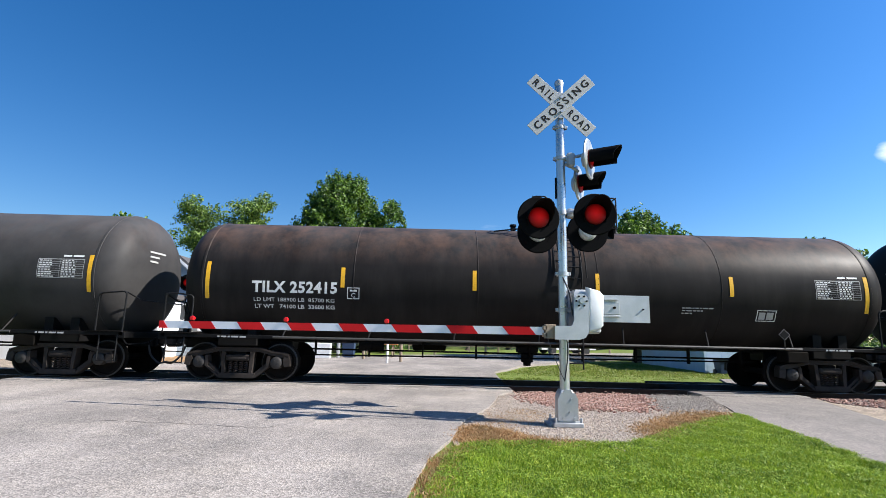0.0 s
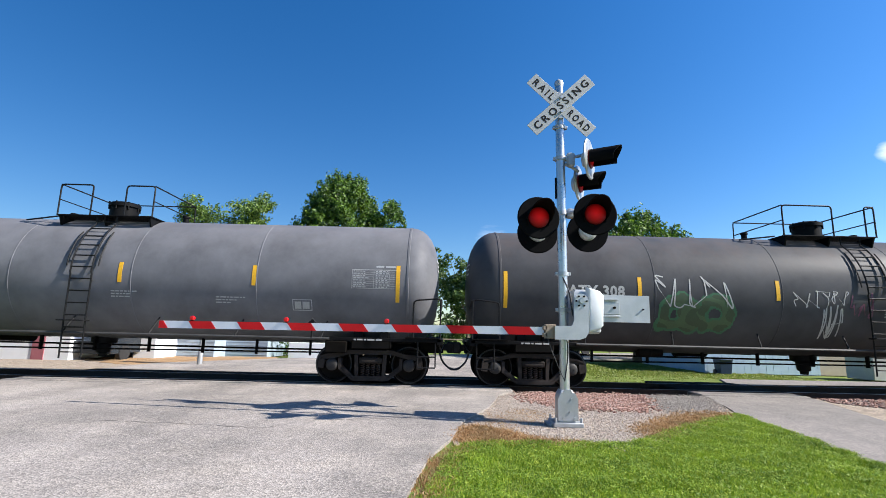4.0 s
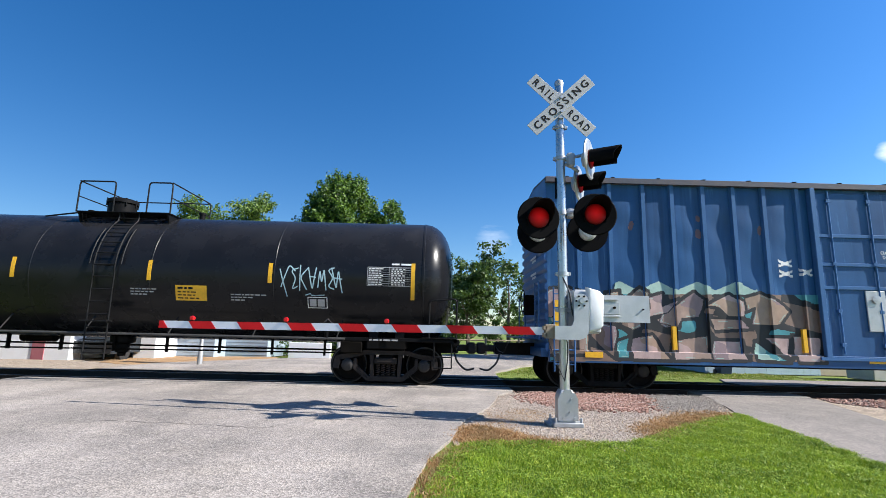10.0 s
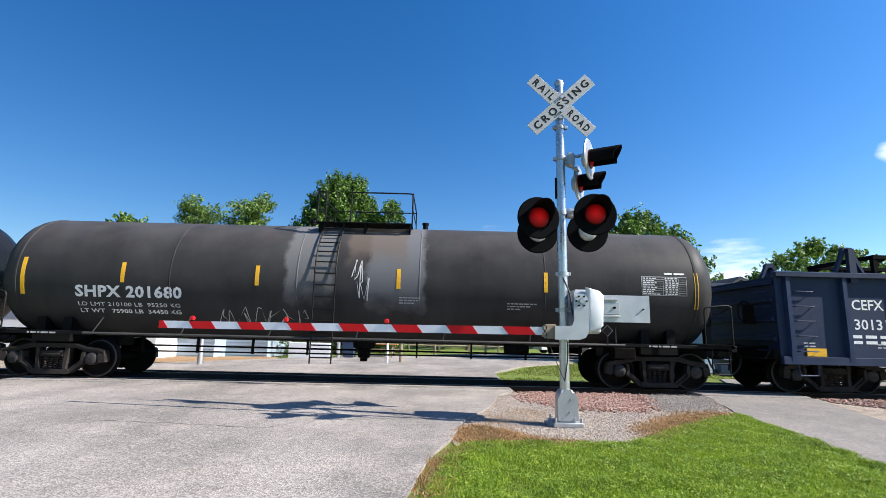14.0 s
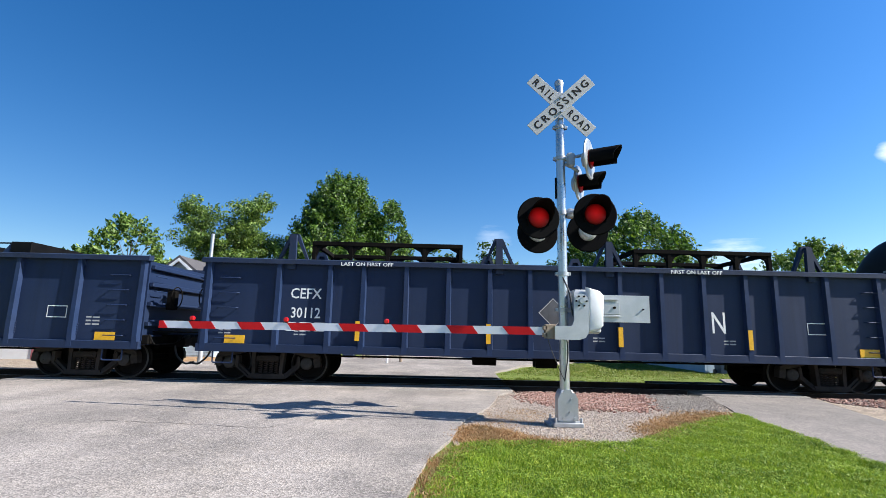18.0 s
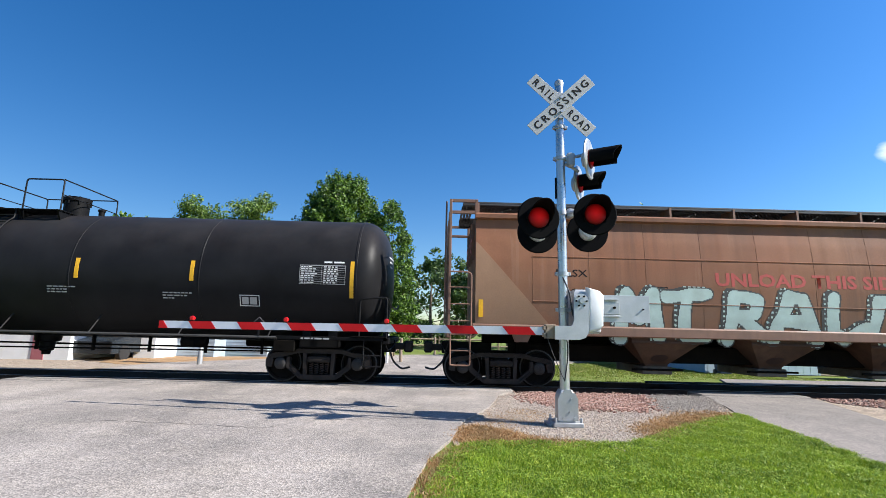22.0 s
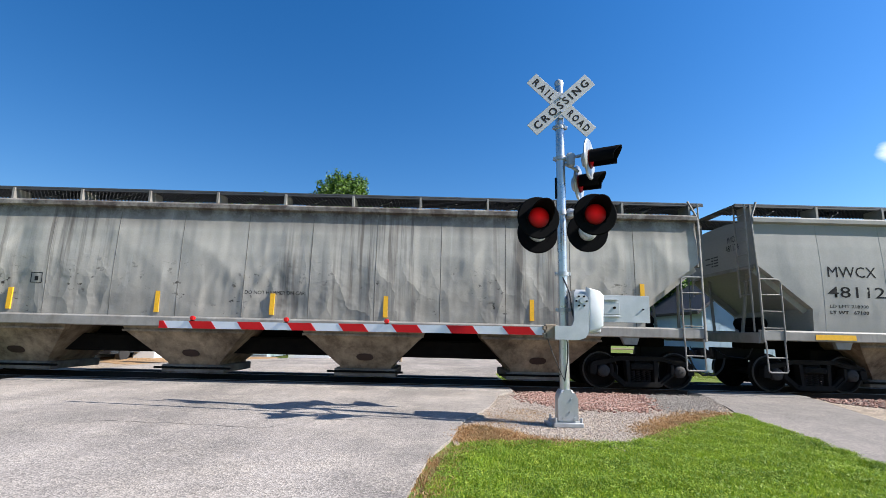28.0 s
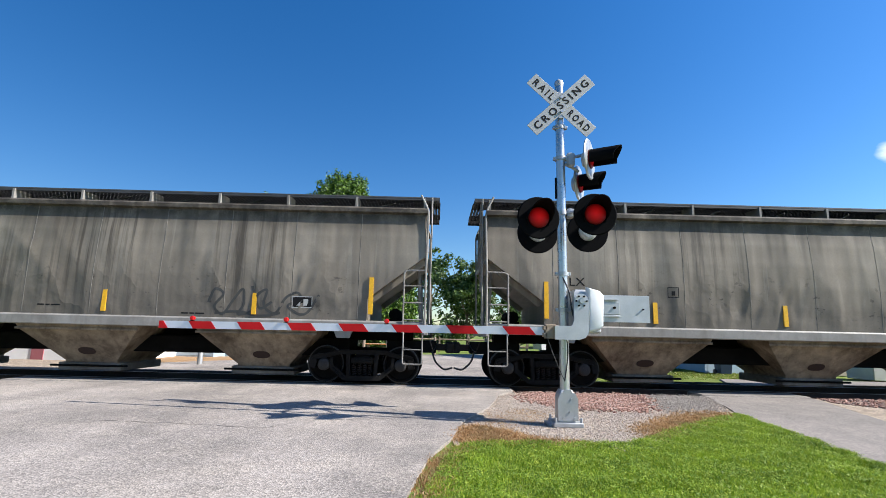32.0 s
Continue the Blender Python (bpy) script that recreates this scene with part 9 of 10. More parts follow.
for nm, c in (("fill_tan", (0.319, 0.220, 0.171)), ("fill_rose", (0.426, 0.304, 0.274)), ("fill_brown", (0.182, 0.118, 0.087)), ("fill_teal", (0.053, 0.251, 0.274)), ("fill_mint", (0.319, 0.456, 0.395)), ("fill_black", (0.014, 0.015, 0.017)), ("fill_steel", (0.10, 0.20, 0.26)), ("fill_olive", (0.035, 0.062, 0.028)), ("fill_moss", (0.05, 0.095, 0.04)), ("fill_red", (0.135, 0.075, 0.085)), ("fill_dusk", (0.251, 0.179, 0.182)), ("fill_peach", (0.342, 0.236, 0.167)), ("fill_cloud", (0.16, 0.33, 0.50)), ("fill_slate", (0.030, 0.036, 0.038)), ("fill_pine", (0.045, 0.075, 0.062))):
    M[nm] = surface(nm.replace("fill", "spray"), c, .6, 0, .16, 5, 50, .05)


def box_face(x, z):
    d = min(abs(x - p) for p in BOX_POSTS)
    if z < .895:
        return -1.584
    if -1.36 < x < 1.46:
        return -1.536
    return -1.552 if d < .06 else -1.4735 - sheet_bulge(x, z, 7.6)


def spray(car, x0, x1, z0, z1, colour, seed, step=.021, face=box_face):
    """Lay paint cell by cell on the car's side wherever colour(x, z) names one."""
    cells = {}
    nx, nz = int((x1 - x0) / step), int((z1 - z0) / step)
    for i in range(nx):
        for j in range(nz):
            c = colour(x0 + (i + .5) * step, z0 + (j + .5) * step)
            if c:
                cells.setdefault(c, []).append((i, j))
    for c, lst in cells.items():
        verts, faces, idx = [], [], {}
        for i, j in lst:
            f = []
            for a, b in ((i, j), (i + 1, j), (i + 1, j + 1), (i, j + 1)):
                if (a, b) not in idx:
                    x, z = x0 + a * step, z0 + b * step
                    idx[a, b] = len(verts)
                    verts.append((x, face(x, z), z))
                f.append(idx[a, b])
            faces.append(f)
        me = bpy.data.meshes.new("graffiti_paint")
        me.from_pydata(verts, [], faces)
        me.materials.append(M[c])
        part("graffiti_paint", me, None, car, c.split("_")[-1] + " spray paint")


def seg_dist(x, z, a, b):
    dx, dz = b[0] - a[0], b[1] - a[1]
    t = max(0, min(1, ((x - a[0]) * dx + (z - a[1]) * dz) / (dx * dx + dz * dz)))
    return math.hypot(x - a[0] - t * dx, z - a[1] - t * dz)


def piece(forms, z0, h, fills, edge):
    """Rounded bubble letters: mottled fill inside a thick edge."""
    wob = lambda x, z: .03 * math.sin(x * 7.1 + z * 3) + .02 * math.sin(x * 17 + z * 11)

    def dist(f, x, z):
        x0, w, k, lines = f
        return min(seg_dist(x, z, (x0 + a[0] * w, z0 + a[1] * h), (x0 + b[0] * w, z0 + b[1] * h)) for ln in lines for a, b in zip(ln, ln[1:])) - k * .5 + wob(x, z)

    def colour(x, z):
        best = min((dist(f, x, z), -i) for i, f in enumerate(forms))
        d, i = best[0], -best[1]
        if d < 0:
            g = math.sin(x * 5.3 + z * 4.1 + i) + .7 * math.sin(z * 9.7 - x * 3.1 + i * 2)
            return fills[0] if g > .45 else fills[1] if g > -.55 else fills[2]
        if d < .055:
            return edge
        return None
    return colour


# strokes of the mural letters, each in a unit square
BIG_M = (((0.08, 0.02), (0.22, 0.98), (0.52, 0.45), (0.85, 1.0), (1.0, 0.1)),)
BIG_T = (((0.0, 0.9), (1.0, 0.98)), ((0.48, 0.9), (0.42, 0.05), (0.95, 0.02)))
BIG_R = (((0.12, 0.0), (0.3, 0.95), (0.85, 0.85), (0.75, 0.55), (0.25, 0.5)), ((0.45, 0.5), (1.0, 0.08)))
BIG_A = (((0.0, 0.02), (0.4, 0.98), (0.68, 0.92), (1.0, 0.02)), ((0.2, 0.42), (0.85, 0.42)))
BIG_L = (((0.22, 0.98), (0.18, 0.2), (0.45, 0.06), (1.0, 0.3)),)
BIG_O = (((0.0, 0.3), (0.15, 0.92), (0.8, 0.98), (0.92, 0.55), (0.85, 0.05), (0.35, 0.02)),)
BIG_S = (((1.0, 0.9), (0.35, 0.95), (0.12, 0.68), (0.85, 0.4), (0.8, 0.1), (0.05, 0.06)),)
LOW_M = (((0.05, 0.0), (0.15, 1.0), (0.5, 0.4), (0.85, 1.0), (0.98, 0.0)),)
LOW_C = (((1.0, 0.85), (0.45, 1.0), (0.1, 0.6), (0.25, 0.08), (1.0, 0.12)),)
END_L = (((0.1, 0.95), (0.9, 1.0)), ((0.5, 1.0), (0.4, 0.05), (0.0, 0.1)))
END_A = (((0.0, 0.0), (0.45, 0.95), (0.62, 0.95), (0.95, 0.05)), ((0.2, 0.4), (0.85, 0.42)))
# left edge, width, stroke width, foot, height, strokes
MURAL_BIG = ((-5.3, 0.98, 0.3, 1.15, 1.05, BIG_M), (-4.15, 0.95, 0.27, 1.22, 1.02, BIG_T), (-2.85, 0.95, 0.28, 1.2, 1.05, BIG_R), (-1.72, 1.05, 0.29, 1.2, 1.03, BIG_A), (-0.5, 0.98, 0.28, 1.22, 1, BIG_L), (0.62, 0.95, 0.28, 1.18, 1.03, BIG_O), (1.72, 0.85, 0.28, 1.22, 1, BIG_S))
MURAL_SMALL = ((2.72, 0.62, 0.11, 1.78, 0.46, LOW_M), (3.52, 0.48, 0.11, 1.78, 0.46, LOW_C), (4.3, 0.42, 0.13, 1.62, 0.75, END_L), (4.62, 0.55, 0.13, 1.45, 0.7, END_A))
MURAL = MURAL_BIG + MURAL_SMALL


def mural_colour(x, z):
    def dist(f, x, z):
        x0, w, k, z0, h, lines = f
        if x < x0 - .4 or x > x0 + w + .4:
            return 9
        return min(seg_dist(x, z, (x0 + a[0] * w, z0 + a[1] * h), (x0 + b[0] * w, z0 + b[1] * h)) for ln in lines for a, b in zip(ln, ln[1:])) - k * .5 + .018 * math.sin(x * 9 + z * 5)
    d = min(dist(f, x, z) for f in MURAL)
    if d < 0:
        return "mint"
    if d < .030:
        return "ink"
    if x < 2.6:
        back = min(dist(f, x + .10, z - .03) for f in MURAL)
        if back < .02:
            return "mint" if math.hypot((x * 9) % 1 - .5, (z * 9) % 1 - .5) < .26 else "ink"
    return None


def extra_mural(car, bulge):
    ob = put_word(car, "UNLOAD THIS SIDE ONLY", -3.0, 2.95, 2.42, .30, 0, "red_paint", "painted_notice", .012, "faded red painted notice")
    on_hopper(ob.data, bulge)
    spray(car, -5.8, 5.6, 1.0, 2.55, mural_colour, 1, .022, lambda x, z: -sheet_y(z, bulge) - .003)
    for z in (3.0, 1.97):
        bm = bm_new()
        y = side_y(z, bulge)
        prism(bm, [(-y + .004, z - .012), (-y - .008, z - .004), (-y - .008, z + .006), (-y + .004, z + .012)], -7.2, 8.4, "yz")
        part("weld_seam", mesh_of("weld_seam", bm, M["hop_rust"]), None, car)


def _lay(me, bulge, lift, mt):
    on_hopper(me, bulge, lift)
    me.materials.clear()
    me.materials.append(M[mt])
    return me


def extra_orange(car, bulge):
    # dark block emblem at the upper end, drawn as plain shapes
    bm = bm_new()
    for x0, x1 in ((6.85, 7.20), (7.24, 7.58), (7.60, 7.92), (7.94, 8.34)):
        quad(bm, (x0, 0, 2.98), (x1 - .03, 0, 2.98), (x1 + .05, 0, 3.44), (x0 + .08, 0, 3.44))
    part("emblem", _lay(bars_mesh(bm), bulge, .003, "ink"), None, car, "dark block emblem")
    part("graffiti_tag", _lay(scribble(5.7, 6.6, 1.68, 2.0, 5, .02, 61, 3), bulge, .003, "chalk"), None, car, "pale chalk scrawl")
    for x in (2.2, 4.0, -6.4):
        bm = bm_new()
        quad(bm, (x, 0, 1.24), (x + .36, 0, 1.24), (x + .36, 0, 1.32), (x, 0, 1.32))
        me = bars_mesh(bm)
        part("reflector", flat_mesh_on(me, -1.562, "yellow"), None, car)


# loose letter-like strokes of the green tag, in a unit square each
TAG = ((((.05, 0), (.3, .9), (.05, .95), (.75, .1)), ((.0, .6), (.5, .45), (.75, .85))), (((.75, .75), (.3, .85), (.1, .35), (.45, .1), (.75, .5), (.8, .05)),), (((.7, .85), (.25, .9), (.1, .35), (.5, .05), (.85, .45), (.7, .85), (.95, -.1)),),
       (((.1, .9), (.12, .2), (.5, .02), (.8, .35), (.82, .9)),), (((.1, .85), (.6, .95), (.8, .5), (.3, .35), (.2, .05), (.85, .1)),), (((.1, .2), (.5, .75), (.45, .05), (1.0, .1), (1.6, .1)), ((1.3, .3), (1.65, .1), (1.3, -.1))))


LOOP_TAG = ((((.0, .45), (.08, .95), (.24, .75), (.06, .30), (.22, .0), (.36, .55), (.50, 1.0), (.52, .35), (.40, .05), (.66, .15), (.70, .75), (.86, .95), (.78, .35), (.98, .05), (1.12, .7), (1.30, .85), (1.36, .55), (1.10, .40), (1.40, .0), (1.60, .75)),
             ((.10, .1), (.45, .2), (.75, .0), (1.05, .15)), ((.62, 1.0), (.74, .2), (.92, .5))),)
SHARP_TAG = ((((-.5, .0), (.1, .95), (.25, .1), (.75, 1.1)), ((-.2, .45), (.7, .5))), (((.9, .95), (.2, .85), (.75, .45), (.1, .1), (.8, .0)),), (((.1, .9), (.25, .1), (.5, .7), (.7, .05), (1.0, 1.0)),),
             (((.0, .05), (.5, 1.0), (.85, .0)), ((.15, .4), (.85, .45))), (((.15, 1.05), (.1, -.1)), ((.9, 1.0), (.15, .45), (1.0, .0))), (((.9, .85), (.3, 1.0), (.7, .5), (.1, .15), (.9, .05)),), (((-.1, .1), (.8, 1.3)), ((.1, .9), (.9, -.1), (1.6, .2))))
SHARP_TAG = tuple(tuple(tuple((px, 1 - pz) for px, pz in ln) for ln in lines) for lines in SHARP_TAG[::-1])


def brush_tag(x0, x1, z0, z1, width, glyphs=TAG):
    """A spray tag of rounded strokes."""
    bm = bm_new()
    w = (x1 - x0) / (len(glyphs) + .6)
    for i, lines in enumerate(glyphs):
        for ln in lines:
            path = bend([Vector((x0 + (i + px) * w, 0, z0 + pz * (z1 - z0))) for px, pz in ln], w * .4, 6)
            prev = None
            for p, q in zip(path, path[1:] + path[-1:]):
                d = (q - p) if (q - p).length > 1e-6 else d
                nrm = Vector((-d.z, 0, d.x)).normalized() * width * .5
                cur = (bm.verts.new(p + nrm), bm.verts.new(p - nrm))
                if prev:
                    bm.faces.new((prev[0], prev[1], cur[1], cur[0]))
                prev = cur
    return bars_mesh(bm)


def extra_green(car, bulge):
    for i, x0 in enumerate((-6.3, -2.85, .62, 4.14)):
        part("graffiti_tag", _lay(brush_tag(x0, x0 + 1.75, 1.66, 2.06, .036), bulge, .003, "spray_green"), None, car, "green spray-painted tag")
        if not i:
            continue
        ob = put_word(car, "WARNING", x0 - .95, x0 - .5, 1.93, .06, 0, "red_paint", "stencil", .002, "red warning stencil")
        on_hopper(ob.data, bulge)
        for k in range(5):
            part("stencil", _lay(bars_mesh(decal_bars(x0 - 1.1, 1.86 - k * .06, (.18, .12, .22, .16), .026, .03)), bulge, .003, "red_paint"), None, car)
    for x, w in ((-8.54, .93), (2.55, .45), (5.0, .45)):
        bm = bm_new()
        quad(bm, (x, 0, 1.24), (x + w, 0, 1.24), (x + w, 0, 1.36), (x, 0, 1.36))
        part("reflector", flat_mesh_on(bars_mesh(bm), -1.560, "yellow"), None, car, "yellow reflective strip")
    # horizontal stiffener ribs on the left half
    for z in (3.40, 3.13, 2.15, 1.93):
        y = sheet_y(z, bulge)
        for q in range(7):
            x = -4.1 + q * 1.17
            bm = bm_new()
            prism(bm, [(-y + .005, z - .03), (-y - .012, z - .015), (-y - .012, z + .015), (-y + .005, z + .03)], x, x + 1.12, "yz")
            part("stiffener", mesh_of("stiffener", bm, M["hop_grey_clean"]), None, car)


def extra_covers(car):
    """Low dark hatch boxes, blue wedges and a long rod on top of the gondola."""
    for x0, x1, w in ((-5.3, -4.75, -4.0), (-3.73, -3.15, -2.5), (2.96, 3.49, 3.49), (4.59, 5.08, 4.36)):
        bm = bm_new()
        box(bm, x0, x1, -1.28, 1.28, 2.70, 3.09, .01)
        part("hatch_box", bm, M["black"], car, "low black hatch box")
        if w != x1:
            bm = bm_new()
            e = x1 if w > x1 else x0
            prism(bm, sorted([(e, 2.74), (e, 3.06)]) + [(w, 2.76)], -1.27, -1.20)
            part("wedge_plate", bm, M["gonpost"], car, "sloping blue wedge plate")
    bm = bm_new()
    pipe(bm, [(-4.9, -1.0, 3.12), (-2.5, -1.0, 3.04), (-.5, -1.0, 2.92), (2.9, -1.0, 3.08), (4.8, -1.0, 3.10)], .018, 6)
    part("cover_rod", bm, M["black"], car, "long dark rod along the top")
    for x0, x1, z0, z1, glyphs in ((-2.98, -2.48, 1.42, 1.66, LOOP_TAG), (2.10, 2.70, 1.72, 1.98, LOOP_TAG), (2.06, 2.86, 1.40, 1.58, LOOP_TAG), (2.40, 2.75, 1.18, 1.34, SHARP_TAG[2:4])):
        part("graffiti_tag", flat_mesh_on(brush_tag(x0, x1, z0, z1, .030, glyphs), -1.4322, "chalk"), None, car, "pale chalk tag")
    part("graffiti_tag", flat_mesh_on(scribble(.25, .6, 1.1, 1.7, 4, .016, 9, 3), -1.4322, "chalk"), None, car, "pale chalk scrawl")
    for x, z in ((-6.95, 1.62), (3.55, 1.2), (6.7, 1.2)):
        for r in range(3):
            part("stencil", flat_mesh_on(bars_mesh(decal_bars(x, z + r * .08, (.12, .16), .035, .03)), -1.4322, "grey_text"), None, car)


def extra_diamond(car):
    bm = bm_new()
    for i in range(4):
        a, b = [((0, .34), (.34, 0), (0, -.34), (-.34, 0))[(i + q) % 4] for q in (0, 1)]
        quad(bm, (a[0], 0, 1.71 + a[1]), (b[0], 0, 1.71 + b[1]), (b[0] * .93, 0, 1.71 + b[1] * .93), (a[0] * .93, 0, 1.71 + a[1] * .93))
    part("placard_frame", flat_mesh_on(bars_mesh(bm), -1.4335, "grey_text"), None, car, "diamond placard outline")
    bm = bm_new()
    quad(bm, (0, 0, 1.40), (.31, 0, 1.71), (0, 0, 2.02), (-.31, 0, 1.71))
    part("placard", flat_mesh_on(bars_mesh(bm), -1.4322, "greypatch"), None, car, "worn diamond placard")
    for x in (-7.6, -5.9, .9, 3.9):
        for r in range(2):
            part("stencil", flat_mesh_on(bars_mesh(decal_bars(x, 1.08 + r * .07, (.10, .14), .03, .03)), -1.4322, "grey_text"), None, car)


def extra_sooty(car, bulge):
    part("graffiti_tag", _lay(scribble(-7.9, -6.9, 1.42, 1.75, 6, .022, 85, 4), bulge, .003, "ink"), None, car, "black spray-painted tag")


def extra_black(car, bulge):
    for x, z in ((-3.4, 1.55), (-3.4, 1.7), (1.1, 1.62), (4.35, 1.5)):
        part("stencil", _lay(bars_mesh(decal_bars(x, z, (.16, .10, .2), .03, .03)), bulge, .003, "dark_text"), None, car)
    part("graffiti_tag", _lay(brush_tag(4.95, 7.45, 1.46, 2.16, .058, LOOP_TAG), bulge, .003, "ink"), None, car, "black spray-painted tag")


B0 = (-7.7, -4.7, -1.65, 1.45, 4.55, 7.65)
build_tank_car(-15.59, 6.92, M["tank_dark_grey"], "dark grey tank car with white data stencils", None, 1.56, 4.05, 8.95, B0, cap="cap_grey")
build_tank_car(2.31, 6.90, M["tank_black_rust"], "black tank car with rust bloom along its top", ("TILX 252415", -6.56, -4.62, 2.04), 1.5, 3.92, 8.95, (-7.59, -4.5, -1.47, 1.37, 4.48, 7.63), .75, (.0, 2.05), (.05, .70), 0, plate_c=(-4.25, 2.05), loads=("LD LMT 188900 LB  85700 KG", "LT WT   74100 LB  33600 KG"))
build_tank_car(20.49, 7.11, M["tank_brown_black"], "black tank car with a nitrogen caution notice", ("TILX 293744", -6.61, -4.56, 2.02), 1.55, 4.01, 9.1, (-7.9, -4.42, -1.22, 2.15, 5.07, 7.89), .7, (-.97, 1.30), (-.2, .42), 0, sheet=(1.2, 1.95, 2.06, 2.38), plate_c=(-4.2, 2.07), cap="cap_blue", loads=("LD LMT 205200 LB  93100 KG", "LT WT   80900 LB  36600 KG"), extra=extra_nitrogen)
build_tank_car(38.70, 6.90, M["tank_grey"], "light grey tank car with faded lettering", ("CRGX 7378", -6.4, -4.87, 1.90), 1.5, 3.92, 8.95, (-7.51, -4.66, -1.75, 1.14, 4.2, 7.5), .3, (-.9, 1.4), (-.3, .4), 0, plate_c=(-4.4, 1.95), lettering="signwhite", loads=("LD LMT 188600 LB  85550 KG", "LT WT   74400 LB  33750 KG"))
build_tank_car(56.53, 7.14, M["tank_soot"], "dusty grey tank car with scribbled graffiti", ("GATX 308", -6.65, -5.1, 2.12), 1.5, 3.86, 9.05, (-7.85, -4.75, -1.54, 1.7, 4.55, 7.8), .75, (-.9, 1.4), (.1, .8), 0, lettering="grey_text", extra=extra_tags)
build_tank_car(74.67, 6.88, M["tank_brown_black"], "plain black tank car with white lettering", ("SHPX 214634", -6.02, -3.93, 1.70), 1.56, 4.03, 9.0, (-7.6, -4.43, -1.33, 1.39, 4.68, 7.5), .85, (-.9, 1.3), (-.4, .4), 0, plate_c=(-3.45, 1.72), loads=("LD LMT 202400 LB  91800 KG", "LT WT   83500 LB  37900 KG"))
build_tank_car(92.63, 6.85, M["tank_brown_black"], "plain black tank car with white lettering and blue bearing caps", ("SHPX 214152", -6.56, -4.44, 1.82), 1.56, 4.04, 8.95, (-7.7, -4.76, -1.63, 1.51, 4.67, 7.63), .43, (-1.05, 1.37), (-.72, -.02), 0, plate_c=(-4.09, 1.93), cap="cap_blue", loads=("LD LMT 202200 LB  91700 KG", "LT WT   83800 LB  38000 KG"))
build_tank_car(110.39, 6.79, M["tank_gloss"], "glossy black tank car with a yellow notice", ("CTCX 732186", -7.07, -4.51, 2.08), 1.54, 4.02, 8.85, (-7.65, -4.47, -1.74, 1.36, 4.11, 7.38), .37, (-.92, 1.36), (-.83, -.13), 0, sheet=(1.97, 2.68, 1.80, 2.14), plate_c=(-3.75, 2.12), loads=("LD LMT 207000 LB  93850 KG", "LT WT   79000 LB  35850 KG"), extra=extra_swirl)
build_boxcar(128.47, 6.18, 7.6, 9.0)
build_tank_car(146.20, 6.98, M["tank_gloss"], "black tank car with a yellow notice panel", ("CRGX 8764", -6.81, -4.94, 1.90), 1.48, 3.86, 8.8, (-7.63, -4.18, -.85, 1.77, 4.78, 7.6), .93, (-1.0, 1.3), (-.3, .4), 1, sheet=(2.85, 3.55, 2.0, 2.24), plate_c=(-3.6, 1.95), loads=("LD LMT 188200 LB  85350 KGS", "LT WT   74800 LB  33950 KGS"), extra=extra_new)
build_tank_car(164.35, 7.01, M["tank_patched"], "sooty dark grey tank car with chalk scrawl", ("SHPX 201680", -6.46, -4.03, 1.85), 1.48, 3.90, 9.05, (-7.66, -5.39, -2.32, .93, 4.33, 7.83), -.75, (-1.16, 1.17), (.0, .6), 1, loads=("LD LMT 210100 LB  95250 KG", "LT WT   75900 LB  34450 KG"), extra=extra_chalk, low_end=.40)
GP = (-6.46, -5.14, -4.14, -3.13, -2.12, -1.08, -.05, .96, 1.98, 3.01, 4.04, 5.06, 6.45, 7.89)
GP2 = (-7.9, -6.31, -5.14, -4.37, -3.39, -2.42, -1.47, -.54, .70, 1.53, 2.49, 3.47, 4.45, 5.15, 6.34, 7.55)
build_gondola(182.18, 6.67, 8.15, 8.85, "navy blue gondola car carrying dark cover frames", (("CEFX", -6.4, -5.65, 1.95, .24), ("30131", -6.39, -5.6, 1.50, .24)), ((-5.4, -1.8), (1.9, 5.3)), (-6.3, -1.5, 1.1, 5.9), (-7.9, -6.58) + GP2[2:], (-4.3, 2.5), chord_words=(("FIRST ON   LAST OFF", -4.9, -3.5),), extra=extra_diamond)
build_gondola(199.58, 6.55, 8.0, 8.65, "navy blue gondola car with long low covers", (("DLRX", -6.15, -5.32, 2.13, .24), ("5200", -6.10, -5.32, 1.68, .25), ("53", -4.98, -4.60, 1.70, .25)), (), (), GP, (), extra=extra_covers, chord_words=(("PUT ON FIRST", -4.69, -3.72), ("TAKE OFF FIRST", 3.3, 4.57)), low_strips=((-3.87, -3.4), (-1.87, -1.41), (.17, .64), (2.24, 2.69), (4.27, 4.74)), ribbed=GP[1:-1])
build_gondola(216.89, 6.55, 8.05, 8.65, "navy blue gondola car with a large white letter", (("CEFX", -6.04, -5.32, 1.91, .24), ("30112", -6.01, -5.33, 1.47, .24), ("N", 3.62, 3.96, 1.34, .50)), ((-5.72, -2.08), (2.07, 5.45)), (-6.05, -1.25, 1.32, 6.04), GP2, (-4.45, -1.5, 1.5, 4.45), chord_words=(("LAST ON FIRST OFF", -4.9, -3.7), ("FIRST ON LAST OFF", 2.7, 3.9)), extra=extra_diamond)
build_tank_car(234.53, 6.97, M["tank_smudged"], "large black tank car with long top railing", ("TAEX 3406", -6.74, -5.0, 2.06), 1.57, 4.09, 9.0, (-7.5, -4.03, -1.4, 1.55, 4.26, 6.95), -2.45, (-3.1, 1.01), (-.28, .87), 2, sheet=(2.92, 3.69, 2.23, 2.51), plate_c=(-3.9, 2.2), cap="cap_grey", loads=("LD LMT 211300 LB  95800 KG", "LT WT   74700 LB  33900 KG"))
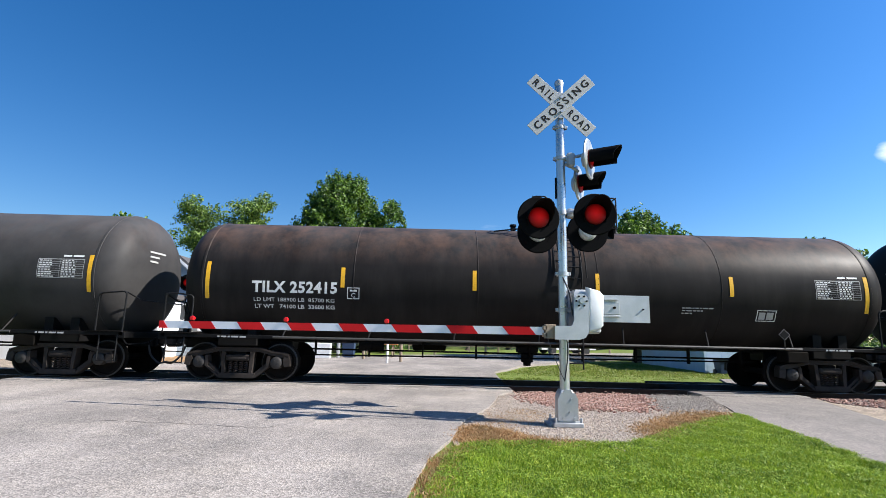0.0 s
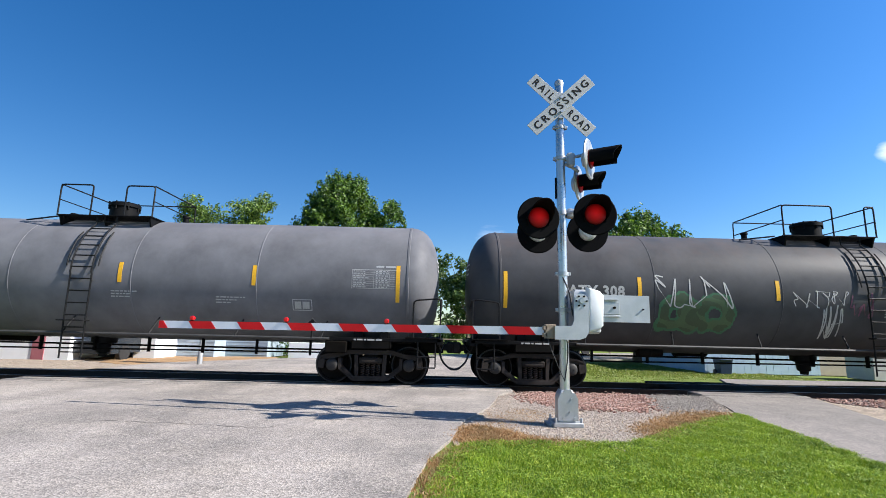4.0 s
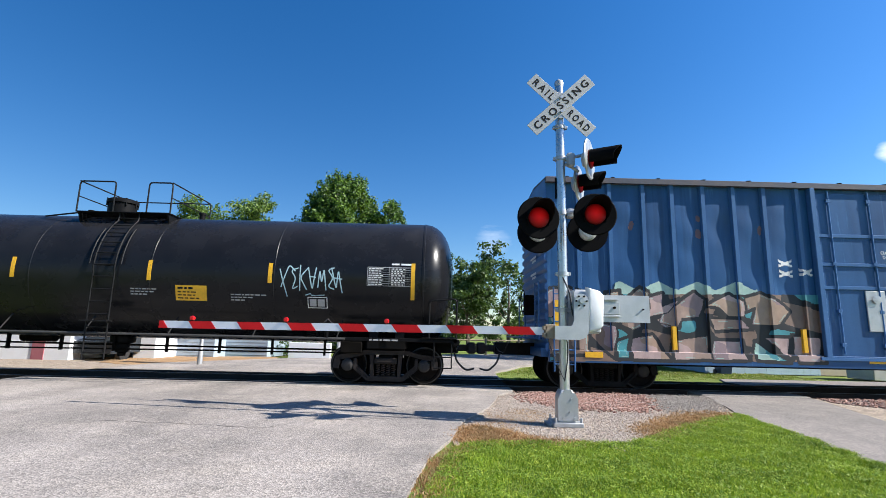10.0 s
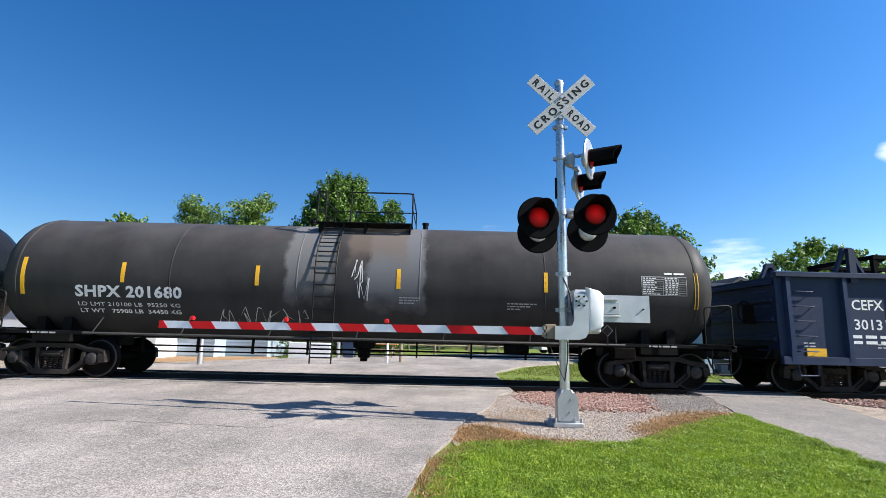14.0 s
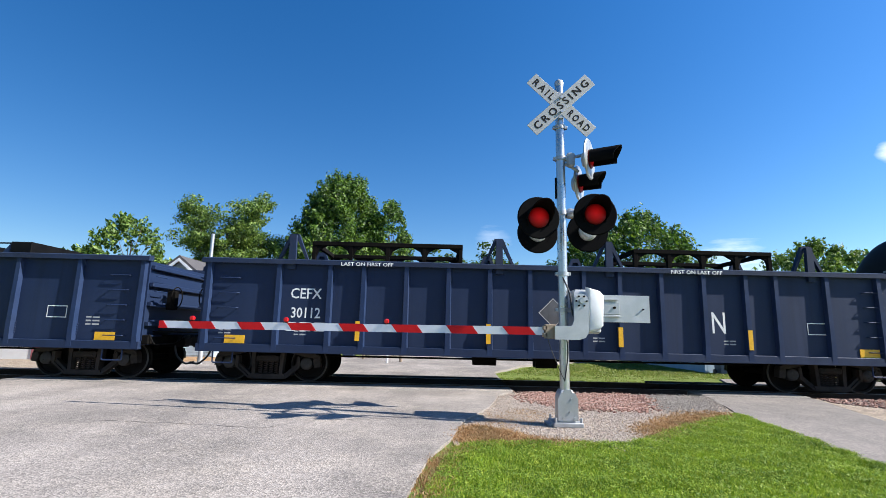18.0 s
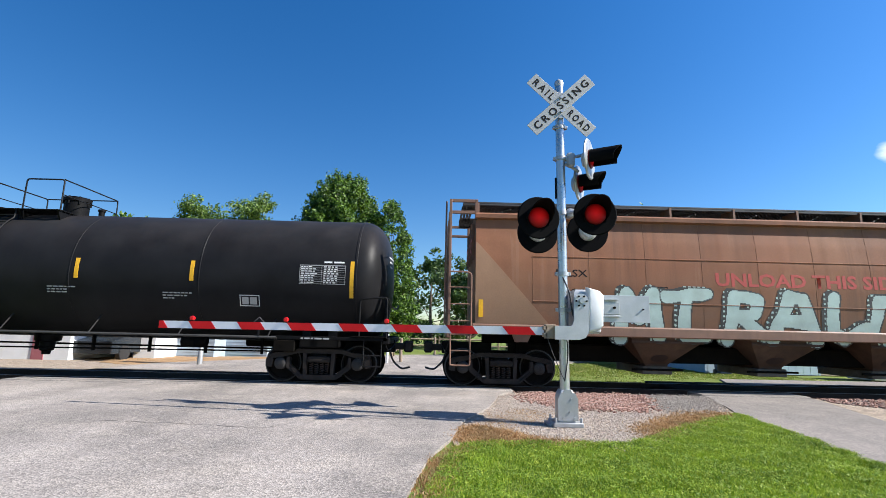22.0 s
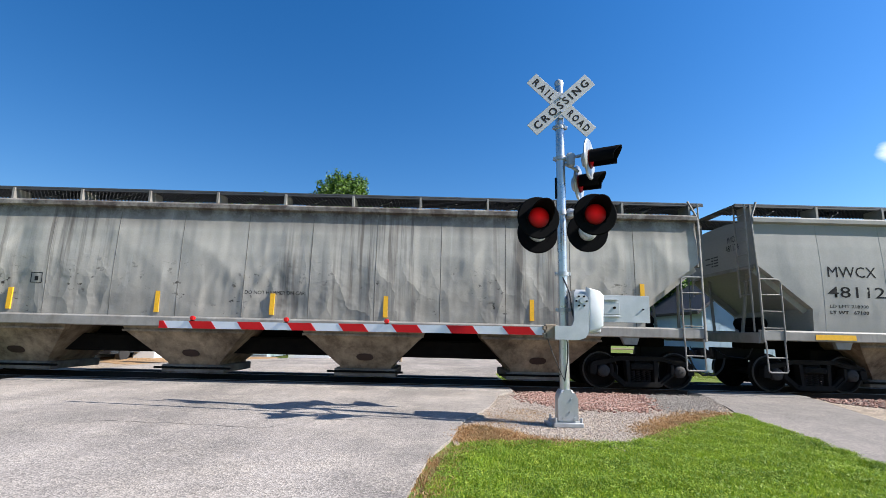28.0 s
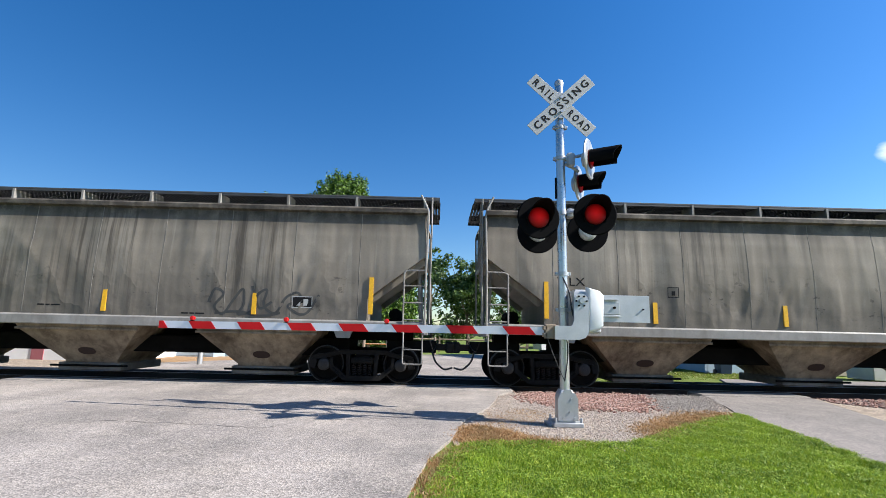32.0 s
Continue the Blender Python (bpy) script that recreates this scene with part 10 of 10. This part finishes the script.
build_tank_car(252.71, 7.13, M["tank_black"], "black tank car with a yellow notice panel", ("SKSX 101022", -6.86, -4.76, 2.30), 1.55, 4.04, 9.15, (-7.82, -3.91, -1.67, 1.6, 4.22, 7.87), -.75, (-1.42, .58), (-.1, .5), 1, sheet=(-2.59, -1.93, 2.22, 2.54), plate_c=(-4.3, 2.35), loads=("LD LMT 206700 LB  93750 KG", "LT WT   79300 LB  35960 KG"))
build_hopper(271.94, 7.87, 8.52, 9.6, M["hop_rust"], "rust-brown covered hopper car with large pale graffiti letters", "under_rust", "trim_rust", (("NLSX", -6.69, -5.95, 2.55, .17), ("1084", -6.68, -6.01, 2.11, .17)), 4, .10, 3.86, 4.32, (-8.40, 8.40), .55, end="closed", brown=True, extra=extra_mural, pitch=2.75, bay_top=.30, bay_bot=.10, bay_z=.5)
build_hopper(291.03, 6.98, 8.5, 9.55, M["hop_tan"], "tan covered hopper car streaked with orange rust", "under_pale", "trim_tan", (("11318", -6.55, -5.95, 2.28, .18),), 4, .09, 3.90, 4.43, (), 1.3, end="post", brown=True, extra=extra_orange, pitch=2.9, bay_top=.46, bay_bot=.035, bay_z=.50, seams=9, cover=False)
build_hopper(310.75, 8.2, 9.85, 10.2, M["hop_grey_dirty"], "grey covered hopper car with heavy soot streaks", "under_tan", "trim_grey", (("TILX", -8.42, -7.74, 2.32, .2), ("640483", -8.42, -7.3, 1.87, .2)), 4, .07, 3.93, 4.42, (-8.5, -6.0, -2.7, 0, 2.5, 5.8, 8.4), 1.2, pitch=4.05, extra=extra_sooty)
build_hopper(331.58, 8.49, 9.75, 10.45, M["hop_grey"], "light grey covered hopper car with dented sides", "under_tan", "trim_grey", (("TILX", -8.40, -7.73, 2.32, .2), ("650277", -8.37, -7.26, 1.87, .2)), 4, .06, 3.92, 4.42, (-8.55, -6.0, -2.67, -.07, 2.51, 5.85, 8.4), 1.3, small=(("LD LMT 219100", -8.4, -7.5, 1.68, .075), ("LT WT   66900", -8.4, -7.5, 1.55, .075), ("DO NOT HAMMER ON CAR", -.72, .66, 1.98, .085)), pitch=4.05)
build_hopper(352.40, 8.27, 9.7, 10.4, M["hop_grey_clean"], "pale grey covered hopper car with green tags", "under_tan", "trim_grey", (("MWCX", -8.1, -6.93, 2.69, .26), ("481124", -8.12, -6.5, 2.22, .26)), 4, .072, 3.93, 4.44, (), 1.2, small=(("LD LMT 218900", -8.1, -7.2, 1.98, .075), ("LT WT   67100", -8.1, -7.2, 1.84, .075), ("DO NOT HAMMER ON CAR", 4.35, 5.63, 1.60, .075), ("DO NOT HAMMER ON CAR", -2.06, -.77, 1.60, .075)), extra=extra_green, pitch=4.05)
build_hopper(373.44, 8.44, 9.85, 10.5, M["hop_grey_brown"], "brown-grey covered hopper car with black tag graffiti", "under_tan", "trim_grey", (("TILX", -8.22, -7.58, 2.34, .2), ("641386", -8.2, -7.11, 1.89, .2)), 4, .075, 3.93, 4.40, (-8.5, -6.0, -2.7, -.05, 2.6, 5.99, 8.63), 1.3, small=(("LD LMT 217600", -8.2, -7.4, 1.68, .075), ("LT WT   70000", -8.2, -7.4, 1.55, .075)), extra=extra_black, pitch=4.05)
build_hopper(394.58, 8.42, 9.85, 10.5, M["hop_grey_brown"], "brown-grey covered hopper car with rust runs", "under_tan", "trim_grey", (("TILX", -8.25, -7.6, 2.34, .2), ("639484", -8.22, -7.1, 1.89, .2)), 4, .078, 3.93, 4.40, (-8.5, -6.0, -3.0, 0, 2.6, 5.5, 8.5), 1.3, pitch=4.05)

# wildstyle lettering sprayed over the boxcar's lower side, following posts and sheet
box_car = next(c for c, X in CARS if c.name.startswith("boxcar"))
# overlapping angular forms of the wildstyle piece, in a unit square each; two paints to a form
WILD_TOP = (("rose dusk", ((0.04, 0.71), (0.05, 0.94), (0.08, 1.04), (0.14, 1.06), (0.20, 0.97), (0.22, 0.77), (0.17, 0.78), (0.11, 0.77), (0.10, 0.62), (0.06, 0.61))),
            ("peach tan", ((0.21, 0.91), (0.27, 0.81), (0.27, 0.98), (0.32, 1.01), (0.31, 0.77), (0.29, 0.54), (0.23, 0.70))),
            ("tan brown", ((0.35, 0.92), (0.39, 1.06), (0.42, 0.98), (0.40, 0.74), (0.39, 0.48), (0.36, 0.43), (0.32, 0.51))),
            ("rose dusk", ((0.41, 0.91), (0.47, 0.98), (0.46, 0.79), (0.52, 0.89), (0.48, 0.68), (0.41, 0.62))),
            ("dusk tan", ((0.46, 0.70), (0.58, 1.00), (0.61, 0.89), (0.59, 0.62), (0.53, 0.60), (0.51, 0.47), (0.45, 0.54))),
            ("peach rose", ((0.60, 0.79), (0.70, 0.97), (0.74, 0.86), (0.74, 0.63), (0.69, 0.63), (0.65, 0.77))))
WILD_MID = (("peach dusk", ((0.75, 0.91), (0.81, 0.98), (0.87, 0.86), (0.90, 0.71), (0.87, 0.51), (0.77, 0.51), (0.78, 0.77), (0.75, 0.71))),
            ("dusk brown", ((0.20, 0.61), (0.30, 0.50), (0.29, 0.04), (0.21, 0.34))),
            ("rose peach", ((0.35, 0.33), (0.42, 0.38), (0.48, 0.02), (0.35, 0.03))),
            ("tan rose", ((0.49, 0.30), (0.61, 0.37), (0.62, 0.03), (0.49, 0.01))),
            ("dusk rose", ((0.62, 0.30), (0.72, 0.29), (0.74, 0.02), (0.62, 0.01))),
            ("rose tan", ((0.80, 0.34), (0.89, 0.34), (0.89, 0.03), (0.83, 0.23))),
            ("teal mint", ((0.77, 0.29), (0.88, -0.01), (0.77, 0.02))))
WILD_LOW = (("teal teal", ((0.30, 0.28), (0.34, 0.34), (0.34, 0.04), (0.30, 0.04))),
            ("teal mint", ((0.02, 0.70), (0.14, 0.73), (0.08, 0.50), (0.02, 0.51))),
            ("brown tan", ((0.04, 0.46), (0.20, 0.46), (0.21, 0.09), (0.06, 0.09))),
            ("dusk tan", ((0.62, 0.61), (0.73, 0.60), (0.77, 0.46), (0.64, 0.43))),
            ("tan dusk", ((0.44, 0.60), (0.50, 0.67), (0.51, 0.50), (0.47, 0.46))),
            ("dusk rose", ((0.90, 0.37), (1.00, 0.34), (1.00, -0.01), (0.91, -0.01))))
WILD = WILD_TOP + WILD_MID + WILD_LOW


def wild_colour(x, z):
    """Pastel fills with black outlines over dark shading, mint peaks behind the top."""
    u, v = (x + 8.05) / 6.68 + .004 * math.sin(z * 9), (z - .63 - .02 * (x + 8)) / 1.57
    near = 9.0
    for tint, poly in WILD:
        us, vs = [p[0] for p in poly], [p[1] for p in poly]
        if not (min(us) - .02 < u < max(us) + .02 and min(vs) - .08 < v < max(vs) + .08):
            continue
        inner = False
        d = 9.0
        for (ua, va), (ub, vb) in zip(poly, poly[1:] + poly[:1]):
            if (va > v) != (vb > v) and u < (ub - ua) * (v - va) / (vb - va) + ua:
                inner = not inner
            d = min(d, seg_dist(u * 6.68, v * 1.57, (ua * 6.68, va * 1.57), (ub * 6.68, vb * 1.57)))
        if inner:
            if d < .022:
                return "fill_black"
            a, b = tint.split()
            if .045 < d < .058 and math.sin(u * 60 + v * 9) > .55:
                return "fill_mint"
            return "fill_" + (a if math.sin(u * 26 + v * 5 + len(poly)) + .5 * math.sin(v * 13 - u * 30) > -.1 else b)
        near = min(near, d)
    if near < .055:
        return "fill_black"
    peak = 1.02 + .13 * (1 - abs(((u * 7.4 + .15) % 1.0) * 2 - 1))
    if v > peak or v < .0:
        return None
    if v > .96:
        return "fill_mint" if .3 < u < .8 else None
    g = math.sin(u * 21 + v * 6) + .6 * math.sin(v * 11 - u * 9)
    return "fill_teal" if g > .7 else "fill_black" if g > -.4 else "fill_brown"


FORMS_R = ((1.75, .95, .42, (((.22, .0), (.34, 1.0)), ((.36, .45), (1.0, .92)), ((.4, .5), (1.0, .05)))), (2.75, 1.2, .44, (((.0, .0), (.55, 1.0), (1.0, .1)), ((.2, .32), (.8, .32)))),
           (4.15, .82, .38, (((.1, .0), (.1, .62), (.5, .78), (.9, .62), (.9, .0)),)), (5.05, .85, .32, (((.0, .85), (1.0, .98), (.3, .45), (1.0, .3)), ((.1, .1), (.95, .05)))), (5.98, .6, .30, (((.1, .05), (.15, .42), (.6, .52), (.95, .3), (.9, .0)),)))


def dark_colour(x, z):
    """Charcoal letters with a thin mint line inside a black edge, pale blue bubbles over them."""
    zz = z - .02 * (x - 1)
    d, i = min((min(seg_dist(x, zz, (x0 + a[0] * w, .78 + a[1] * 1.32), (x0 + b[0] * w, .78 + b[1] * 1.32)) for ln in lines for a, b in zip(ln, ln[1:])) - k * .5 + .02 * math.sin(x * 11 + z * 7), q) for q, (x0, w, k, lines) in enumerate(FORMS_R))
    if d < -.035:
        g = math.sin(x * 9 + z * 5 + i) + .7 * math.sin(z * 13 - x * 4)
        return "fill_pine" if g > .95 else "fill_slate" if g > -.2 else "fill_black"
    if d < 0:
        return "fill_mint"
    if d < .045:
        return "fill_black"
    if z < 1.25 + .1 * math.sin(x * 6) and d < .35:
        g = math.sin(x * 14 + z * 9) + math.sin(z * 21 - x * 5)
        return "fill_slate" if g > .5 else "fill_mint" if -.12 < g < -.02 else "fill_black"
    if d < .30 and min(math.hypot((x * 3.1 + q * .37) % 1 - .5, (z * 2.7 + q * .61) % 1 - .5) for q in (0, 1)) < .34 - d * .6 and z > 1.7:
        return "fill_cloud"
    return None


spray(box_car, -7.58, -1.32, .63, 2.52, wild_colour, 1, .016)
spray(box_car, 1.48, 6.75, .63, 2.55, dark_colour, 2, .016)
# primer patches and white crosses higher up
blot = lambda cx, cz, rx, rz: (lambda x, z: "fill_red" if ((x - cx) / rx) ** 2 + ((z - cz) / rz) ** 2 < .7 + .35 * math.sin(x * 23) * math.sin(z * 19) else None)
for cx, cz, rx, rz in ((-7.28, 3.75, .12, .28), (-6.3, 3.85, .06, .22), (-5.6, 3.8, .07, .13), (-4.02, 3.62, .09, .14), (-4.0, 4.0, .06, .09), (-2.55, 3.75, .06, .13), (6.55, 3.7, .05, .18), (7.25, 3.75, .20, .14), (7.3, 3.3, .08, .08), (7.1, 2.9, .10, .10)):
    spray(box_car, cx - .35, cx + .35, cz - .45, cz + .45, blot(cx, cz, rx, rz), 3, .02)
for cx, cz in ((-2.02, 2.98), (-2.02, 2.74), (-1.55, 2.78)):
    spray(box_car, cx - .2, cx + .2, cz - .1, cz + .1, lambda x, z: "white" if min(abs((x - cx) * .4 - (z - cz)), abs((x - cx) * .4 + (z - cz))) < .03 and abs(x - cx) < .16 else None, 4, .02)
for i, q in enumerate((5.6, 6.0)):
    for r in range(5):
        part("stencil", flat_mesh_on(bars_mesh(decal_bars(q, 2.0 + r * .07, (.10, .14), .03, .03)), -1.49, "grey_text"), None, box_car)
for i, (w, a_, b_) in enumerate((("CLOSE AND LOCK", .22, 1.0), ("DOORS BEFORE", .26, .95), ("MOVING CAR", .32, .9))):
    put_word(box_car, w, a_, b_, 3.25 - i * .11, .075, -1.536, "white", "stencil", .001, "white door notice")



# ---- the train rolls past ----
SPEED = ((0, 11.74), (3, 11.80), (6, 11.87), (9, 11.88), (13, 12.0), (17, 12.01), (19, 12.03), (21, 12.14), (24, 12.13), (28, 12.09), (32, 12.07))


def travelled(t):
    """How far the train has gone by t seconds."""
    d = 0.0
    for (t0, v0), (t1, v1) in zip(SPEED, SPEED[1:]):
        if t <= t0:
            break
        e = min(t, t1)
        ve = v0 + (v1 - v0) * (e - t0) / (t1 - t0)
        d += (v0 + ve) / 2 * (e - t0)
    return d


def motions():
    times = sorted({t for t, _ in SPEED})
    for car, X in CARS:
        walk(car, [(t, pose(X - travelled(t), YC, 0)) for t in times])
    for ws, r, x, w in WHEELS:
        # a wheelset turns as it rolls while its car is near
        turn = lambda t: pose(w, 0, r, 0, -math.degrees(travelled(t) / r), 0)
        seen = [i / 30 for i in range(0, 961) if abs(x - travelled(i / 30)) < 16]
        rows = [(0.0, turn(seen[0] if seen else 0.0))] if not seen or seen[0] > 0.01 else []
        if seen:
            a, b = int(round(seen[0] * 30)), int(round(seen[-1] * 30))
            near = [i / 30 for i in range(a, b + 1, 1)]
            rows += [(t, turn(t)) for t in near[::1]]
        if not rows or rows[-1][0] < 31.99:
            rows.append((32.0, rows[-1][1]))
        walk(ws, rows)


motions()
